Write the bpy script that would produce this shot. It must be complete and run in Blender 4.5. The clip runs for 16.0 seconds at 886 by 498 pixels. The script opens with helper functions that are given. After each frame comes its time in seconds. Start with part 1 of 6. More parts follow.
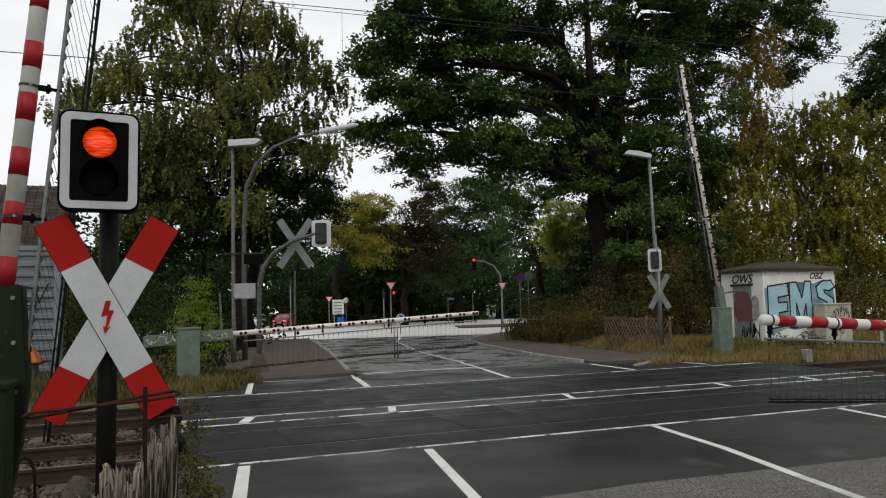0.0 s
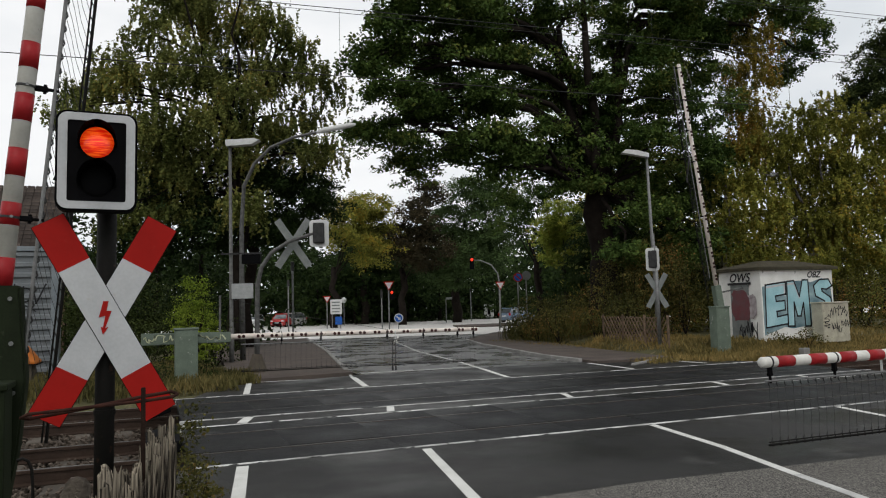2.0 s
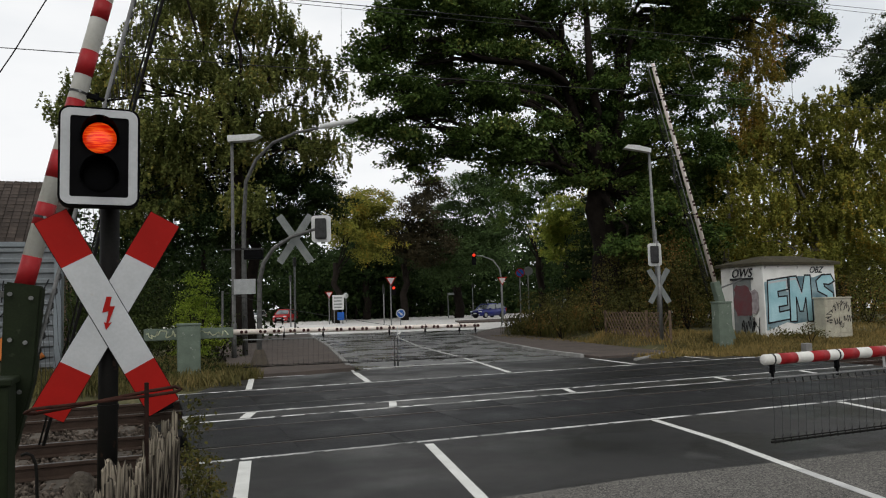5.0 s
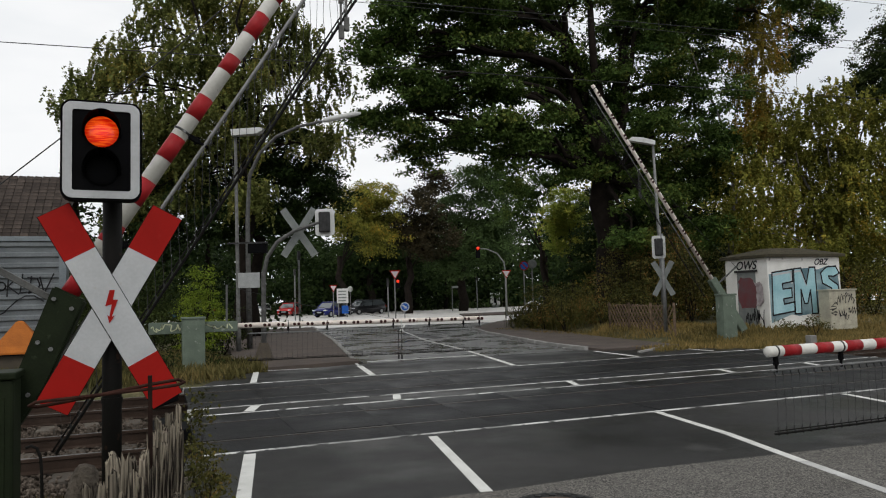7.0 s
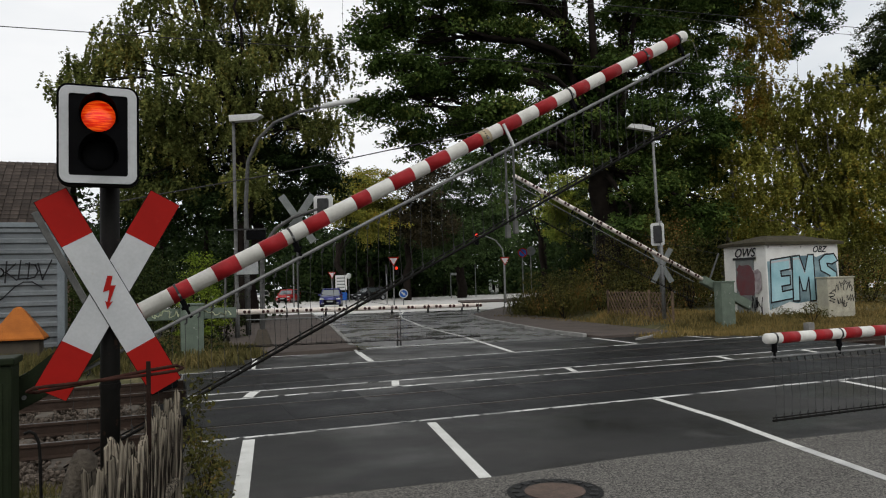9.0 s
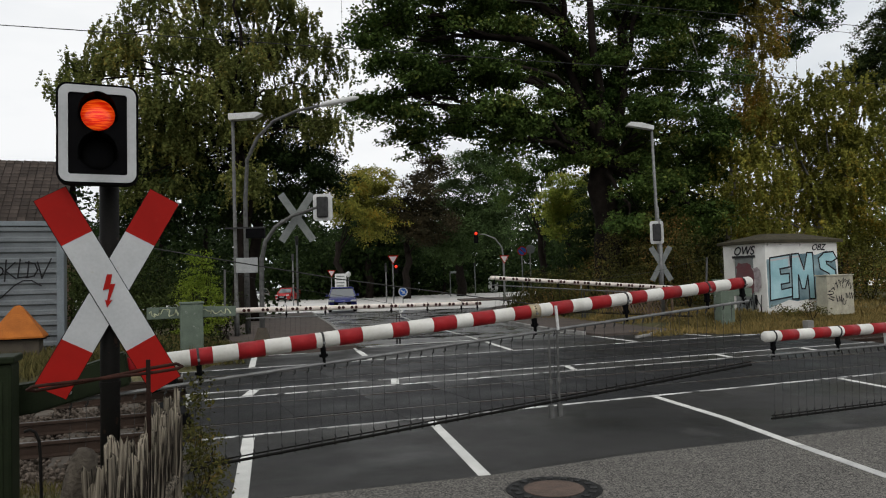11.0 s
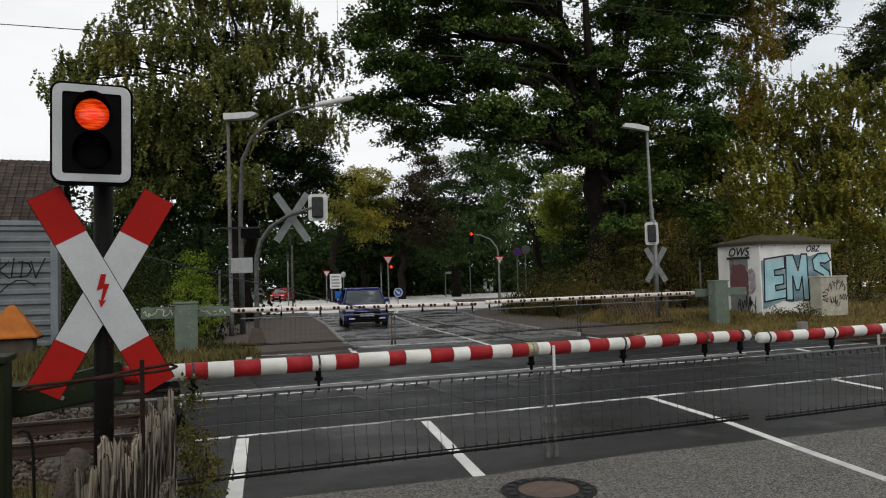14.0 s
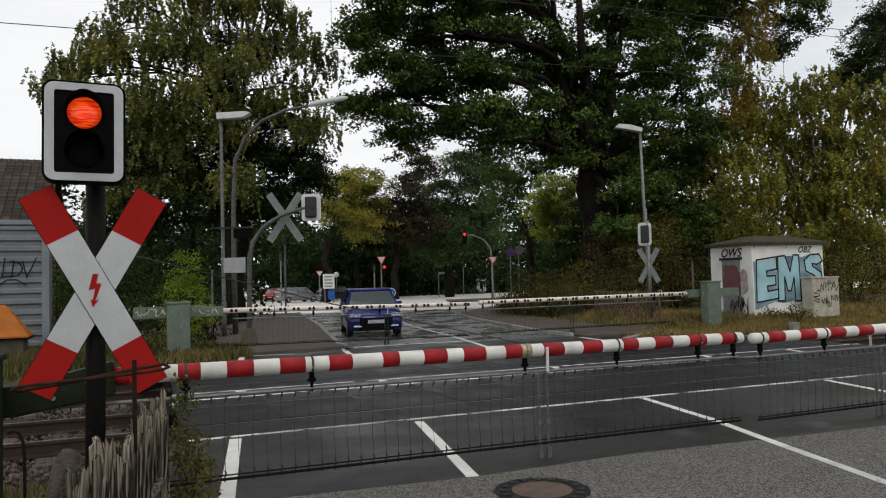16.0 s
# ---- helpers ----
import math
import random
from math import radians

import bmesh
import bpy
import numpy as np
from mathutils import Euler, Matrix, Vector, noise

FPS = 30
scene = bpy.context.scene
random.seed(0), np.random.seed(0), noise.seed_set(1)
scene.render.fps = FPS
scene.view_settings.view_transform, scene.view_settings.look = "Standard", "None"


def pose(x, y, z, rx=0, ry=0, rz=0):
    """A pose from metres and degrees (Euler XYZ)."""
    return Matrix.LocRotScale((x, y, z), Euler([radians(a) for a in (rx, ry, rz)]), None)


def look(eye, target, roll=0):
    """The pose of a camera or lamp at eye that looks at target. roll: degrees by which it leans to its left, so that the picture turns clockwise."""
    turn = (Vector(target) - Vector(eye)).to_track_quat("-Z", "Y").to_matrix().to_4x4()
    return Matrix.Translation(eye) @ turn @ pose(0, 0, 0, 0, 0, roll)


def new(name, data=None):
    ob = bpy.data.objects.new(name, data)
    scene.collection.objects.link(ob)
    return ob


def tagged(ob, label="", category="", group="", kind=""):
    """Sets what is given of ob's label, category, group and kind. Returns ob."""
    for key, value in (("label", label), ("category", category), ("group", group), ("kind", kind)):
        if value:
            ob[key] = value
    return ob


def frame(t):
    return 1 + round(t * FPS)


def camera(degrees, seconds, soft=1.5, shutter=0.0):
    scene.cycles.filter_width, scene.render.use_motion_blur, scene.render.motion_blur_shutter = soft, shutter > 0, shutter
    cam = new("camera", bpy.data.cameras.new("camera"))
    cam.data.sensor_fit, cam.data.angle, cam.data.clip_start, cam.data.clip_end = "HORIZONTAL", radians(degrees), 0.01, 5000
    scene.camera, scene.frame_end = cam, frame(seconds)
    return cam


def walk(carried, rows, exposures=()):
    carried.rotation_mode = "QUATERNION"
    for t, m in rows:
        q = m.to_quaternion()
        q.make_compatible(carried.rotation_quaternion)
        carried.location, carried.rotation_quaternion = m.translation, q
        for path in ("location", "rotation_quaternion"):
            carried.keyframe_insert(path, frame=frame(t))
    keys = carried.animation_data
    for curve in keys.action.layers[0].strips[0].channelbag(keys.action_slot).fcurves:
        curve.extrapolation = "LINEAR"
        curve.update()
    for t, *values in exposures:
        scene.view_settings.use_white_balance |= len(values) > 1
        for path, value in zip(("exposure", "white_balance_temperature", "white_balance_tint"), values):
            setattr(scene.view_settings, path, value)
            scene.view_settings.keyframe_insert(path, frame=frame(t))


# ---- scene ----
# Camera: held in the hand on the pavement before the crossing.
cam = camera(60.66, 16.0, 1.1)
walk(cam, [
    (0.0, look((0.001, -0.003, 1.679), (7.255, 18.569, 3.240), -1.40)),
    (0.5, look((-0.001, -0.000, 1.681), (7.259, 18.575, 3.180), -1.39)),
    (1.0, look((-0.001, 0.005, 1.679), (7.277, 18.574, 3.178), -1.46)),
    (1.5, look((-0.000, -0.001, 1.679), (7.300, 18.557, 3.195), -1.52)),
    (2.0, look((0.000, 0.000, 1.680), (7.308, 18.553, 3.228), -1.55)),
    (2.5, look((-0.005, -0.001, 1.681), (7.322, 18.539, 3.295), -1.56)),
    (3.0, look((-0.003, -0.008, 1.681), (7.320, 18.533, 3.299), -1.48)),
    (3.5, look((-0.006, -0.005, 1.680), (7.323, 18.534, 3.289), -1.39)),
    (4.0, look((-0.005, -0.000, 1.681), (7.302, 18.553, 3.220), -1.46)),
    (6.5, look((0.003, -0.003, 1.674), (7.203, 18.609, 2.992), -1.71)),
    (7.0, look((0.008, -0.006, 1.674), (7.166, 18.626, 2.931), -1.73)),
    (7.5, look((0.010, -0.002, 1.674), (7.165, 18.638, 2.844), -1.70)),
    (8.0, look((0.009, 0.015, 1.671), (7.189, 18.651, 2.744), -1.72)),
    (8.5, look((0.010, 0.010, 1.669), (7.195, 18.648, 2.672), -1.71)),
    (9.0, look((0.011, 0.015, 1.670), (7.202, 18.655, 2.583), -1.64)),
    (11.5, look((0.010, 0.004, 1.669), (7.216, 18.641, 2.532), -1.71)),
    (12.0, look((0.009, 0.013, 1.667), (7.217, 18.649, 2.526), -1.72)),
    (12.5, look((0.010, 0.009, 1.666), (7.216, 18.646, 2.529), -1.69)),
    (13.0, look((0.007, 0.012, 1.670), (7.247, 18.636, 2.531), -1.64)),
    (13.5, look((0.010, 0.011, 1.670), (7.284, 18.621, 2.538), -1.60)),
    (14.0, look((0.012, 0.007, 1.670), (7.331, 18.599, 2.548), -1.57)),
    (14.5, look((0.007, 0.015, 1.668), (7.378, 18.586, 2.560), -1.52)),
    (15.0, look((0.005, 0.017, 1.666), (7.418, 18.569, 2.583), -1.49)),
    (15.5, look((0.006, 0.023, 1.666), (7.466, 18.558, 2.561), -1.54)),
    (16.0, look((0.010, 0.017, 1.670), (7.496, 18.542, 2.549), -1.48)),
], [(0.0, 0.0), (16.0, 0.0)])

# ---- world and light: overcast sky ----
SUN_UP, SUN_TURN = radians(38), radians(200)
world = bpy.data.worlds.new("overcast_sky")
scene.world = world
world.use_nodes = True
wn, wl = world.node_tree.nodes, world.node_tree.links
sky = wn.new("ShaderNodeTexSky")
sky.sky_type, sky.sun_disc, sky.sun_elevation, sky.sun_rotation = "NISHITA", False, SUN_UP, SUN_TURN
sky.dust_density, sky.air_density = 4.0, 1.0
grey = wn.new("ShaderNodeHueSaturation")
grey.inputs["Saturation"].default_value = 0.25
wl.new(sky.outputs[0], grey.inputs["Color"])
co = wn.new("ShaderNodeTexCoord")
mp = wn.new("ShaderNodeMapping")
mp.inputs["Scale"].default_value = (1.0, 1.0, 3.5)
wl.new(co.outputs["Generated"], mp.inputs[0])
cn = wn.new("ShaderNodeTexNoise")
cn.inputs["Scale"].default_value, cn.inputs["Detail"].default_value = 2.2, 5.0
wl.new(mp.outputs[0], cn.inputs[0])
cr = wn.new("ShaderNodeValToRGB")
cr.color_ramp.elements[0].position, cr.color_ramp.elements[0].color = 0.30, (0.74, 0.78, 0.82, 1)
cr.color_ramp.elements[1].position, cr.color_ramp.elements[1].color = 0.58, (0.98, 0.99, 1.0, 1)
wl.new(cn.outputs[0], cr.inputs[0])
bright = wn.new("ShaderNodeVectorMath")
bright.operation = "SCALE"
bright.inputs["Scale"].default_value = 10.4
wl.new(cr.outputs[0], bright.inputs[0])
mixs = wn.new("ShaderNodeMixRGB")
mixs.inputs[0].default_value = 0.88
wl.new(grey.outputs[0], mixs.inputs[1])
wl.new(bright.outputs[0], mixs.inputs[2])
bg = wn["Background"]
bg.inputs[1].default_value = 0.10
wl.new(mixs.outputs[0], bg.inputs[0])

sun = new("sun", bpy.data.lights.new("sun", "SUN"))
sun.data.energy, sun.data.angle, sun.data.color = 0.7, radians(25), (1.0, 0.96, 0.9)
sun.matrix_world = look((0, 0, 60), (60 * math.sin(SUN_TURN) * -0.6, 60 * math.cos(SUN_TURN) * -0.6, 0))


# ---- materials ----
def mat(name, col, rough=0.7, col2=None, scale=6.0, fine=60.0, bump=0.15, metal=0.0, var=0.5, spec=0.16, wear=None, wear_at=0.62, rnd=0.0, grain=0.35, stretch=1.0, wet=None, grit=None):
    """A surface with stains at one scale and grain at another; wear: a third colour in worn spots; rnd: spread from piece to piece;
    wet: roughness in damp patches; grit: colours of dark and pale chippings."""
    m = bpy.data.materials.new(name)
    m.use_nodes = True
    n, l = m.node_tree.nodes, m.node_tree.links
    b = n["Principled BSDF"]
    b.inputs["Roughness"].default_value, b.inputs["Metallic"].default_value = rough, metal
    b.inputs["Specular IOR Level"].default_value = spec
    tc = n.new("ShaderNodeTexCoord")
    big, small = n.new("ShaderNodeTexNoise"), n.new("ShaderNodeTexNoise")
    big.inputs["Scale"].default_value, big.inputs["Detail"].default_value = scale, 6
    small.inputs["Scale"].default_value, small.inputs["Detail"].default_value = fine, 4
    mpg = n.new("ShaderNodeMapping")
    mpg.inputs["Scale"].default_value = (1, 1, stretch)
    l.new(tc.outputs["Object"], mpg.inputs[0])
    l.new(mpg.outputs[0], big.inputs[0])
    l.new(mpg.outputs[0], small.inputs[0])
    c2 = col2 or tuple(c * 0.62 for c in col)
    ramp = n.new("ShaderNodeValToRGB")
    ramp.color_ramp.elements[0].position, ramp.color_ramp.elements[1].position = 0.5 - var / 2, 0.5 + var / 2
    ramp.color_ramp.elements[0].color, ramp.color_ramp.elements[1].color = (*c2, 1), (*col, 1)
    l.new(big.outputs[0], ramp.inputs[0])
    g = n.new("ShaderNodeMixRGB")
    g.blend_type = "OVERLAY"
    g.inputs[0].default_value = grain
    l.new(ramp.outputs[0], g.inputs[1])
    l.new(small.outputs[0], g.inputs[2])
    out = g.outputs[0]
    if grit:
        vo = n.new("ShaderNodeTexVoronoi")
        vo.inputs["Scale"].default_value = 85
        l.new(tc.outputs["Object"], vo.inputs[0])
        gr = n.new("ShaderNodeValToRGB")
        gr.color_ramp.elements[0].position, gr.color_ramp.elements[0].color = 0.25, (*grit[0], 1)
        gr.color_ramp.elements[1].position, gr.color_ramp.elements[1].color = 0.85, (*grit[1], 1)
        l.new(vo.outputs["Color"], gr.inputs[0])
        gm = n.new("ShaderNodeMixRGB")
        gm.inputs[0].default_value = 0.7
        l.new(out, gm.inputs[1])
        l.new(gr.outputs[0], gm.inputs[2])
        out = gm.outputs[0]
    if wet is not None:
        wt = n.new("ShaderNodeTexNoise")
        wt.inputs["Scale"].default_value, wt.inputs["Detail"].default_value = 0.7, 4
        l.new(tc.outputs["Object"], wt.inputs[0])
        wq = n.new("ShaderNodeMapRange")
        wq.inputs["From Min"].default_value, wq.inputs["From Max"].default_value = 0.38, 0.62
        wq.inputs["To Min"].default_value, wq.inputs["To Max"].default_value = wet, rough
        l.new(wt.outputs[0], wq.inputs[0])
        l.new(wq.outputs[0], b.inputs["Roughness"])
    if wear:
        wn_ = n.new("ShaderNodeTexNoise")
        wn_.inputs["Scale"].default_value, wn_.inputs["Detail"].default_value = scale * 2.3, 8
        l.new(tc.outputs["Object"], wn_.inputs[0])
        wr = n.new("ShaderNodeValToRGB")
        wr.color_ramp.elements[0].position, wr.color_ramp.elements[1].position = wear_at, wear_at + 0.06
        l.new(wn_.outputs[0], wr.inputs[0])
        wm = n.new("ShaderNodeMixRGB")
        wm.inputs[2].default_value = (*wear, 1)
        l.new(wr.outputs[0], wm.inputs[0])
        l.new(out, wm.inputs[1])
        out = wm.outputs[0]
    if rnd:
        oi = n.new("ShaderNodeObjectInfo")
        hs = n.new("ShaderNodeHueSaturation")
        mr = n.new("ShaderNodeMapRange")
        mr.inputs["To Min"].default_value, mr.inputs["To Max"].default_value = 1 - rnd, 1 + rnd
        l.new(oi.outputs["Random"], mr.inputs[0])
        l.new(mr.outputs[0], hs.inputs["Value"])
        l.new(out, hs.inputs["Color"])
        out = hs.outputs[0]
    l.new(out, b.inputs["Base Color"])
    if bump:
        bp = n.new("ShaderNodeBump")
        bp.inputs["Strength"].default_value, bp.inputs["Distance"].default_value = bump, 0.02
        l.new(small.outputs[0], bp.inputs["Height"])
        l.new(bp.outputs[0], b.inputs["Normal"])
    return m


def leaf_mat(name, dark, light, third=None):
    m = bpy.data.materials.new(name)
    m.use_nodes = True
    n, l = m.node_tree.nodes, m.node_tree.links
    b = n["Principled BSDF"]
    b.inputs["Roughness"].default_value = 0.7
    b.inputs["Specular IOR Level"].default_value = 0.05
    geo = n.new("ShaderNodeNewGeometry")
    tc = n.new("ShaderNodeTexCoord")
    no = n.new("ShaderNodeTexNoise")
    no.inputs["Scale"].default_value, no.inputs["Detail"].default_value = 0.45, 3
    l.new(tc.outputs["Object"], no.inputs[0])
    add = n.new("ShaderNodeMath")
    add.operation = "MULTIPLY_ADD"
    add.inputs[1].default_value = 0.55
    l.new(geo.outputs["Random Per Island"], add.inputs[0])
    mul = n.new("ShaderNodeMath")
    mul.operation = "MULTIPLY_ADD"
    mul.inputs[1].default_value, mul.inputs[2].default_value = 1.5, -0.5
    l.new(no.outputs[0], mul.inputs[0])
    l.new(mul.outputs[0], add.inputs[2])
    ramp = n.new("ShaderNodeValToRGB")
    e = ramp.color_ramp.elements
    e[0].position, e[0].color = 0.2, (*dark, 1)
    e[1].position, e[1].color = 0.75, (*light, 1)
    if third:
        x = e.new(0.97)
        x.color = (*third, 1)
    l.new(add.outputs[0], ramp.inputs[0])
    l.new(ramp.outputs[0], b.inputs["Base Color"])
    tr = n.new("ShaderNodeBsdfTranslucent")
    l.new(ramp.outputs[0], tr.inputs[0])
    mx = n.new("ShaderNodeMixShader")
    mx.inputs[0].default_value = 0.16
    l.new(b.outputs[0], mx.inputs[1])
    l.new(tr.outputs[0], mx.inputs[2])
    l.new(mx.outputs[0], n["Material Output"].inputs[0])
    return m


def glow(name, col, strength):
    """A lit signal lens: a bright core with the ripple of its prismatic glass."""
    m = bpy.data.materials.new(name)
    m.use_nodes = True
    n, l = m.node_tree.nodes, m.node_tree.links
    b = n["Principled BSDF"]
    b.inputs["Base Color"].default_value = (0.25, 0.01, 0.005, 1)
    b.inputs["Roughness"].default_value = 0.25
    tc = n.new("ShaderNodeTexCoord")
    mp_ = n.new("ShaderNodeMapping")
    mp_.inputs["Scale"].default_value = (9, 9, 75)
    l.new(tc.outputs["Object"], mp_.inputs[0])
    no = n.new("ShaderNodeTexNoise")
    no.inputs["Scale"].default_value, no.inputs["Detail"].default_value = 1.5, 3
    l.new(mp_.outputs[0], no.inputs[0])
    ramp = n.new("ShaderNodeValToRGB")
    e = ramp.color_ramp.elements
    e[0].position, e[0].color = 0.42, (col[0] * 0.6, col[1] * 0.12, col[2] * 0.2, 1)
    e[1].position, e[1].color = 0.66, (col[0], col[1] * 1.7, col[2] * 1.5, 1)
    l.new(no.outputs[0], ramp.inputs[0])
    l.new(ramp.outputs[0], b.inputs["Emission Color"])
    away = n.new("ShaderNodeVectorMath")
    away.operation = "LENGTH"
    l.new(tc.outputs["Object"], away.inputs[0])
    core = n.new("ShaderNodeMapRange")
    core.inputs["From Min"].default_value, core.inputs["From Max"].default_value = 0.03, 0.092
    core.inputs["To Min"].default_value, core.inputs["To Max"].default_value = strength * 1.15, strength * 0.45
    l.new(away.outputs["Value"], core.inputs[0])
    l.new(core.outputs[0], b.inputs["Emission Strength"])
    return m


def glass(name, col=(0.01, 0.012, 0.014), rough=0.08):
    m = bpy.data.materials.new(name)
    m.use_nodes = True
    b = m.node_tree.nodes["Principled BSDF"]
    b.inputs["Base Color"].default_value = (*col, 1)
    b.inputs["Roughness"].default_value = rough
    b.inputs["Specular IOR Level"].default_value = 1.0
    b.inputs["IOR"].default_value = 1.7
    return m


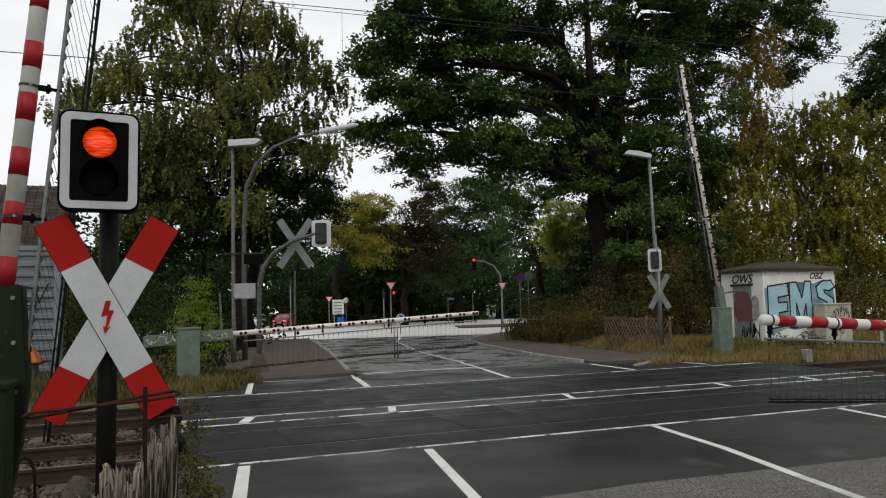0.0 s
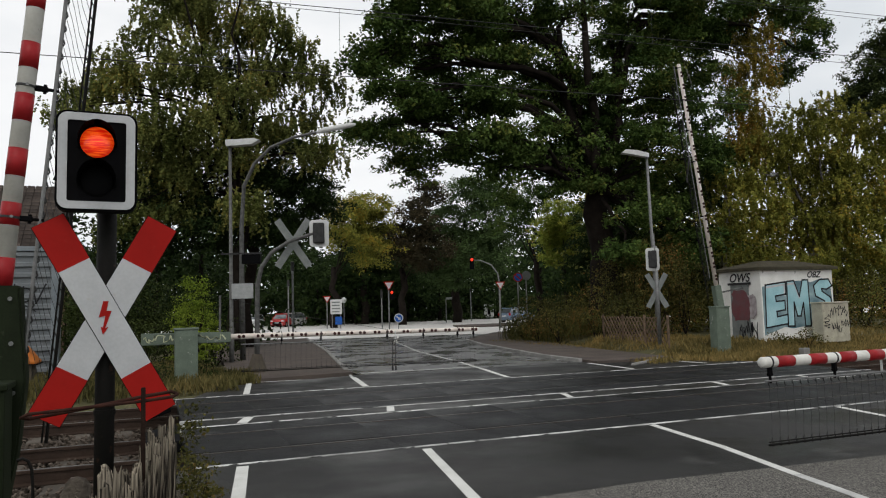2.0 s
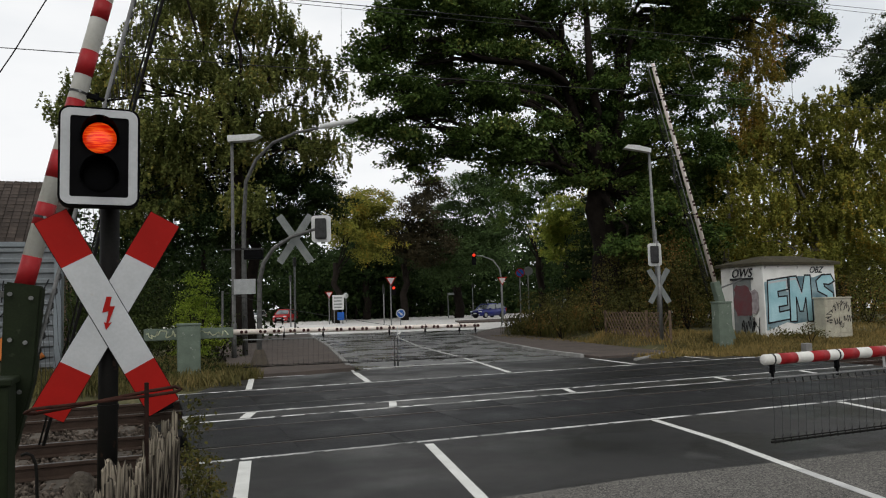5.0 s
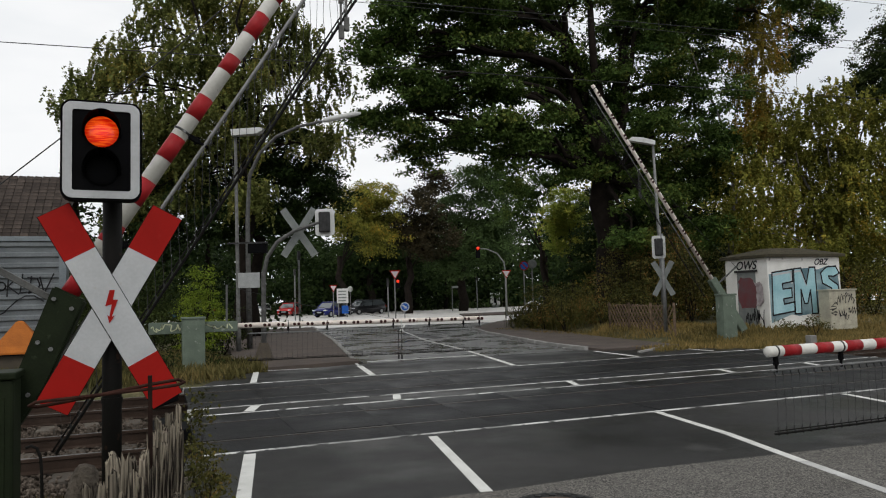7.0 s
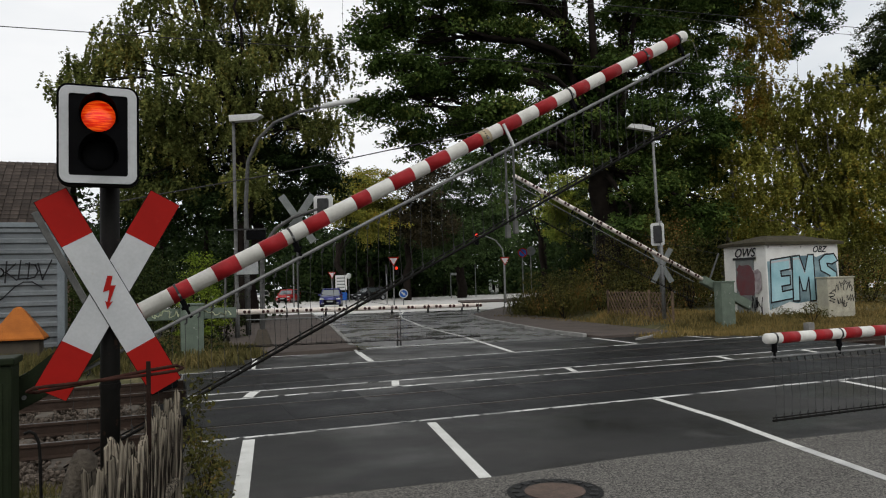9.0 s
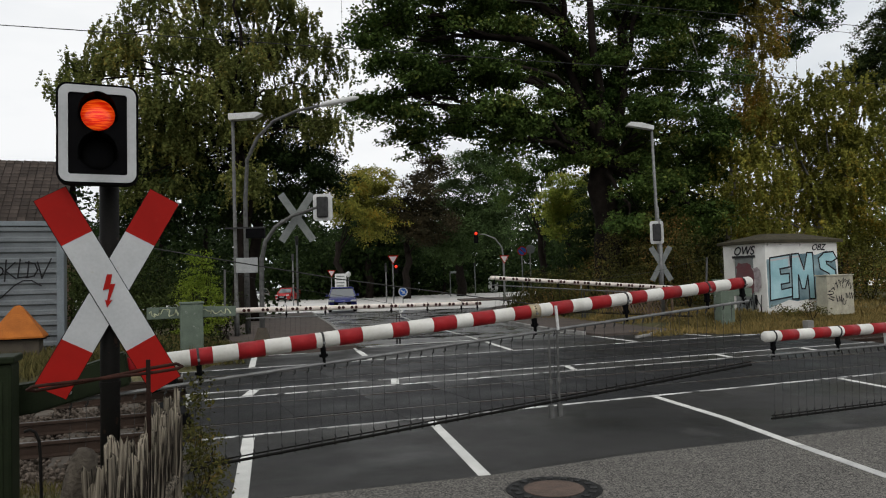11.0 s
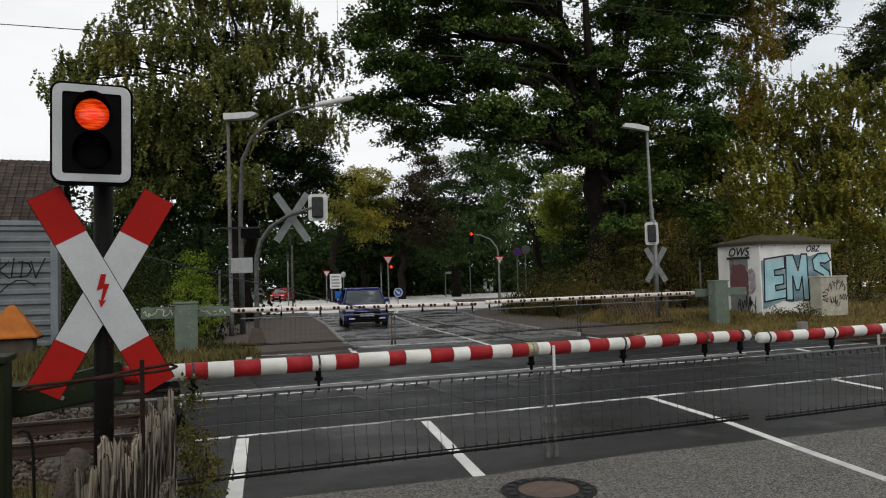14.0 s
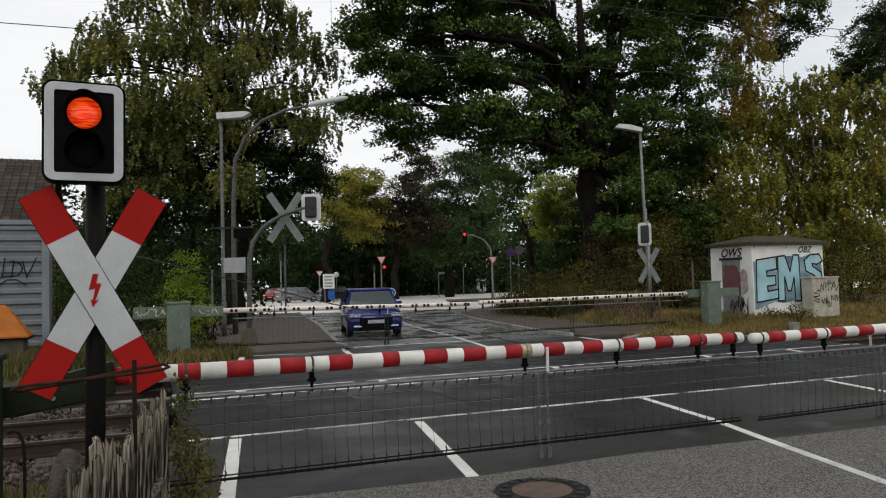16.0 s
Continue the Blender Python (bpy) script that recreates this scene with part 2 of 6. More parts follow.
M = dict(
    asphalt_new=mat("asphalt_new", (0.031, 0.03, 0.029), 0.6, (0.011, 0.011, 0.0105), 0.45, 160, 0.12, var=0.35, spec=0.25, wear=(0.044, 0.043, 0.042), wear_at=0.62, wet=0.3),
    asphalt_old=mat("asphalt_old", (0.1, 0.096, 0.088), 0.85, (0.045, 0.043, 0.04), 2.0, 90, 0.5, var=0.4, spec=0.25, grit=((0.022, 0.021, 0.02), (0.24, 0.225, 0.2))),
    asphalt_far=mat("asphalt_far", (0.1, 0.098, 0.094), 0.42, (0.04, 0.039, 0.038), 0.5, 90, 0.06, var=0.35, spec=0.5, wear=(0.035, 0.034, 0.033), wear_at=0.6, wet=0.16),
    # junction: wet asphalt's grazing sky reflection is put into this near-white base colour
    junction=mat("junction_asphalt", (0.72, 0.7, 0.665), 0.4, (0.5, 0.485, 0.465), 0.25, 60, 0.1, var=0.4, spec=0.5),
    rubber=mat("rubber_panel", (0.02, 0.0205, 0.022), 0.55, (0.007, 0.007, 0.008), 1.2, 140, 0.2, var=0.5, spec=0.17, wear=(0.032, 0.032, 0.033), wear_at=0.64, rnd=0.2, wet=0.34),
    edge=mat("concrete_edge", (0.6, 0.6, 0.58), 0.75, (0.16, 0.16, 0.155), 2.2, 70, 0.2, var=0.3, wear=(0.035, 0.035, 0.035), wear_at=0.56),
    tar=mat("tar", (0.012, 0.012, 0.012), 0.5, (0.006, 0.006, 0.006), 3, 80, 0.3, spec=0.2),
    paint=mat("road_paint", (0.66, 0.66, 0.63), 0.7, (0.5, 0.5, 0.47), 4, 90, 0.2, var=0.5, wear=(0.2, 0.2, 0.19), wear_at=0.68),
    paint_worn=mat("road_paint_worn", (0.56, 0.56, 0.54), 0.7, (0.34, 0.34, 0.33), 3, 90, 0.2, var=0.5, wear=(0.08, 0.08, 0.08), wear_at=0.66),
    paving=mat("paving_red", (0.1, 0.08, 0.068), 0.85, (0.055, 0.047, 0.043), 1.2, 50, 0.3, rnd=0.1),
    kerb=mat("kerb_stone", (0.3, 0.295, 0.28), 0.85, (0.18, 0.175, 0.165), 4, 60, 0.3, rnd=0.15),
    rail=mat("rail_steel", (0.06, 0.04, 0.03), 0.6, (0.03, 0.02, 0.015), 5, 60, 0.3, metal=0.3),
    rail_top=mat("rail_head", (0.16, 0.155, 0.15), 0.4, (0.08, 0.075, 0.07), 3, 60, 0.1, metal=0.7),
    sleeper=mat("sleeper_concrete", (0.12, 0.105, 0.088), 0.9, (0.05, 0.042, 0.034), 4, 50, 0.4, rnd=0.25),
    ballast=mat("ballast_stone", (0.15, 0.122, 0.098), 0.9, (0.028, 0.021, 0.016), 22, 60, 0.3),
    soil=mat("grass_ground", (0.10, 0.095, 0.045), 0.95, (0.05, 0.048, 0.024), 0.8, 25, 0.6, wear=(0.16, 0.13, 0.075), wear_at=0.58),
    white=mat("white_enamel", (0.5, 0.51, 0.52), 0.5, (0.4, 0.41, 0.42), 5, 60, 0.02, wear=(0.43, 0.43, 0.42), wear_at=0.7, grain=0.1),
    red=mat("red_enamel", (0.34, 0.012, 0.009), 0.5, (0.27, 0.011, 0.008), 5, 60, 0.02, wear=(0.3, 0.02, 0.015), wear_at=0.7, grain=0.06, spec=0.08),
    boom_white=mat("boom_white", (0.72, 0.71, 0.67), 0.45, (0.5, 0.49, 0.45), 6, 50, 0.1, wear=(0.32, 0.29, 0.25), wear_at=0.69, grain=0.12),
    boom_red=mat("boom_red", (0.34, 0.016, 0.02), 0.42, (0.2, 0.012, 0.014), 6, 50, 0.1, wear=(0.5, 0.2, 0.18), wear_at=0.73, grain=0.12),
    boom_pale=mat("boom_pale", (0.8, 0.74, 0.68), 0.55, (0.58, 0.5, 0.44), 4, 50, 0.1, wear=(0.3, 0.2, 0.14), wear_at=0.68),
    reflector=mat("red_reflector", (0.05, 0.014, 0.012), 0.35, (0.02, 0.007, 0.006), 20, 80, 0.0),
    green=mat("green_paint", (0.018, 0.025, 0.012), 0.6, (0.01, 0.014, 0.007), 5, 60, 0.08, wear=(0.035, 0.043, 0.026), wear_at=0.68, spec=0.08),
    green_pale=mat("green_paint_faded", (0.15, 0.185, 0.145), 0.6, (0.09, 0.115, 0.09), 4, 50, 0.1, wear=(0.28, 0.3, 0.26), wear_at=0.64),
    galv=mat("galvanised_steel", (0.24, 0.245, 0.24), 0.55, (0.14, 0.14, 0.14), 9, 70, 0.1, metal=0.6),
    galv_dull=mat("dull_steel", (0.15, 0.15, 0.145), 0.6, (0.07, 0.07, 0.068), 9, 70, 0.1, metal=0.4),
    steel_dark=mat("dark_steel", (0.055, 0.055, 0.055), 0.55, (0.03, 0.03, 0.03), 9, 70, 0.1, metal=0.5),
    black=mat("black_plastic", (0.004, 0.004, 0.005), 0.75, (0.003, 0.003, 0.003), 8, 60, 0.05, spec=0.05),
    post=mat("post_paint", (0.008, 0.007, 0.0065), 0.6, (0.006, 0.006, 0.005), 8, 60, 0.1, spec=0.08, wear=(0.03, 0.017, 0.012), wear_at=0.64),
    rust=mat("rusty_steel", (0.06, 0.024, 0.017), 0.85, (0.022, 0.011, 0.009), 14, 90, 0.4, spec=0.08),
    rust_dark=mat("dark_rusty_steel", (0.028, 0.016, 0.012), 0.85, (0.012, 0.008, 0.007), 14, 90, 0.4, spec=0.06),
    brass=mat("brass_band", (0.45, 0.38, 0.25), 0.45, (0.3, 0.25, 0.17), 9, 60, 0.1, metal=0.5),
    oldwood=mat("weathered_wood", (0.33, 0.285, 0.22), 0.92, (0.018, 0.014, 0.011), 70, 160, 1.0, rnd=0.45, var=0.16, stretch=0.03),
    brownwood=mat("brown_slats", (0.2, 0.14, 0.095), 0.9, (0.07, 0.05, 0.036), 6, 50, 0.4, rnd=0.35),
    bark=mat("dark_bark", (0.026, 0.021, 0.017), 0.95, (0.01, 0.008, 0.007), 3, 25, 0.8, spec=0.05),
    birch_bark=mat("birch_bark", (0.3, 0.28, 0.25), 0.9, (0.06, 0.05, 0.045), 3.5, 25, 0.6, var=0.3),
    render_wall=mat("white_render", (0.82, 0.81, 0.78), 0.9, (0.6, 0.59, 0.55), 1.6, 35, 0.3, wear=(0.3, 0.29, 0.26), wear_at=0.66),
    roof_felt=mat("mossy_roof", (0.075, 0.066, 0.042), 0.95, (0.035, 0.031, 0.022), 3, 40, 0.5),
    roof_tile=mat("roof_tile", (0.075, 0.058, 0.048), 0.85, (0.03, 0.024, 0.021), 4, 40, 0.2, rnd=0.35),
    corrugated=mat("corrugated_sheet", (0.2, 0.218, 0.226), 0.5, (0.12, 0.132, 0.14), 2, 40, 0.05, metal=0.1, wear=(0.11, 0.11, 0.105), wear_at=0.68),
    frame_blue=mat("grey_blue_frame", (0.21, 0.24, 0.255), 0.5, (0.14, 0.16, 0.175), 3, 50, 0.05),
    spray_shade=mat("spray_shade_blue", (0.1, 0.17, 0.2), 0.7, (0.3, 0.4, 0.42), 1.4, 50, 0.0, var=0.25),
    spray_black=mat("spray_black", (0.012, 0.012, 0.014), 0.6, (0.02, 0.02, 0.022), 9, 60, 0.0),
    spray_blue=mat("spray_light_blue", (0.42, 0.62, 0.66), 0.7, (0.2, 0.4, 0.45), 1.6, 50, 0.0),
    spray_red=mat("spray_dark_red", (0.16, 0.045, 0.05), 0.75, (0.12, 0.08, 0.085), 3, 50, 0.0),
    spray_grey=mat("spray_pale_grey", (0.42, 0.38, 0.38), 0.75, (0.22, 0.18, 0.19), 5, 50, 0.0, var=0.3),
    spray_cream=mat("spray_cream", (0.78, 0.8, 0.55), 0.7, (0.5, 0.54, 0.35), 3, 50, 0.0),
    cabinet=mat("beige_cabinet", (0.5, 0.47, 0.36), 0.6, (0.3, 0.28, 0.23), 4, 50, 0.1, wear=(0.2, 0.19, 0.16), wear_at=0.66),
    orange=mat("orange_plastic", (0.42, 0.13, 0.02), 0.5, (0.26, 0.08, 0.014), 3, 50, 0.05, spec=0.1),
    brownbox=mat("brown_box", (0.09, 0.075, 0.055), 0.7, (0.06, 0.05, 0.04), 4, 50, 0.1),
    sheet_grey=mat("dull_sheet", (0.38, 0.39, 0.39), 0.6, (0.26, 0.27, 0.27), 4, 50, 0.05),
    sign_back=mat("sign_back_grey", (0.2, 0.215, 0.205), 0.6, (0.14, 0.15, 0.145), 5, 60, 0.05),
    blue=mat("sign_blue", (0.015, 0.08, 0.36), 0.4, (0.018, 0.1, 0.35), 6, 60, 0.0),
    lampwhite=mat("lamp_housing", (0.62, 0.63, 0.62), 0.45, (0.5, 0.5, 0.49), 4, 50, 0.0),
    tyre=mat("tyre_rubber", (0.014, 0.014, 0.015), 0.85, (0.01, 0.01, 0.01), 12, 60, 0.1),
    alloy=mat("wheel_alloy", (0.38, 0.38, 0.39), 0.35, (0.3, 0.3, 0.3), 9, 60, 0.0, metal=0.8),
    brick=mat("house_brick", (0.32, 0.19, 0.14), 0.9, (0.2, 0.12, 0.09), 5, 50, 0.2),
    manhole=mat("cast_iron", (0.15, 0.105, 0.085), 0.6, (0.08, 0.06, 0.05), 8, 60, 0.3, metal=0.3),
    rock=mat("granite_block", (0.1, 0.085, 0.068), 0.95, (0.03, 0.025, 0.02), 14, 60, 0.8),
    # car glass: base colour raised to add sky reflection that the gloss lacks
    carglass=glass("car_glass", (0.075, 0.086, 0.092), 0.06),
    headlamp=glass("headlamp_glass", (0.5, 0.52, 0.54), 0.15),
    lit=glow("lit_red_lens", (1.0, 0.075, 0.006), 1.05),
    lit_far=glow("lit_red_far", (1.0, 0.05, 0.006), 2.2),
    oak_leaf=leaf_mat("oak_leaves", (0.022, 0.044, 0.01), (0.085, 0.13, 0.03), (0.17, 0.18, 0.04)),
    birch_leaf=leaf_mat("birch_leaves", (0.07, 0.092, 0.024), (0.2, 0.21, 0.06), (0.3, 0.24, 0.055)),
    autumn_leaf=leaf_mat("autumn_leaves", (0.095, 0.105, 0.02), (0.26, 0.25, 0.048), (0.4, 0.26, 0.035)),
    yellow_leaf=leaf_mat("yellowing_leaves", (0.15, 0.2, 0.035), (0.32, 0.36, 0.06), (0.48, 0.28, 0.045)),
    gold_leaf=leaf_mat("golden_birch_leaves", (0.1, 0.1, 0.02), (0.25, 0.19, 0.035), (0.4, 0.2, 0.03)),
    copper_leaf=leaf_mat("copper_beech_leaves", (0.02, 0.02, 0.011), (0.065, 0.052, 0.028)),
    far_leaf=leaf_mat("broad_green_leaves", (0.03, 0.052, 0.018), (0.085, 0.13, 0.045)),
    # woodland green lowered below real foliage: canopy shade is put into the colour
    shaded_wood_leaf=leaf_mat("woodland_leaves", (0.01, 0.02, 0.007), (0.036, 0.058, 0.017)),
    hedge_leaf=leaf_mat("hedge_leaves", (0.014, 0.024, 0.008), (0.05, 0.065, 0.018)),
    conifer_leaf=leaf_mat("conifer_sprays", (0.09, 0.14, 0.016), (0.22, 0.28, 0.035)),
    bramble_leaf=leaf_mat("bramble_leaves", (0.03, 0.036, 0.011), (0.11, 0.1, 0.028), (0.24, 0.13, 0.04)),
    dry_grass=leaf_mat("dry_grass", (0.10, 0.085, 0.03), (0.25, 0.185, 0.07), (0.32, 0.21, 0.08)),
    green_grass=leaf_mat("green_grass", (0.045, 0.045, 0.016), (0.14, 0.12, 0.045), (0.2, 0.15, 0.06)),
)


# ---- mesh helpers ----
def mesh_of(bm, name, material, smooth=False):
    me = bpy.data.meshes.new(name)
    bm.normal_update()
    bm.to_mesh(me)
    bm.free()
    if material:
        me.materials.append(material)
    if smooth:
        for p in me.polygons:
            p.use_smooth = True
    return me


def part(name, bm, material, parent, label="", at=None, smooth=False):
    ob = new(name, mesh_of(bm, name, material, smooth))
    ob.parent = parent
    if at is not None:
        ob.matrix_basis = at
    return tagged(ob, label)


def again(ob, at, parent=None):
    """One more piece on the same mesh."""
    o = new(ob.name.split(".")[0], ob.data)
    o.parent = parent or ob.parent
    o.matrix_basis = at
    return o


def thing(name, at, label, category, group="", kind=""):
    ob = new(name)
    ob.empty_display_size = 0.2
    ob.matrix_basis = at
    return tagged(ob, label, category, group, kind)


def solo(name, bm, material, label, category, group="", kind="", at=None, smooth=False):
    ob = new(name, mesh_of(bm, name, material, smooth))
    if at is not None:
        ob.matrix_basis = at
    return tagged(ob, label, category, group, kind)


def box(lo, hi, bevel=0.0, bm=None):
    bm = bm or bmesh.new()
    r = bmesh.ops.create_cube(bm, size=1.0)
    for v in r["verts"]:
        v.co = Vector([lo[i] + (v.co[i] + 0.5) * (hi[i] - lo[i]) for i in range(3)])
    if bevel:
        es = list({e for v in r["verts"] for e in v.link_edges})
        bmesh.ops.bevel(bm, geom=es, offset=bevel, segments=2, affect="EDGES", profile=0.5)
    return bm


def tube(points, radii, n=10, bm=None, caps=True):
    """A round bar along points; radii: one, or one a point."""
    bm = bm or bmesh.new()
    pts = [Vector(p) for p in points]
    rad = radii if isinstance(radii, (list, tuple)) else [radii] * len(pts)
    rings, side = [], None
    for i, p in enumerate(pts):
        d = (pts[min(i + 1, len(pts) - 1)] - pts[max(i - 1, 0)]).normalized()
        if side is None:
            side = d.orthogonal().normalized()
        side = (side - d * side.dot(d)).normalized()
        up = d.cross(side)
        rings.append([bm.verts.new(p + rad[i] * (math.cos(a) * side + math.sin(a) * up)) for a in [2 * math.pi * k / n for k in range(n)]])
    for a, b in zip(rings, rings[1:]):
        for k in range(n):
            bm.faces.new((a[k], a[(k + 1) % n], b[(k + 1) % n], b[k]))
    if caps:
        bm.faces.new(rings[0][::-1])
        bm.faces.new(rings[-1])
    return bm


def prism(outline, depth, axis="y", bm=None):
    """A flat outline given a thickness. axis y: outline in x, z, from -depth/2 to depth/2; axis z: outline in x, y, from -depth to 0."""
    bm = bm or bmesh.new()
    if axis == "y":
        f = [bm.verts.new((x, -depth / 2, z)) for x, z in outline]
        b = [bm.verts.new((x, depth / 2, z)) for x, z in outline]
    else:
        f = [bm.verts.new((x, y, 0)) for x, y in outline]
        b = [bm.verts.new((x, y, -depth)) for x, y in outline]
    bm.faces.new(f)
    bm.faces.new(b[::-1])
    for i in range(len(f)):
        j = (i + 1) % len(f)
        bm.faces.new((f[j], f[i], b[i], b[j]))
    bmesh.ops.recalc_face_normals(bm, faces=bm.faces)
    return bm


def rounded(w, h, r, n=5):
    pts = []
    for cx, cy, a0 in ((w / 2 - r, h / 2 - r, 0), (-w / 2 + r, h / 2 - r, 90), (-w / 2 + r, -h / 2 + r, 180), (w / 2 - r, -h / 2 + r, 270)):
        for k in range(n + 1):
            a = radians(a0 + 90 * k / n)
            pts.append((cx + r * math.cos(a), cy + r * math.sin(a)))
    return pts


def ring_plate(outer, inner, depth, bm=None):
    """A frame between two outlines of as many points."""
    bm = bm or bmesh.new()
    n = len(outer)
    v = [[bm.verts.new((x, y, z)) for x, z in o] for o in (outer, inner) for y in (-depth / 2, depth / 2)]
    for i in range(n):
        j = (i + 1) % n
        for a, b in ((0, 2), (3, 1), (1, 0), (2, 3)):
            bm.faces.new((v[a][i], v[a][j], v[b][j], v[b][i]))
    bmesh.ops.recalc_face_normals(bm, faces=bm.faces)
    return bm


def quads(name, centres, sizes, normals, material, parent=None, label="", category="", kind="", aspect=0.62, grass=None, seed=1):
    """Many small leaves in one mesh: a folded diamond at each centre."""
    rng = np.random.RandomState(seed)
    n = len(centres)
    nr = normals / np.linalg.norm(normals, axis=1, keepdims=True)
    t = np.cross(nr, rng.normal(size=(n, 3)))
    t /= np.linalg.norm(t, axis=1, keepdims=True)
    if grass is not None:
        t = grass / np.linalg.norm(grass, axis=1, keepdims=True)
        nr = np.cross(t, rng.normal(size=(n, 3)))
        nr /= np.linalg.norm(nr, axis=1, keepdims=True)
    b = np.cross(nr, t)
    s = sizes[:, None]
    v = np.empty((n, 4, 3))
    v[:, 0] = centres - t * s * 0.5
    v[:, 1] = centres + b * s * aspect * 0.5 + nr * s * 0.12
    v[:, 2] = centres + t * s * 0.5
    v[:, 3] = centres - b * s * aspect * 0.5 + nr * s * 0.12
    me = bpy.data.meshes.new(name)
    me.vertices.add(n * 4)
    me.vertices.foreach_set("co", v.reshape(-1))
    me.loops.add(n * 4)
    me.loops.foreach_set("vertex_index", np.arange(n * 4))
    me.polygons.add(n)
    me.polygons.foreach_set("loop_start", np.arange(n) * 4)
    me.update(calc_edges=True)
    me.materials.append(material)
    ob = new(name, me)
    ob.parent = parent
    return tagged(ob, label, category, "", kind)


# ---- ground, road and tracks (x runs along the tracks, y across them) ----
def step01(v, a, b):
    u = min(1.0, max(0.0, (v - a) / (b - a)))
    return u * u * (3 - 2 * u)


def verge_x(y):
    """The outer edge of the footpath on the far side."""
    return float(np.interp(y, (18.4, 23.5, 32.5, 42.0), (14.4, 15.1, 17.0, 30.0)))


def ground_z(x, y):
    z = -0.07
    open_track = step01(y, 7.4, 8.6) * (1 - step01(y, 16.2, 17.4))
    side = max(1 - step01(x, 0.2, 0.9), step01(x, 15.0, 15.8))
    z -= 0.27 * open_track * side
    z += 0.36 * step01(x, verge_x(y) + 0.1, verge_x(y) + 1.0) * step01(y, 18.2, 20.2) * (1 - step01(y, 40, 45))
    z += 0.1 * (1 - step01(x, 1.2, 2.0)) * step01(y, 17.0, 18.4) * (1 - step01(y, 40, 45))
    return z + 0.03 * noise.noise((x * 0.8, y * 0.8, 0)) * (1 - step01(abs(x - 7) + abs(y - 12), 40, 60))


def spread(lo, hi, a, b, fine):
    inner = list(np.arange(a, b, fine))
    left = [a - 1.6 ** k for k in range(1, 16) if a - 1.6 ** k > lo] + [lo]
    right = [b + 1.6 ** k for k in range(1, 16) if b + 1.6 ** k < hi] + [hi]
    return sorted(set(left + inner + right))


gx, gy = spread(-700, 700, -8, 34, 0.6), spread(-300, 900, 2, 46, 0.6)
bm = bmesh.new()
gv = [[bm.verts.new((x, y, ground_z(x, y))) for x in gx] for y in gy]
for j in range(len(gy) - 1):
    for i in range(len(gx) - 1):
        bm.faces.new((gv[j][i], gv[j][i + 1], gv[j + 1][i + 1], gv[j + 1][i]))
solo("ground", bm, M["soil"], "dry grassy ground with bare soil", "ground", kind="structure", smooth=True)


def slab(name, outline, top, material, label, category="road", depth=0.25):
    return solo(name, prism(outline, depth, "z"), material, label, category, kind="structure", at=pose(0, 0, top))


slab("road_near_old", [(-0.4, -14), (30, -14), (30, 5.95), (7.2, 5.92), (4.3, 6.1), (2.7, 6.02), (-0.15, 6.25)], 0.0, M["asphalt_old"], "worn coarse grey asphalt with pale grit")
slab("road_near", [(0.05, 6.25), (2.7, 6.02), (4.3, 6.1), (7.2, 5.92), (30, 5.95), (30, 8.84), (0.35, 8.84)], 0.0, M["asphalt_new"], "smooth dark asphalt before the crossing")
slab("road_middle", [(0.6, 12.08), (15.4, 12.08), (15.4, 12.74), (0.6, 12.74)], 0.0, M["asphalt_new"], "dark asphalt strip between the two tracks")
slab("road_far_apron", [(0.9, 16.28), (15.4, 16.28), (14.6, 17.6), (11.75, 19.3), (5.2, 19.3), (1.6, 18.4)], 0.0, M["asphalt_new"], "dark asphalt apron behind the crossing")
slab("road_far", [(5.2, 19.3), (11.75, 19.3), (12.0, 22.1), (13.5, 30.2), (15.0, 35.5), (17.6, 39.4), (20.6, 43.3), (9.1, 46), (6.8, 30.2), (5.2, 21.0)], -0.004, M["asphalt_far"], "damp grey asphalt road beyond the crossing")
# paleness of the junction is painted sky sheen, far above asphalt's own tone
slab("road_junction", [(-60, 46), (9.1, 46), (20.6, 43.3), (70, 42), (110, 60), (110, 92), (40, 96), (-60, 98)], -0.006, M["junction"], "wide asphalt road junction, sky sheen painted into its pale colour")
slab("pavement_left", [(1.7, 18.9), (5.05, 19.5), (5.15, 21.0), (6.72, 30.2), (9.0, 46), (3.0, 46), (2.4, 26)], 0.07, M["paving"], "reddish brown paved footpath", "pavement", 0.2)
slab("pavement_right", [(11.8, 18.4), (14.4, 18.4), (15.1, 23.5), (17.0, 32.5), (30, 42), (20.75, 43.2), (17.75, 39.3), (15.15, 35.4), (13.65, 30.1), (12.05, 22.0)], 0.07, M["paving"], "dark asphalt footpath with a stone kerb", "pavement", 0.2)
slab("traffic_island", [(24, 58), (44, 56), (60, 62), (40, 66), (26, 64)], 0.1, M["paving"], "low paved traffic island", "pavement", 0.2)


def kerb_line(name, pts, width=0.13, top=0.1):
    """Kerb stones end to end along a line."""
    k = thing(name, pose(0, 0, 0), "pale worn kerb stones along the road", "kerb", kind="structure")
    first = None
    for (x0, y0), (x1, y1) in zip(pts, pts[1:]):
        length, turn = math.hypot(x1 - x0, y1 - y0), math.degrees(math.atan2(y1 - y0, x1 - x0))
        n = max(1, round(length / 1.0))
        for i in range(n):
            u = (i + 0.5) / n
            m = pose(x0 + u * (x1 - x0), y0 + u * (y1 - y0), random.uniform(-0.006, 0.006), 0, 0, turn + random.uniform(-0.5, 0.5))
            if first is None:
                first = part("kerb_stone", box((-0.49, -width / 2, -0.15), (0.49, width / 2, top), 0.015), M["kerb"], k, at=m)
            else:
                again(first, m)


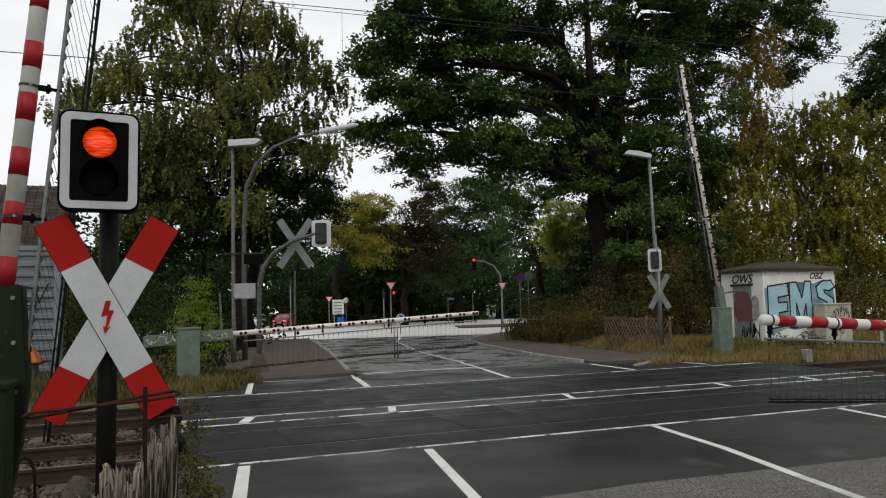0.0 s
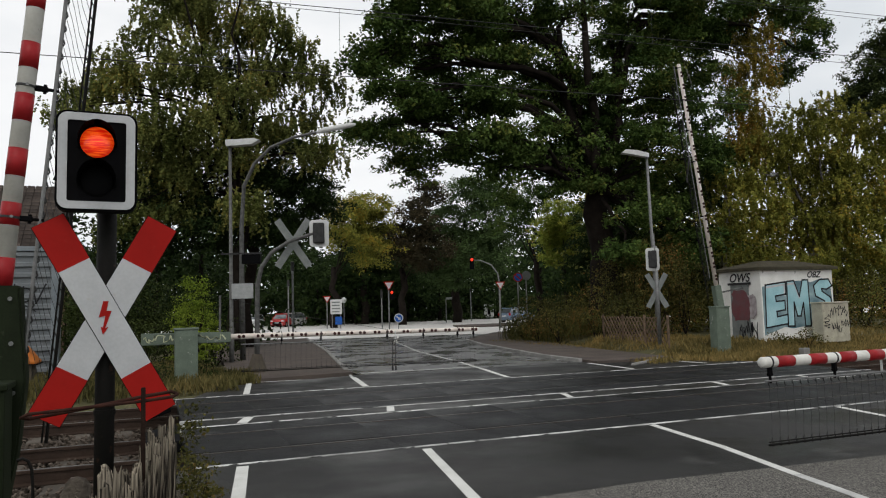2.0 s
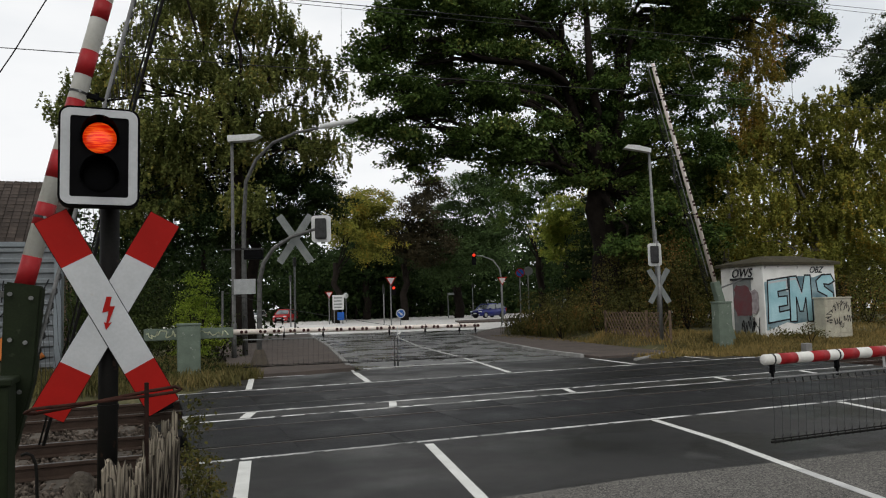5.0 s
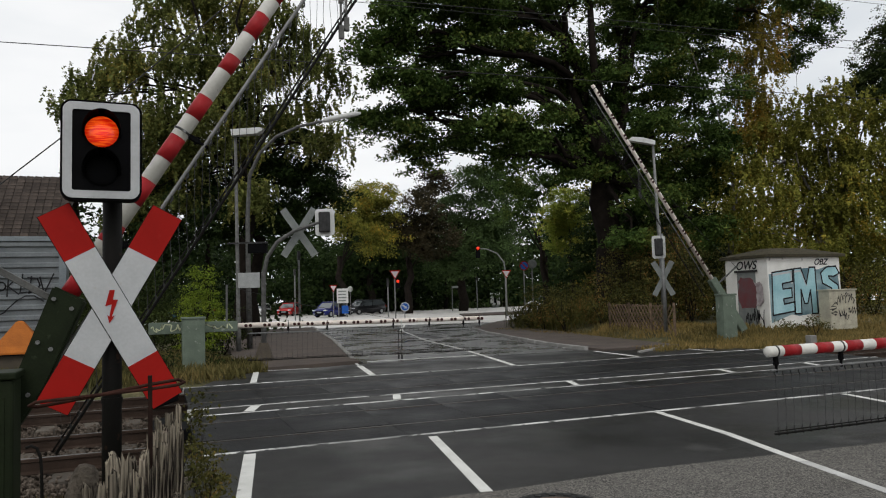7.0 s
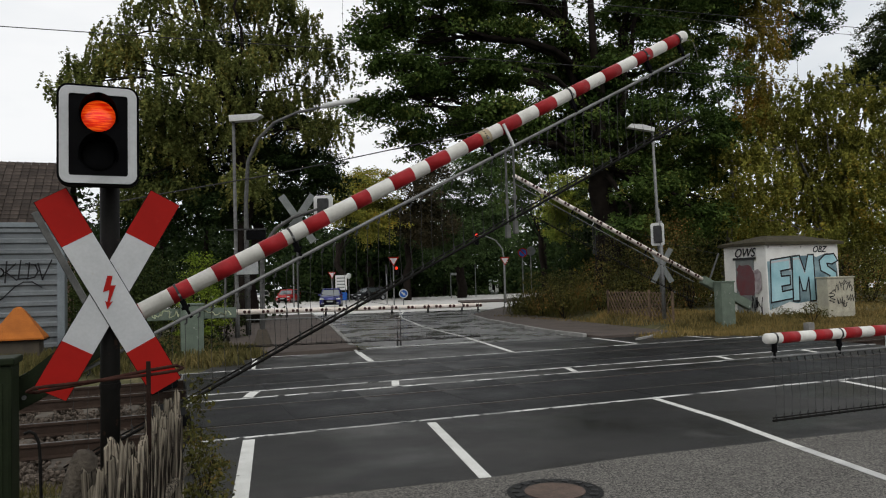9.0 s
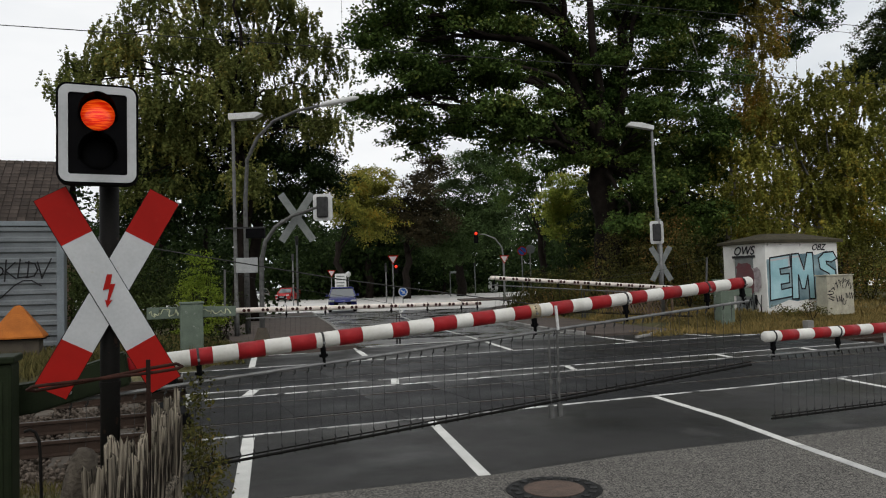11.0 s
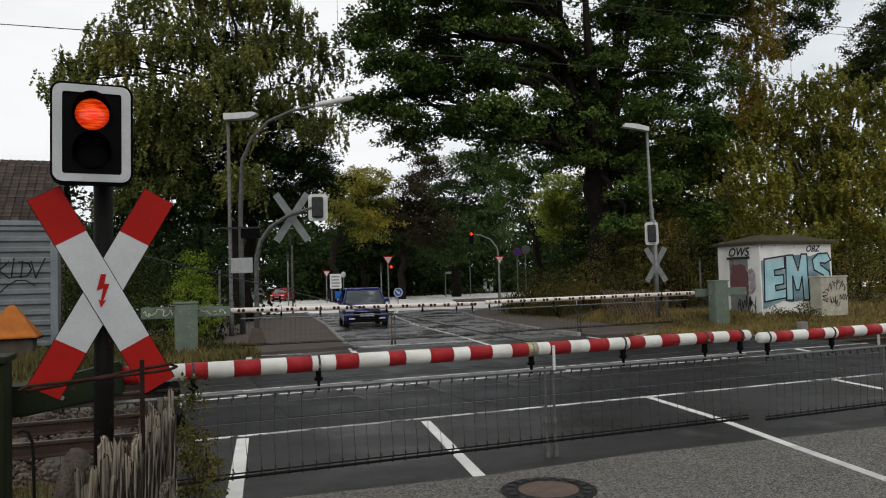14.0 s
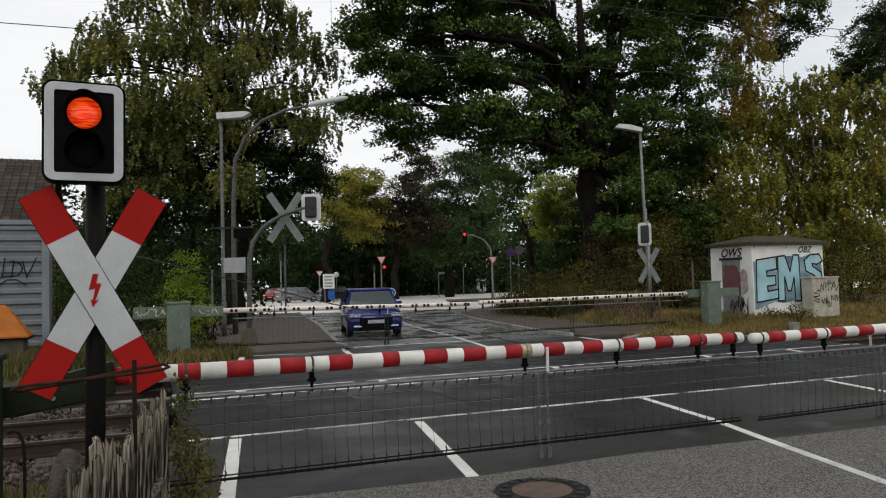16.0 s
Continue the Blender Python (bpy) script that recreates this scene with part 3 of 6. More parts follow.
kerb_line("kerb_right", [(11.75, 19.2), (11.98, 22.05), (13.57, 30.2), (15.07, 35.5), (17.68, 39.4), (20.65, 43.25), (30, 42.6)])
kerb_line("kerb_left", [(5.13, 20.6), (5.2, 21.0), (6.78, 30.2), (9.06, 46)])
kerb_line("kerb_side", [(12.2, 17.3), (14.0, 18.5), (14.9, 23.0)], 0.1, 0.06)


def stripe(outline, material="paint", name="road_marking"):
    solo(name, prism(outline, 0.004, "z"), M[material], "white painted road marking" if material == "paint" else "worn white road marking", "road marking", "road markings", kind="structure", at=pose(0, 0, 0.0045))


def along(x0, y0, x1, y1, w, material="paint"):
    d = Vector((x1 - x0, y1 - y0)).normalized()
    n = Vector((-d.y, d.x)) * w / 2
    stripe([(x0 + n.x, y0 + n.y), (x0 - n.x, y0 - n.y), (x1 - n.x, y1 - n.y), (x1 + n.x, y1 + n.y)], material)


along(0.62, 6.1, 1.0, 8.72, 0.13)
along(2.66, 6.03, 3.14, 8.68, 0.11)
along(6.48, 8.8, 6.18, 7.1, 0.1)
along(6.18, 7.1, 5.8, 5.65, 0.1)
along(5.8, 5.65, 5.25, 3.4, 0.1, "paint_worn")
along(9.9, 8.78, 9.1, 5.4, 0.1)
for x, w in ((1.47, 0.16), (3.86, 0.13), (7.28, 0.11), (10.85, 0.12), (13.15, 0.12)):
    along(x - 0.09, 12.12, x + 0.09, 12.72, w)
along(1.95, 16.32, 2.35, 19.0, 0.13)
along(2.33, 18.95, 3.6, 18.85, 0.1, "paint_worn")
along(4.52, 16.32, 4.85, 18.7, 0.14)
along(4.85, 18.8, 5.2, 20.9, 0.07, "paint_worn")
along(8.0, 16.35, 8.5, 18.9, 0.12)
along(8.5, 18.9, 9.1, 22.2, 0.1)
along(9.1, 22.2, 9.95, 28.2, 0.11, "paint_worn")
along(9.95, 28.2, 12.0, 37.6, 0.12, "paint_worn")
along(12.0, 37.6, 14.6, 45.0, 0.12)
along(5.35, 19.75, 8.5, 19.72, 0.13)
along(11.55, 16.4, 11.72, 18.7, 0.12)
along(11.75, 20.5, 14.2, 22.9, 0.1)
along(13.9, 18.7, 14.1, 16.6, 0.1)
along(0, 60, 60, 57.5, 0.15, "paint_worn")
along(-30, 74, 70, 71.5, 0.15, "paint_worn")



def blot(x, y, w, d, seed):
    r = np.random.RandomState(seed)
    pts = [(x + w * math.cos(a) * r.uniform(0.6, 1.2), y + d * math.sin(a) * r.uniform(0.6, 1.2)) for a in [2 * math.pi * k / 14 for k in range(14)]]
    solo("tar_patch", prism(pts, 0.006, "z"), M["tar"], "black tar patch on the grey road", "road patch", "tar patches", kind="structure", at=pose(0, 0, 0.004))


for x, y, w, d, s in ((7.52, 32.18, 0.3, 0.7, 1), (6.04, 23.77, 0.3, 0.55, 2), (6.62, 27.20, 0.16, 0.5, 3), (8.02, 35.50, 0.3, 0.8, 4), (10.9, 30.5, 0.5, 2.2, 5)):
    blot(x, y, w, d, s)

# Crossing deck: rubber panels between and beside the rails, concrete edge beams
deck = thing("crossing_deck", pose(0, 0, 0), "black rubber level crossing panels with pale concrete edges", "level crossing", kind="structure")
for y0, y1 in ((8.93, 9.66), (9.79, 11.14), (11.27, 11.96), (12.86, 13.56), (13.69, 15.04), (15.17, 16.12)):
    p = None
    for i in range(12):
        x = 0.45 + 1.24 * (i + 0.5) + 0.02 * (y0 - 9)
        m = pose(x, 0, random.uniform(-0.004, 0.003))
        if p is None:
            p = part("panel", box((-0.6188, y0, -0.2), (0.6188, y1, 0.004), 0.006), M["rubber"], deck, at=m)
        else:
            again(p, m)
for y0 in (8.84, 11.98, 12.75, 16.15):
    for i in range(5):
        x = 0.5 + 3.0 * i
        part("edge_beam", box((x, y0, -0.2), (x + 2.985, y0 + 0.075, 0.006), 0.008), M["edge"], deck)


for y0, y1, tilt_ in ((8.95, 9.6, 14), (9.85, 11.1, 10), (12.9, 13.5, 16), (13.75, 15.0, 9)):
    part("end_ramp", box((-0.42, y0, -0.16), (0.0, y1, -0.02), 0.02), M["black"], deck, "broken black rubber end ramp", pose(0.44, 0, -0.02, random.uniform(-2, 2), -tilt_, 0))


def rail_track(name, yc, label):
    tr = thing(name, pose(0, 0, 0), label, "railway track")
    prof = [(-0.07, -0.172), (0.07, -0.172), (0.07, -0.16), (0.012, -0.14), (0.012, -0.045), (0.034, -0.035), (0.034, -0.004), (0.026, 0), (-0.026, 0), (-0.034, -0.004), (-0.034, -0.035), (-0.012, -0.045), (-0.012, -0.14), (-0.07, -0.16)]
    for s in (-1, 1):
        bm = bmesh.new()
        rings = [[bm.verts.new((x, yc + s * 0.752 + py, pz)) for py, pz in prof] for x in (-60, -20, 0.4, 15.5, 40, 120)]
        for a, b in zip(rings, rings[1:]):
            for k in range(len(prof)):
                f = bm.faces.new((a[k], a[(k + 1) % len(prof)], b[(k + 1) % len(prof)], b[k]))
        bmesh.ops.recalc_face_normals(bm, faces=bm.faces)
        r = part("rail", bm, M["rail"], tr)
        part("rail_head", box((-60, yc + s * 0.752 - 0.024, 0.0005), (120, yc + s * 0.752 + 0.024, 0.003)), M["rail_top"], r, "worn shiny rail head")
    first = None
    for i in list(range(-14, 0)) + list(range(26, 44)):
        x = 0.3 + 0.62 * i if i < 0 else 15.8 + 0.62 * (i - 26)
        m = pose(x, yc, -0.175, 0, 0, random.uniform(-0.6, 0.6))
        if first is None:
            first = part("sleeper", box((-0.13, -1.28, -0.16), (0.13, 1.28, 0), 0.03), M["sleeper"], tr, at=m)
        else:
            again(first, m)


rail_track("railway_track", 10.47, "rusty rails on concrete sleepers, crossing the road")
rail_track("railway_track", 14.37, "second pair of rusty rails on concrete sleepers")


def stones(name, regions, size, label, seed):
    """Loose ballast: many small broken stones."""
    rng = np.random.RandomState(seed)
    t = bmesh.new()
    bmesh.ops.create_icosphere(t, subdivisions=1, radius=1.0)
    base = np.array([v.co[:] for v in t.verts])
    tri = np.array([[v.index for v in f.verts] for f in t.faces])
    t.free()
    vs, fs, k = [], [], 0
    for x0, x1, y0, y1, n in regions:
        for _ in range(n):
            x, y = rng.uniform(x0, x1), rng.uniform(y0, y1)
            s = size * rng.uniform(0.6, 1.3, 3)
            v = base * s * rng.uniform(0.8, 1.2, (12, 1))
            a = rng.uniform(0, 6.28)
            v = np.stack([v[:, 0] * np.cos(a) - v[:, 1] * np.sin(a), v[:, 0] * np.sin(a) + v[:, 1] * np.cos(a), v[:, 2]], 1)
            vs.append(v + (x, y, -0.29 + rng.uniform(0, 0.13)))
            fs.append(tri + 12 * k)
            k += 1
    me = bpy.data.meshes.new(name)
    me.from_pydata(np.concatenate(vs).tolist(), [], np.concatenate(fs).tolist())
    me.materials.append(M["ballast"])
    tagged(new(name, me), label, "ballast", "", "stuff")


stones("ballast", [(-5, 0.5, 8.6, 12.4, 5200), (-6, 0.5, 12.4, 16.6, 4600), (15.4, 24, 8.7, 16.4, 3600)], 0.027, "grey brown crushed stone ballast between the rails", 5)
solo("ballast_bed", box((-60, 8.5, -0.6), (0.42, 16.6, -0.31)), M["ballast"], "bed of track ballast", "ballast", kind="structure")
solo("ballast_bed", box((15.42, 8.9, -0.6), (120, 16.4, -0.31)), M["ballast"], "bed of track ballast", "ballast", kind="structure")


# ---- trees ----
def leaves_in(blobs, per, clump, size, seed, spread_=0.5):
    """Leaf places in clumps over and in rounded masses (x, y, z, wide, high)."""
    rng = np.random.RandomState(seed)
    cs, ns, ss = [], [], []
    for x, y, z, w, h in blobs:
        k = max(6, int(per * (w * w + 2 * w * h) / 3))
        d = rng.normal(size=(k, 3))
        d /= np.linalg.norm(d, axis=1, keepdims=True)
        r = rng.uniform(0.28, 1.0, (k, 1)) ** 0.45 * rng.uniform(0.85, 1.18, (k, 1))
        c = np.array([x, y, z]) + d * r * np.array([w, w, h])
        m = clump
        off = rng.normal(size=(k, m, 3)) * spread_ * rng.uniform(0.7, 1.4, (k, 1, 1)) * np.array([1, 1, 0.42])
        p = (c[:, None] + off).reshape(-1, 3)
        cs.append(p)
        ns.append(rng.normal(size=p.shape) + np.array([0, 0, 0.7]) + np.repeat(d, m, 0) * 0.6)
        ss.append(rng.uniform(0.6, 1.25, len(p)) * size)
    return np.concatenate(cs), np.concatenate(ss), np.concatenate(ns)


def boughs(blobs, per, subs, leaves, size, seed, wide=0.5, tight=0.15):
    """Foliage in boughs: tufts of leaves on small sprays, the sprays in flattened boughs over each rounded mass."""
    rng = np.random.RandomState(seed)
    cs, ns, ss = [], [], []
    for x, y, z, w, h in blobs:
        k = max(5, int(per * 4.2 * (w * w + 2 * w * h)))
        d = rng.normal(size=(k, 3))
        d /= np.linalg.norm(d, axis=1, keepdims=True)
        c = np.array([x, y, z]) + d * rng.uniform(0.3, 1.06, (k, 1)) ** 0.6 * np.array([w, w, h])
        tilt = d * np.array([1, 1, 0]) * -0.35
        o1 = rng.normal(size=(k, subs, 3)) * wide * rng.uniform(0.55, 1.25, (k, 1, 1))
        o1[..., 2] = o1[..., 2] * 0.38 + (o1 * tilt[:, None]).sum(-1)
        o2 = rng.normal(size=(k, subs, leaves, 3)) * tight * np.array([1, 1, 0.6])
        p = (c[:, None, None] + o1[:, :, None] + o2).reshape(-1, 3)
        cs.append(p)
        ns.append(rng.normal(size=p.shape) * 0.75 + np.array([0, 0, 0.9]) + np.repeat(d, subs * leaves, 0) * 0.5)
        ss.append(rng.uniform(0.6, 1.25, len(p)) * size)
    return np.concatenate(cs), np.concatenate(ss), np.concatenate(ns)


def strands(blobs, per, hung, leaves, size, seed, length=1.5, wide=0.42):
    """Weeping foliage: thin strands of leaves hanging from each bough."""
    rng = np.random.RandomState(seed)
    cs, ns, ss = [], [], []
    for x, y, z, w, h in blobs:
        k = max(5, int(per * 4.2 * (w * w + 2 * w * h)))
        d = rng.normal(size=(k, 3))
        d /= np.linalg.norm(d, axis=1, keepdims=True)
        c = np.array([x, y, z]) + d * rng.uniform(0.25, 1.05, (k, 1)) ** 0.6 * np.array([w, w, h])
        c[:, 2] += length * 0.3
        top = rng.normal(size=(k, hung, 3)) * wide * np.array([1, 1, 0.5])
        long_ = length * rng.uniform(0.25, 1.0, (k, hung, 1, 1)) * rng.uniform(0.7, 1.2, (k, 1, 1, 1))
        u = rng.uniform(0, 1, (k, hung, leaves, 1)) ** 0.8
        lean = rng.normal(size=(k, hung, 1, 3)) * 0.16 + d[:, None, None] * 0.25
        lean[..., 2] = -1.0
        p = c[:, None, None] + top[:, :, None] + lean * long_ * u
        p += rng.normal(size=p.shape) * 0.045 * (1.3 - u)
        p = p.reshape(-1, 3)
        cs.append(p)
        ns.append(rng.normal(size=p.shape) + np.array([0, 0, 0.45]) + np.repeat(d, hung * leaves, 0) * 0.5)
        ss.append(rng.uniform(0.6, 1.25, len(p)) * size)
    return np.concatenate(cs), np.concatenate(ss), np.concatenate(ns)


def limb(a, b, r0, r1, rng, n=6, sag=0.12):
    a, b = Vector(a), Vector(b)
    length = (b - a).length
    pts = []
    for i in range(n + 1):
        u = i / n
        p = a.lerp(b, u) + Vector(rng.normal(size=3)) * length * 0.025 * (0 < i < n)
        p.z += length * sag * math.sin(math.pi * u)
        pts.append(p)
    return pts, [r0 + (r1 - r0) * i / n for i in range(n + 1)]


def tree(name, foot, fork, blobs, material, bark, trunk_r, label, foliage, seed, twigs=3, stems=0, category="tree"):
    """A trunk with limbs into each mass of the crown; stems: how many limbs rise steeply from the fork."""
    t = thing(name, pose(0, 0, 0), label, category)
    rng = np.random.RandomState(seed)
    bm = bmesh.new()
    f, k = Vector(foot), Vector(fork)
    pts, rad = limb(f, k, trunk_r * 1.25, trunk_r * 0.85, rng, 6, 0)
    tube(pts, rad, 12, bm)
    top = max(b[2] for b in blobs)
    leaders = [k]
    for i in range(stems):
        a = 2 * math.pi * i / stems + rng.uniform(-0.4, 0.4)
        reach = (top - k.z) * rng.uniform(0.55, 0.95)
        end = k + Vector((math.cos(a) * reach * 0.32, math.sin(a) * reach * 0.22, reach))
        pts, rad = limb(k, end, trunk_r * 0.42, trunk_r * 0.12, rng, 7, 0.02)
        tube(pts, rad, 8, bm)
        leaders += pts[2:]
    for x, y, z, w, h in blobs:
        goal = Vector((x, y, z))
        start = min(leaders, key=lambda p: (p - goal).length + 2.5 * max(0.0, p.z - z)) if stems else f.lerp(k, rng.uniform(0.6, 1.0))
        pts, rad = limb(start, goal, trunk_r * 0.26, trunk_r * 0.07, rng, 6, 0.1)
        tube(pts, rad, 6, bm)
        for _ in range(twigs):
            d = rng.normal(size=3)
            d /= np.linalg.norm(d)
            p0 = pts[int(rng.randint(3, 7))]
            q, r = limb(p0, goal + Vector(d * np.array([w, w, h]) * 0.95), trunk_r * 0.07, trunk_r * 0.018, rng, 4, 0.05)
            tube(q, r, 4, bm)
    part("trunk", bm, bark, t, "trunk and limbs", smooth=True)
    c, s, n = foliage
    keep = c[:, 2] > 0.05
    quads("crown", c[keep], s[keep], n[keep], material, t, seed=seed)
    return t


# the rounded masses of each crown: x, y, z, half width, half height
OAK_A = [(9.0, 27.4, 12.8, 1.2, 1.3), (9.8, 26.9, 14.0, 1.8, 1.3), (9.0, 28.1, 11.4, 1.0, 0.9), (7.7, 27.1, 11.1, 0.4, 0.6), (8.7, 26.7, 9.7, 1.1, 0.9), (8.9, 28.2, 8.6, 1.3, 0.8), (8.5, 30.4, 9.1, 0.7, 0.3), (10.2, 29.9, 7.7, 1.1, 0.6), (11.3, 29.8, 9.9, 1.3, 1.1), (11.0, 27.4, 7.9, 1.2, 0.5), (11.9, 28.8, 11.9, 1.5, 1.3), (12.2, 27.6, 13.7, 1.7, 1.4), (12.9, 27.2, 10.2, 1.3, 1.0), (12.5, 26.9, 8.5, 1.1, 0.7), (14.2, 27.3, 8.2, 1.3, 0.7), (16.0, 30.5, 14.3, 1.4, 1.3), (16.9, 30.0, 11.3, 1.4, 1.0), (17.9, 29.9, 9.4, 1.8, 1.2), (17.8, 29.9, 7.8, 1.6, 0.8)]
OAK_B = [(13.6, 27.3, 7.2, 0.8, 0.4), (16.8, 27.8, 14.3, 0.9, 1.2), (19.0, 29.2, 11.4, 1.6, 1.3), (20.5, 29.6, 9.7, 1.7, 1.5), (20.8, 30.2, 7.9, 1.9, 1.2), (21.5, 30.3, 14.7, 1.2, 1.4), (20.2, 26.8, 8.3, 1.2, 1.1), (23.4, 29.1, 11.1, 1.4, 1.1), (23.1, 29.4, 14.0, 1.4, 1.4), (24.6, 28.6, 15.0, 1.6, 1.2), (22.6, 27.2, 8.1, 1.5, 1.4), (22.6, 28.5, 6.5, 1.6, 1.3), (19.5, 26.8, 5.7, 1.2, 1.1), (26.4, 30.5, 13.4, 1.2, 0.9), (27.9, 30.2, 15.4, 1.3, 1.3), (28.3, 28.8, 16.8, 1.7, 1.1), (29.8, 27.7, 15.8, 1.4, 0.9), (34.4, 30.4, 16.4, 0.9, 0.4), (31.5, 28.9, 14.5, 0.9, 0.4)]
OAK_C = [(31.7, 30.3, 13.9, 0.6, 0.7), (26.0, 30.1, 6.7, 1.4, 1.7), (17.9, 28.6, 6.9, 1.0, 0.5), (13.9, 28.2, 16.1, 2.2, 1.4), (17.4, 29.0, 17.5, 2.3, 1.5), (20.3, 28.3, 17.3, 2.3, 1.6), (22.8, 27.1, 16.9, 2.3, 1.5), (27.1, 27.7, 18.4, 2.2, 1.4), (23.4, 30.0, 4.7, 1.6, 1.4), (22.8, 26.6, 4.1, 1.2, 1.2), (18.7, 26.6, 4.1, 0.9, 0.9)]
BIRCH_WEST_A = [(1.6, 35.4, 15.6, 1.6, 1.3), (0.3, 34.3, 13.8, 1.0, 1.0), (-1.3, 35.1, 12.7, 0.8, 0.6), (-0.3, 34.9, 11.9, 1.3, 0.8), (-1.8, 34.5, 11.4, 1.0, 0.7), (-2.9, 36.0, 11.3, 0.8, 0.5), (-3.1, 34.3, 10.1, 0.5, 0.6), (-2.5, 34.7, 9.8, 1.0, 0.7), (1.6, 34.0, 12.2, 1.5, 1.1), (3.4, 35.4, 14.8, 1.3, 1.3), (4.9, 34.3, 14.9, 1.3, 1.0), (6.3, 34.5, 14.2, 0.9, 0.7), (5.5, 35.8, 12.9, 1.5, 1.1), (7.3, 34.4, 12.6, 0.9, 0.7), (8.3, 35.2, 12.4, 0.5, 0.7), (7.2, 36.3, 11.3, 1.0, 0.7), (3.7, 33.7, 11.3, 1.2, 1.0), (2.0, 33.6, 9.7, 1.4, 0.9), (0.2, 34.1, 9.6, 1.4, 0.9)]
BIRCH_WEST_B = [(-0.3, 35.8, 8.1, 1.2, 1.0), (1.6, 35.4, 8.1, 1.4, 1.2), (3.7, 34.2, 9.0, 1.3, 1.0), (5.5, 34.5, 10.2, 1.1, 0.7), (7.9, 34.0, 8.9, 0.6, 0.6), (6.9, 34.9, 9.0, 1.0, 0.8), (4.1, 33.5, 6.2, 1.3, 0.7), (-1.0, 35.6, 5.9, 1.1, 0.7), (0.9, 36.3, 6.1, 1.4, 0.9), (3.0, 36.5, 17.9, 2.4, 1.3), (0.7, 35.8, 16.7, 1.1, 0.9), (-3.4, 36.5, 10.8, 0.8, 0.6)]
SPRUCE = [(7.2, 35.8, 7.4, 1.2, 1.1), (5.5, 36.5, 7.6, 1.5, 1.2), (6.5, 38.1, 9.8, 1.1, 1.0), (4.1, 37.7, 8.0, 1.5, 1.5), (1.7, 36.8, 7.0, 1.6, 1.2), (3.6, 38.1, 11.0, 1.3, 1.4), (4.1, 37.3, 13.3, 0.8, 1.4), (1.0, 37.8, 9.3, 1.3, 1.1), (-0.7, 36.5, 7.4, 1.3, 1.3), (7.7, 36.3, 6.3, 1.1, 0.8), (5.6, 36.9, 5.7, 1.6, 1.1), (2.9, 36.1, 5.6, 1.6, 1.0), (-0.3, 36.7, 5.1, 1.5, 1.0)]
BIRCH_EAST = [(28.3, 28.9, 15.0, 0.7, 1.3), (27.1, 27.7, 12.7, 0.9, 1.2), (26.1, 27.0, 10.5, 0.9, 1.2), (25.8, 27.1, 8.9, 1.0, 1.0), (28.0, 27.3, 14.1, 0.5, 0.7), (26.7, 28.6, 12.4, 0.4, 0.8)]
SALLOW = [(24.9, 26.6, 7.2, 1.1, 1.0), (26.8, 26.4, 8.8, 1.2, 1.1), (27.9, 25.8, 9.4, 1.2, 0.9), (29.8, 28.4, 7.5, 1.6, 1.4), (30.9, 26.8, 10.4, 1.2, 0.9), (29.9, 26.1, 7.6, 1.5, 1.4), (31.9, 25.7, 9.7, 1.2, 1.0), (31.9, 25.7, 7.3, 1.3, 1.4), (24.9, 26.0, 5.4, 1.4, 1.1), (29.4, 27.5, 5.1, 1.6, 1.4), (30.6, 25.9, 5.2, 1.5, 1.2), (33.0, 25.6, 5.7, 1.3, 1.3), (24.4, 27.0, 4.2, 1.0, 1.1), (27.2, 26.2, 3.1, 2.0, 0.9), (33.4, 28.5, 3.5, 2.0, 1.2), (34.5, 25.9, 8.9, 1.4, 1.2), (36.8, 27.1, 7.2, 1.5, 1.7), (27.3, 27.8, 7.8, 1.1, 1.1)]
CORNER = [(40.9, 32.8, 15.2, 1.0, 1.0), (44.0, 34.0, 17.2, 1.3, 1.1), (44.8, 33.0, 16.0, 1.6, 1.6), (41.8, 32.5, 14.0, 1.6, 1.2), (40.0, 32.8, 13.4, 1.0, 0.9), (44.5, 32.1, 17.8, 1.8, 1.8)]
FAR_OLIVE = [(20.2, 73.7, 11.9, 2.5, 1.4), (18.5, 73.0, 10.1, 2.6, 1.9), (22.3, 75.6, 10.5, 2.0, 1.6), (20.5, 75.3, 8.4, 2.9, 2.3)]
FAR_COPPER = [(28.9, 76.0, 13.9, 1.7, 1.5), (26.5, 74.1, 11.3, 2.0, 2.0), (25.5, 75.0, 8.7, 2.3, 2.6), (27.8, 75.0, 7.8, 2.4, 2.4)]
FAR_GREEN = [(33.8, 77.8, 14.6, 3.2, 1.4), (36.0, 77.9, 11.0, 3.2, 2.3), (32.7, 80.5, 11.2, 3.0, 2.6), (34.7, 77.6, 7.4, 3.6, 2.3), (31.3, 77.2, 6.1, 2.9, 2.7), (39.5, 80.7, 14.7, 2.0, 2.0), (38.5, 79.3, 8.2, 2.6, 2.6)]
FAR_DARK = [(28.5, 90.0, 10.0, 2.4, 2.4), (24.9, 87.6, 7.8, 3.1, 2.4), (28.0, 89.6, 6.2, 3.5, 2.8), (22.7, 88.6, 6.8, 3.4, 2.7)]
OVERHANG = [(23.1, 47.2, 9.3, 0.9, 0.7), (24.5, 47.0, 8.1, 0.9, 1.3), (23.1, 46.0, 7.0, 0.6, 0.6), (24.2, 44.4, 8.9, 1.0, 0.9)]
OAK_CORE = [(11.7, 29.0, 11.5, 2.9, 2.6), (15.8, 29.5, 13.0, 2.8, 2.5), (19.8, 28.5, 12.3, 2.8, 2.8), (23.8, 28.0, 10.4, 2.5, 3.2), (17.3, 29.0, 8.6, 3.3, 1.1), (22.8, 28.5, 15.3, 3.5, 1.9)]
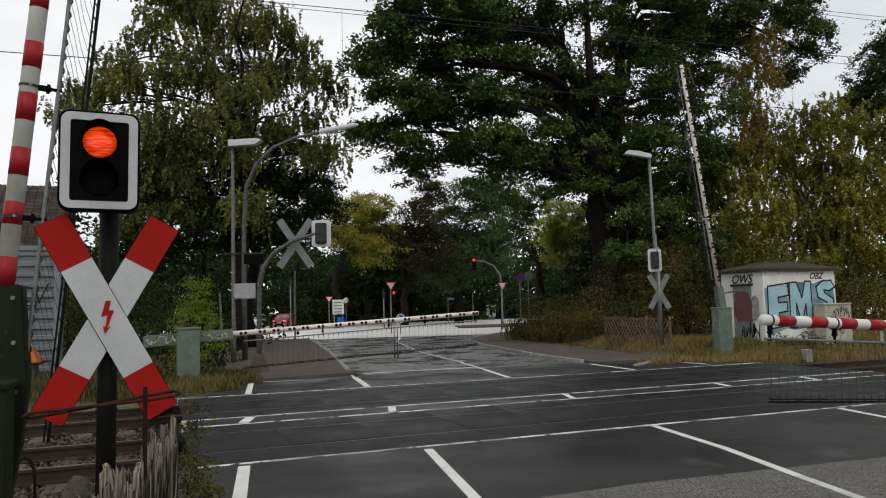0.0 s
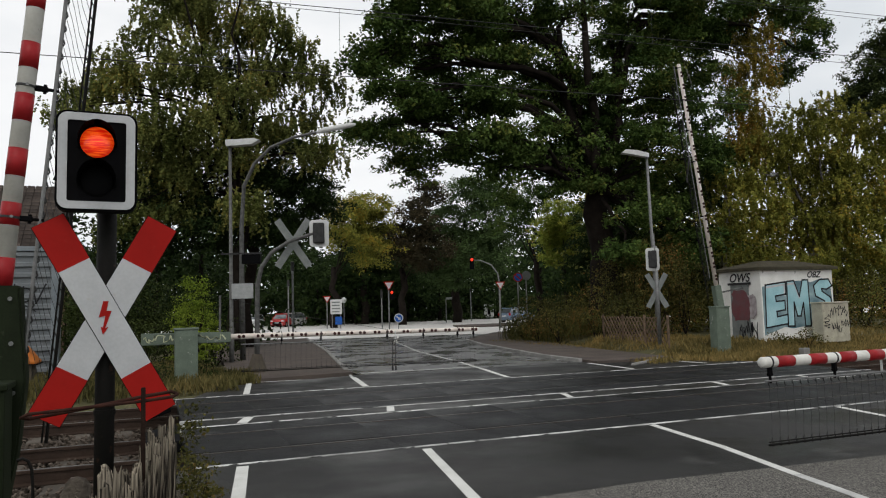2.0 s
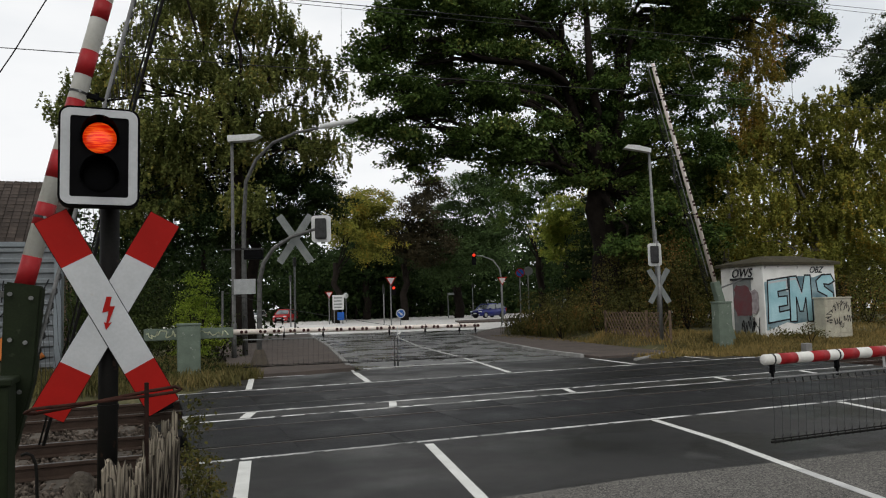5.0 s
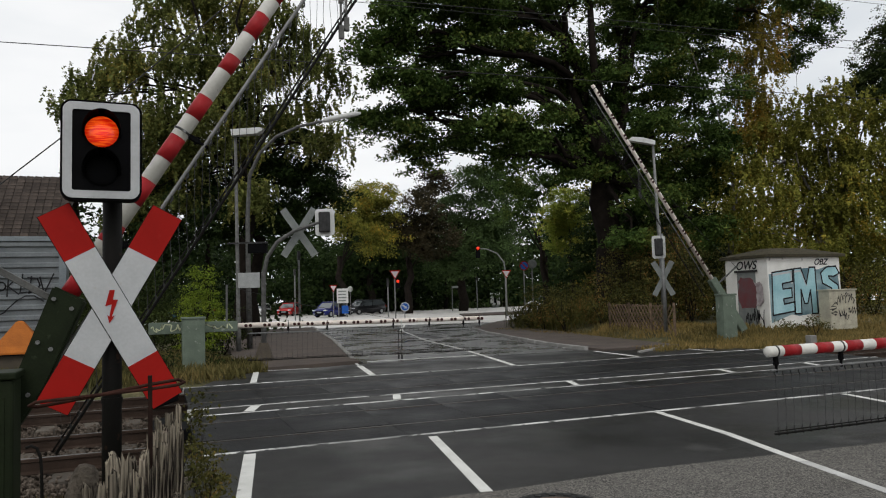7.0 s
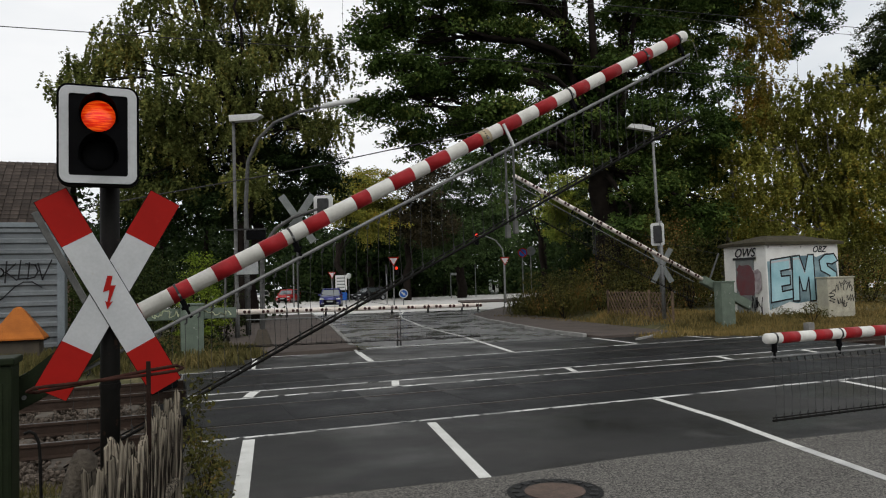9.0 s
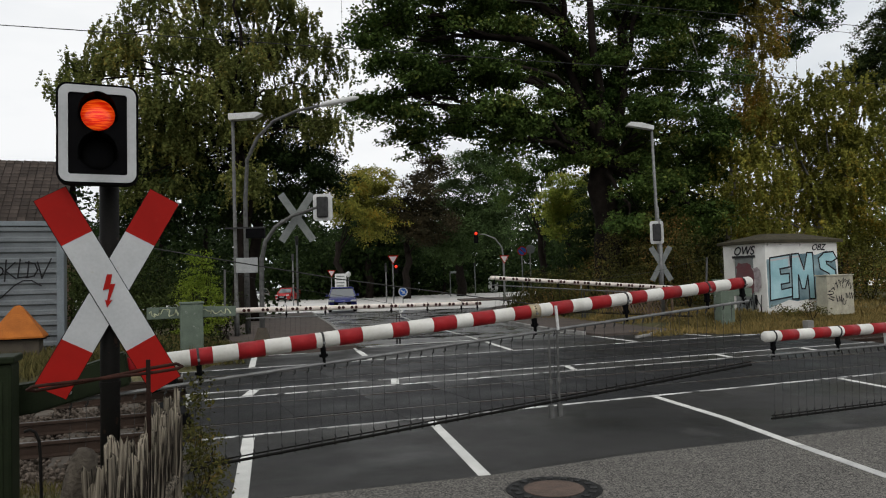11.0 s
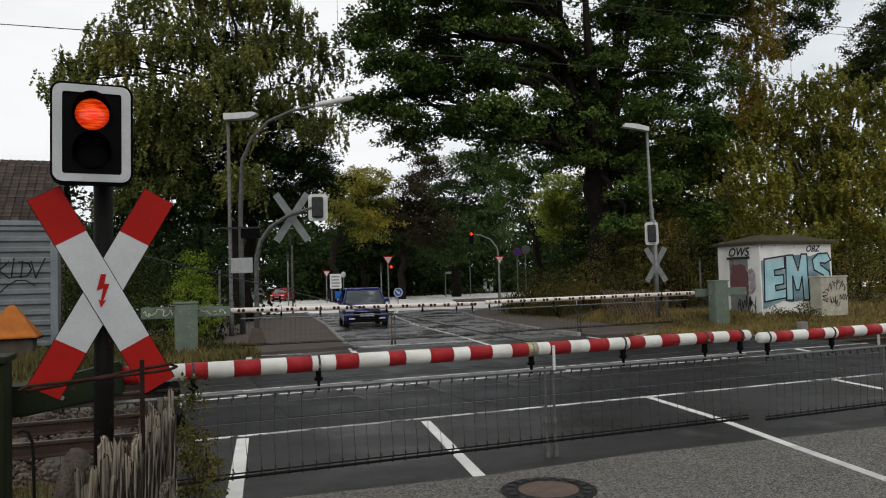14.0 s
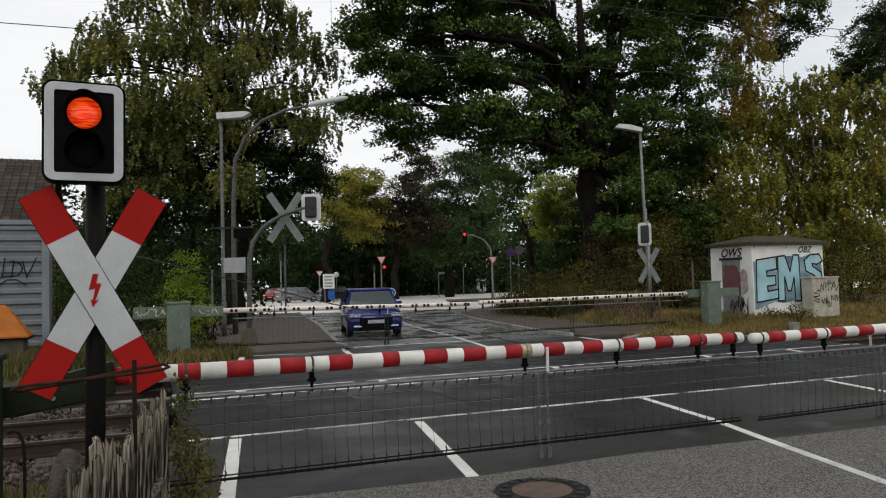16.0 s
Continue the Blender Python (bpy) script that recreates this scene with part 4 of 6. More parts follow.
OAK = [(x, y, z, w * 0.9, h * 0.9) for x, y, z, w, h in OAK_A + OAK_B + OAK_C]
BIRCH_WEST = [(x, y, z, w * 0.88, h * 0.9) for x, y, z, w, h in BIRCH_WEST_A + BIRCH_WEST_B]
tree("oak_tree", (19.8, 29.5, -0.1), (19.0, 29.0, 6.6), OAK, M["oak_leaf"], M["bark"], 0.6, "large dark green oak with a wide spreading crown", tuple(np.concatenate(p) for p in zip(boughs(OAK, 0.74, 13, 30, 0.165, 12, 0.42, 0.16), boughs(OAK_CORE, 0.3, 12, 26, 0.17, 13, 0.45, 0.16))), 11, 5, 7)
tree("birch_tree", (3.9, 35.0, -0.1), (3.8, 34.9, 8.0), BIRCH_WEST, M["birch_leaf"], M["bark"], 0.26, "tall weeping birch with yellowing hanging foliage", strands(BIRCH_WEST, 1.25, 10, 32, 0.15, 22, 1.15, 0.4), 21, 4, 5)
tree("spruce_tree", (4.6, 37.2, -0.1), (4.4, 37.2, 7.0), SPRUCE, M["shaded_wood_leaf"], M["bark"], 0.25, "dark green spruce standing behind the birch", boughs(SPRUCE, 1.0, 11, 26, 0.16, 26, 0.5, 0.16), 25, 4, 3)
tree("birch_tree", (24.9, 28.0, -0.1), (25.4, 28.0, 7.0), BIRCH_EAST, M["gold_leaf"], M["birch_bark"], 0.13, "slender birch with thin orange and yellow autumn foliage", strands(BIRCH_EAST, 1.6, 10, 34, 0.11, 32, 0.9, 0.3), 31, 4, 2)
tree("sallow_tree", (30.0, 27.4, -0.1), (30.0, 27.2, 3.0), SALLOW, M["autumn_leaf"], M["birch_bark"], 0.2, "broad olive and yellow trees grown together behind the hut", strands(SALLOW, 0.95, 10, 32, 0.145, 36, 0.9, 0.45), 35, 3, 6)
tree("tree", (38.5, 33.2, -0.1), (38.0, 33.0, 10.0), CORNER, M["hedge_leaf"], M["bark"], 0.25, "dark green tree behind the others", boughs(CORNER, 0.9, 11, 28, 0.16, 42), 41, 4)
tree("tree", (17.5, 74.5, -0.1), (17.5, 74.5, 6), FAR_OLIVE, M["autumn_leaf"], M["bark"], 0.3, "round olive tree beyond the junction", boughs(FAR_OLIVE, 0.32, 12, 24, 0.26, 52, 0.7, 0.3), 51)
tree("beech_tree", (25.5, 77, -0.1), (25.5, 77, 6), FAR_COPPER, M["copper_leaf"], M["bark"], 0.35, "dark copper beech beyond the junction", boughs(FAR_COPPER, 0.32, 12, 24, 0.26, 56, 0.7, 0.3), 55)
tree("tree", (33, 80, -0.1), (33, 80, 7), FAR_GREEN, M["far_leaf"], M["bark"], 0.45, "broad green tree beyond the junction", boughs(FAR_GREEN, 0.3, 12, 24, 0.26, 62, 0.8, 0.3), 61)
tree("tree", (24.5, 88.5, -0.1), (24.5, 88.5, 6), FAR_DARK, M["shaded_wood_leaf"], M["bark"], 0.4, "green tree at the wood edge, shade painted into its leaves", boughs(FAR_DARK, 0.24, 12, 24, 0.32, 72, 0.8, 0.35), 71)
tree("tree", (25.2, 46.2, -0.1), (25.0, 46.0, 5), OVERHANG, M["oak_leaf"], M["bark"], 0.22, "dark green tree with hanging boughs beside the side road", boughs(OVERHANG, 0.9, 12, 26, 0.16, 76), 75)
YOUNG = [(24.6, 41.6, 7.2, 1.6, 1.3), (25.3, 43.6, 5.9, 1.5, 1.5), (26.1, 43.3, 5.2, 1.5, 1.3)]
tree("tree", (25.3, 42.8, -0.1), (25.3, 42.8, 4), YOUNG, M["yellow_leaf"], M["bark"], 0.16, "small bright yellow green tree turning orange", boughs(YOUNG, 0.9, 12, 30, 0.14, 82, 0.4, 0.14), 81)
# leaf colour of this one carries the shade beneath the oak
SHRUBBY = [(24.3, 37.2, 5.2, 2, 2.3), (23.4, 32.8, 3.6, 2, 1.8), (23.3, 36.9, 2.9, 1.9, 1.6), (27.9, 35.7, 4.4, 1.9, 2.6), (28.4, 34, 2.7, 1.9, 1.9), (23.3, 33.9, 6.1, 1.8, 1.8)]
tree("tree", (24.5, 35.5, -0.1), (24.5, 35.5, 3), SHRUBBY, M["shaded_wood_leaf"], M["bark"], 0.25, "dense shrubby tree under the oak, shade painted into its leaves", boughs(SHRUBBY, 0.65, 11, 26, 0.15, 92), 91)


def bush(name, blobs, material, label, per, clump, size, seed, spread_=0.22, category="bush"):
    t = thing(name, pose(0, 0, 0), label, category)
    rng = np.random.RandomState(seed)
    bm = bmesh.new()
    for x, y, z, w, h in blobs:
        for _ in range(5):
            d = rng.normal(size=3)
            d /= np.linalg.norm(d)
            q, r = limb((x, y, ground_z(x, y) - 0.05), (x + d[0] * w * 0.7, y + d[1] * w * 0.7, z + abs(d[2]) * h * 0.6), min(0.025, w * 0.035), min(0.006, w * 0.012), rng, 4, 0)
            tube(q, r, 5, bm)
    tagged(part("stem", bm, M["bark"], t), kind="stuff")
    c, s, n = leaves_in(blobs, per, clump, size, seed + 1, spread_)
    keep = c[:, 2] > -0.05
    quads("foliage", c[keep], s[keep], n[keep], material, t, seed=seed)


bush("conifer", [(1.45, 25.2, 2.2, 0.5, 0.7), (1.45, 25.3, 1.4, 0.72, 0.75), (1.45, 25.3, 0.7, 0.78, 0.6)], M["conifer_leaf"], "bright green rounded conifer bush", 260, 30, 0.06, 111, 0.09)
bush("hedge", [(-0.1, 28.1, 2.1, 1.2, 0.9), (-1.5, 27.5, 1.5, 1.1, 1.1), (-0.5, 28.4, 1.1, 1.6, 0.9), (0.8, 28.2, 1.1, 1.2, 0.9), (-2.3, 29.4, 2.1, 0.8, 1.2), (2.2, 26.6, 0.8, 0.8, 0.8), (0.2, 25.8, 0.8, 1.1, 0.8), (-1.4, 24.9, 0.7, 0.9, 0.7)], M["hedge_leaf"], "dark green overgrown hedge beside the tracks", 80, 26, 0.095, 121)
bush("bramble_bush", [(16.4, 30.3, 1.2, 1, 1), (18, 30.5, 1.1, 1.3, 1), (19.6, 30.2, 1.1, 1.3, 1), (19.3, 27.5, 1.5, 1.2, 1.1), (21.9, 27.5, 1.3, 1.5, 1.2), (16.6, 31.7, 0.4, 0.8, 0.5), (17.0, 26.4, 1.1, 0.8, 0.9), (17.6, 25.0, 1.1, 1.0, 0.8), (17.2, 22.6, 0.8, 0.5, 0.5), (16.3, 28.2, 1.2, 0.9, 1.0), (18.4, 26.6, 2.4, 1.3, 1.3), (19.8, 26.2, 3.2, 1.3, 1.4), (21.4, 26.4, 2.4, 1.4, 1.4)], M["bramble_leaf"], "tangled brown green brambles beside the footpath", 64, 26, 0.1, 131)


# ---- writing with the built-in font ----
def letters(name, text, size, material, parent, at, depth=0.004, label="", shear=0.0, bold=0.0):
    cu = bpy.data.curves.new(name, "FONT")
    cu.body, cu.size, cu.extrude, cu.shear, cu.offset = text, size, depth / 2, shear, bold
    cu.align_x, cu.align_y = "CENTER", "CENTER"
    tmp = bpy.data.objects.new(name, cu)
    me = bpy.data.meshes.new_from_object(tmp)
    bpy.data.objects.remove(tmp)
    me.materials.clear()
    me.materials.append(material)
    ob = new(name, me)
    ob.parent = parent
    ob.matrix_basis = at
    return tagged(ob, label)


def scrawl(rng, w, h, n, r, bm):
    """A sprayed squiggle as a thin flat line in the x, z plane."""
    pts = [Vector((-w / 2 + w * i / n + rng.uniform(-1, 1) * w / n, 0, rng.uniform(-h / 2, h / 2))) for i in range(n + 1)]
    smooth = []
    for i in range(len(pts) - 1):
        for k in range(4):
            u = k / 4
            p0, p1, p2, p3 = pts[max(i - 1, 0)], pts[i], pts[i + 1], pts[min(i + 2, len(pts) - 1)]
            smooth.append(0.5 * ((2 * p1) + (p2 - p0) * u + (2 * p0 - 5 * p1 + 4 * p2 - p3) * u * u + (3 * p1 - p0 - 3 * p2 + p3) * u ** 3))
    for a, b in zip(smooth, smooth[1:]):
        d = (b - a)
        if d.length < 1e-4:
            continue
        d.normalize()
        s = Vector((-d.z, 0, d.x)) * r
        bm.faces.new([bm.verts.new(a - s - d * r * 0.4), bm.verts.new(b - s + d * r * 0.4), bm.verts.new(b + s + d * r * 0.4), bm.verts.new(a + s - d * r * 0.4)])
    return bm


def strokes(lines, r):
    """Hand-sprayed lines as flat ribbons in the x, z plane."""
    bm = bmesh.new()
    for line in lines:
        pts = [Vector((x, 0, z)) for x, z in line]
        for a, b in zip(pts, pts[1:]):
            d = (b - a).normalized()
            s = Vector((-d.z, 0, d.x)) * r
            bm.faces.new([bm.verts.new(p) for p in (a - s - d * r, b - s + d * r, b + s + d * r, a + s - d * r)])
    return bm


def loop(cx, cz, rx, rz, n=12, a0=0.0, a1=6.3):
    return [(cx + rx * math.cos(a0 + (a1 - a0) * k / n), cz + rz * math.sin(a0 + (a1 - a0) * k / n)) for k in range(n + 1)]


FACE = -21.5  # the turn by which things face the camera's stand

# ---- crossing signal with saltire ----
sig = thing("crossing_signal", pose(-0.225, 4.85, 0, 0.4, 0.3, 3), "lit red crossing signal above a red and white saltire", "railway signal")
part("post", tube([(0, 0, -0.1), (0, 0, 2.5)], 0.054, 20), M["post"], sig, smooth=True)
part("clamp", tube([(0, 0, 1.12), (0, 0, 1.15)], 0.059, 20), M["post"], sig)
head = part("housing", prism(rounded(0.424, 0.57, 0.06), 0.1), M["black"], sig, "black signal housing", pose(-0.058, -0.12, 2.562))
part("border", ring_plate(rounded(0.4, 0.546, 0.05), rounded(0.304, 0.46, 0.014), 0.012), M["white"], head, "white reflective border", pose(0, -0.052, 0))
for z, m, nm in ((0.108, "lit", "lit_lens"), (-0.112, "black", "dark_lens")):
    bm = bmesh.new()
    bmesh.ops.create_uvsphere(bm, u_segments=28, v_segments=14, radius=0.089)
    for v in bm.verts:
        v.co.y *= 0.3
    part(nm, bm, M[m], head, "lit red lens" if m == "lit" else "unlit dark lens", pose(0, -0.055, z), True)
    v = bmesh.new()
    n = 18
    a0, a1 = radians(-20), radians(200)
    rows_ = []
    for depth, rr in ((0.0, 0.103), (-0.16, 0.1)):
        rows_.append([v.verts.new((rr * math.cos(a0 + (a1 - a0) * k / n), depth * (0.35 + 0.65 * max(0, math.sin(a0 + (a1 - a0) * k / n))), rr * math.sin(a0 + (a1 - a0) * k / n))) for k in range(n + 1)])
    for k in range(n):
        v.faces.new((rows_[0][k], rows_[0][k + 1], rows_[1][k + 1], rows_[1][k]))
    bmesh.ops.solidify(v, geom=v.faces[:], thickness=0.005)
    part("visor", v, M["black"], head, at=pose(0, -0.05, z), smooth=True)


def saltire(parent, at, half=0.628, width=0.178, red_from=0.345, tilt=61.3, back=False):
    for s, yy in ((1, 0.0), (-1, -0.009)):
        m = at @ pose(0, yy, 0, 0, -tilt if s > 0 else tilt - 180, 0)
        arm = part("cross_arm", box((-half, -0.004, -width / 2), (half, 0.004, width / 2), 0.002), M["sign_back"] if back else M["white"], parent, "" if back else "white sheet arm with red ends", m)
        if not back:
            part("edge_strip", box((-half - 0.004, 0.0045, -width / 2 - 0.004), (half + 0.004, 0.0065, width / 2 + 0.004)), M["post"], arm, "dark edge of the sheet")
            for e in (-1, 1):
                x0, x1 = sorted((e * red_from, e * (half + 0.001)))
                part("red_end", box((x0, -0.0048, -width / 2 - 0.0005), (x1, 0.0046, width / 2 + 0.0005)), M["red"], arm, "red enamel end")


saltire(sig, pose(-0.003, -0.09, 1.672))
bolt = [(0.0, 0.09), (0.028, 0.09), (0.018, 0.035), (0.045, 0.035), (0.012, -0.062), (0.03, -0.055), (0.0, -0.1), (-0.012, -0.052), (0.0, -0.06), (0.012, 0.008), (-0.022, -0.002)]
part("flash_sign", prism([(x - 0.012, z) for x, z in bolt], 0.002), M["red"], sig, "red lightning arrow", pose(-0.003, -0.106, 1.68))

# ---- barriers ----
BANDS = [(0.9, 1.12), (1.36, 1.53), (1.73, 1.94), (2.15, 2.36), (2.56, 2.76), (3.03, 3.18), (3.41, 3.63), (3.79, 4.01), (4.21, 4.44), (4.61, 4.83), (5.04, 5.26), (5.5, 5.68), (5.88, 6.1), (6.31, 6.53), (6.73, 6.93)]
BANDS_R = [(x, x + 0.24) for x in (1.1, 1.55, 2.0, 2.45, 2.9, 3.35, 3.8, 4.25, 4.7, 5.27, 5.71, 6.15, 6.61)]


def barrier(name, pivot, turn, length, striped, bands, label, joint, first, r0=0.069, r1=0.058, arm_mat="green", gap=0.112, beam=False):
    """A boom on its swinging arm, with a hanging wire skirt; local x runs along the boom."""
    b = thing(name, pose(*pivot, 0, 0, turn), label, "barrier", "level crossing barriers")
    arm = bmesh.new()
    prof = [(-0.75, -0.2), (-0.75, -0.02), (0.25, -0.02), (0.9, 0.12), (0.92, -0.13), (0.25, -0.24), (-0.25, -0.24)]
    if beam:
        prof = [(-1.0, -0.15), (-1.0, 0.13), (1.05, 0.12), (1.05, -0.13)]
    prism(prof, 0.2, "y", arm)
    bmesh.ops.bevel(arm, geom=arm.edges[:], offset=0.015, segments=2, affect="EDGES")
    a = part("swing_arm", arm, M[arm_mat], b, "green painted sheet steel arm")
    for x, z in ((0.82, -0.08), (0.82, 0.06), (0.5, -0.12), (0.5, -0.02), (0.15, -0.17), (0.15, -0.06)):
        part("bolt", tube([(x, -0.105, z), (x, -0.125, z)], 0.016, 8), M["galv"], a)
    skin = M["boom_white"] if striped else M["boom_pale"]

    def rad(x):
        return r0 + (r1 - r0) * x / length

    part("boom", tube([(0.9, 0, 0), (joint, 0, 0), (length - 0.02, 0, 0), (length, 0, 0)], [rad(0.9), rad(joint), rad(length), rad(length) * 0.8], 18), skin, b, "round pale boom", smooth=True)
    if striped:
        for x0, x1 in bands:
            part("red_band", tube([(x0, 0, 0), (x1, 0, 0)], [rad(x0) + 0.0015, rad(x1) + 0.0015], 18), M["boom_red"], b, smooth=True)
        part("joint_band", tube([(joint - 0.07, 0, 0), (joint + 0.03, 0, 0)], rad(joint) + 0.006, 18), M["brass"], b, "brass coloured joint band", smooth=True)
    else:
        x = 1.25
        dot = None
        while x < length - 0.1:
            for dx in (0.0, 0.11):
                m = pose(x + dx, (-rad(x) if turn < 90 else rad(x)) * 0.96, 0, 0, 0, 0)
                if dot is None:
                    dot = part("reflector", tube([(0, -0.008, 0), (0, 0.008, 0)], 0.04, 12), M["reflector"], b, "round dark red reflector", m)
                else:
                    again(dot, m)
            x += random.choice((0.34, 0.4, 0.46))
    for x in [s for s in (first + 1.0, first + 2.0, joint - 0.02, joint + 1.0, joint + 2.0) if s < length - 0.3] + [length - 0.12]:
        ring = part("clip_ring", tube([(x - 0.009, 0, 0), (x + 0.009, 0, 0)], rad(x) + 0.006, 16), M["steel_dark"], b)
        part("screw", tube([(x, -rad(x) - 0.004, -0.02), (x, -rad(x) - 0.022, -0.02)], 0.012, 6), M["galv"], ring)
        hb = box((x - 0.02, -0.022, -0.15), (x + 0.02, 0.022, -rad(x) + 0.012), 0.006)
        box((x - 0.011, -0.012, -0.225), (x + 0.011, 0.012, -0.14), 0.003, hb)
        tube([(x - 0.035, 0, -0.13), (x + 0.035, 0, -0.13)], 0.013, 7, hb)
        part("hanger", hb, M["black"], b, "black hanger clamp")
    part("stay_strut", box((0.78, 0.03, 0.0), (0.83, 0.07, 1.02), 0.006), M["galv_dull"], b, "grey strut that carries the stay")
    part("stay_cable", tube([(0.805, 0.05, 0.99), (2.6, 0.03, 0.5), (joint, 0, rad(joint))], 0.005, 5), M["steel_dark"], b)
    part("upper_rod", tube([(first, 0, -0.2), (length - 0.05, 0, -0.2)], 0.015, 8), M["galv"], b)
    lr = tube([(first, 0, 0), (length - 0.05, 0, 0)], 0.012, 8)
    tube([(first, 0.004, 0.03), (length - 0.05, 0.004, 0.03)], 0.007, 6, lr)
    lower = part("lower_rod", lr, M["post"], b, at=pose(0, 0, -0.87))
    hung, wire = [], None
    x = first + 0.06
    while x < length - 0.08:
        m = pose(x, 0, -0.2)
        if wire is None:
            bm = tube([(0, 0, -0.03), (0.003, 0, -0.2), (-0.006, 0.003, -0.4), (0.004, 0, -0.55), (0, 0, -0.66)], 0.0021, 5)
            tube([(0.0, 0, 0.014), (0.012, 0, -0.012), (0.012, 0, -0.04), (-0.004, 0, -0.055)], 0.0075, 5, bm)
            tube([(0.0, 0, -0.6), (0.012, 0, -0.635), (-0.006, 0, -0.66), (0, 0, -0.69)], 0.007, 5, bm)
            wire = part("hanging_wire", bm, M["steel_dark"], b, at=m)
            hung.append((wire, x))
        else:
            hung.append((again(wire, m), x))
        x += gap
    for dx in (0.12, 0.21):
        bm = tube([(0, 0, 0.03), (0, 0, -0.5)], 0.011, 8)
        tube([(0, 0, -0.46), (0, 0, -0.5)], 0.022, 8, bm)
        tube([(0, 0, -0.5), (0, 0, -0.72)], 0.011, 8, bm)
        box((-0.022, -0.02, -0.82), (0.022, 0.02, -0.7), 0.005, bm)
        hung.append((part("support_leg", bm, M["galv_dull"] if striped else M["steel_dark"], b, "jointed steel support leg", pose(joint + dx, 0.0, -0.2)), joint + dx))
    part("leg_bracket", box((joint + 0.17, -rad(joint) - 0.02, -0.2), (joint + 0.195, -rad(joint) + 0.002, 0.03), 0.005), M["lampwhite"], b, "pale leg bracket over the boom")
    return b, lower, hung


near_left = barrier("barrier", (-1.065, 6.35, 1.02), 0, 7.035, True, BANDS, "red and white barrier boom with wire skirt on green arm", 4.45, 0.42)
near_right = barrier("barrier", (13.15, 6.35, 1.02), 180, 7.05, True, BANDS_R, "closed red and white barrier boom with wire skirt over the road", 5.0, 1.4)
far_left = barrier("barrier", (0.9, 19.4, 1.12), 0, 7.7, False, [], "pale weathered barrier boom with round red reflectors", 5.1, 1.3, arm_mat="green_pale", gap=0.13, beam=True)
far_right = barrier("barrier", (17.15, 19.4, 1.12), 180, 8.27, False, [], "pale weathered barrier boom with reflectors and wire skirt", 5.1, 1.3, arm_mat="green_pale", gap=0.13, beam=True)


def barrier_post(x, y, top, w, m, label):
    p = thing("barrier_post", pose(x, y, ground_z(x, y)), label, "barrier post", "level crossing barrier posts")
    h = top - ground_z(x, y)
    part("column", box((-w / 2, -0.17, -0.05), (w / 2, 0.17, h), 0.02), M[m], p)
    part("cap", box((-w / 2 - 0.02, -0.19, h), (w / 2 + 0.02, 0.19, h + 0.05), 0.012), M[m], p)
    part("door", box((-w / 2 + 0.05, -0.178, 0.15), (w / 2 - 0.05, -0.168, h - 0.12), 0.004), M[m], p)
    return p


barrier_post(-1.13, 6.05, 1.2, 0.5, "green", "dark green sheet steel barrier post")
barrier_post(13.3, 6.05, 1.2, 0.5, "green", "dark green barrier post beside the road")
barrier_post(0.9, 19.1, 1.32, 0.52, "green_pale", "faded green barrier post in the grass")
barrier_post(16.76, 19.05, 1.45, 0.52, "green_pale", "faded green barrier post on the verge")
part("sprayed_tag", scrawl(np.random.RandomState(4), 0.72, 0.17, 17, 0.013, bmesh.new()), M["spray_cream"], far_left[0], "yellow sprayed tag", pose(-0.62, -0.108, 0.0))
part("sprayed_tag", scrawl(np.random.RandomState(5), 0.62, 0.14, 15, 0.013, bmesh.new()), M["spray_cream"], far_left[0], "yellow sprayed tag", pose(0.62, -0.108, 0.0))

# ---- foreground: rusty rail, palisade, stones ----
guard = thing("rusty_guard_rail", pose(0, 4.55, 0), "rusty looped pipe rail on a flat iron upright", "rail")
part("pipe_loop", tube([(-0.57, 0.02, 1.155), (-0.605, 0.0, 1.165), (-0.57, -0.03, 1.185), (0.0, -0.03, 1.215), (0.14, 0.0, 1.225), (0.17, 0.02, 1.235), (0.14, 0.04, 1.25), (0.0, 0.03, 1.235), (-0.3, 0.02, 1.19), (-0.57, 0.02, 1.155)], 0.0095, 8), M["rust"], guard, smooth=True)
part("upright", box((-0.022, -0.05, -0.1), (0.002, -0.035, 1.29), 0.003), M["rust_dark"], guard, "dark flat iron upright")
solo("bent_rod", tube([(-0.6, 4.4, 0.97), (-0.575, 4.4, 0.98), (-0.55, 4.4, 0.965), (-0.533, 4.4, 0.92), (-0.528, 4.4, 0.85), (-0.515, 4.4, 0.2), (-0.51, 4.4, -0.1)], 0.008, 8), M["post"], "thin dark bent iron rod standing in the grass", "rod", smooth=True)

fence = thing("palisade_fence", pose(0, 0, 0), "weathered grey split wooden palisade fence", "fence")
rng = np.random.RandomState(7)


def picket(h, w, t, seed):
    r = np.random.RandomState(seed)
    bm = bmesh.new()
    rings = []
    for k in range(6):
        u = k / 5
        ww, tt = w * (1 - 0.18 * u * r.uniform(0.3, 1.4)), t * (1 - 0.15 * u)
        if k == 5:
            ww *= r.uniform(0.5, 0.95)
        ox, oy = r.uniform(-0.008, 0.008), r.uniform(-0.008, 0.008)
        ring = []
        for a, rr in ((0.2, 1), (1.2, 0.8), (2.0, 1.05), (2.9, 0.85), (3.9, 1.0), (4.9, 0.78), (5.7, 0.95)):
            q = rr * r.uniform(0.7, 1.2)
            ring.append(bm.verts.new((ox + ww / 2 * q * math.cos(a), oy + tt / 2 * q * math.sin(a), h * u + (r.uniform(-0.035, 0.03) if k == 5 else 0))))
        rings.append(ring)
    for a, b in zip(rings, rings[1:]):
        for k in range(7):
            bm.faces.new((a[k], a[(k + 1) % 7], b[(k + 1) % 7], b[k]))
    bm.faces.new(rings[-1])
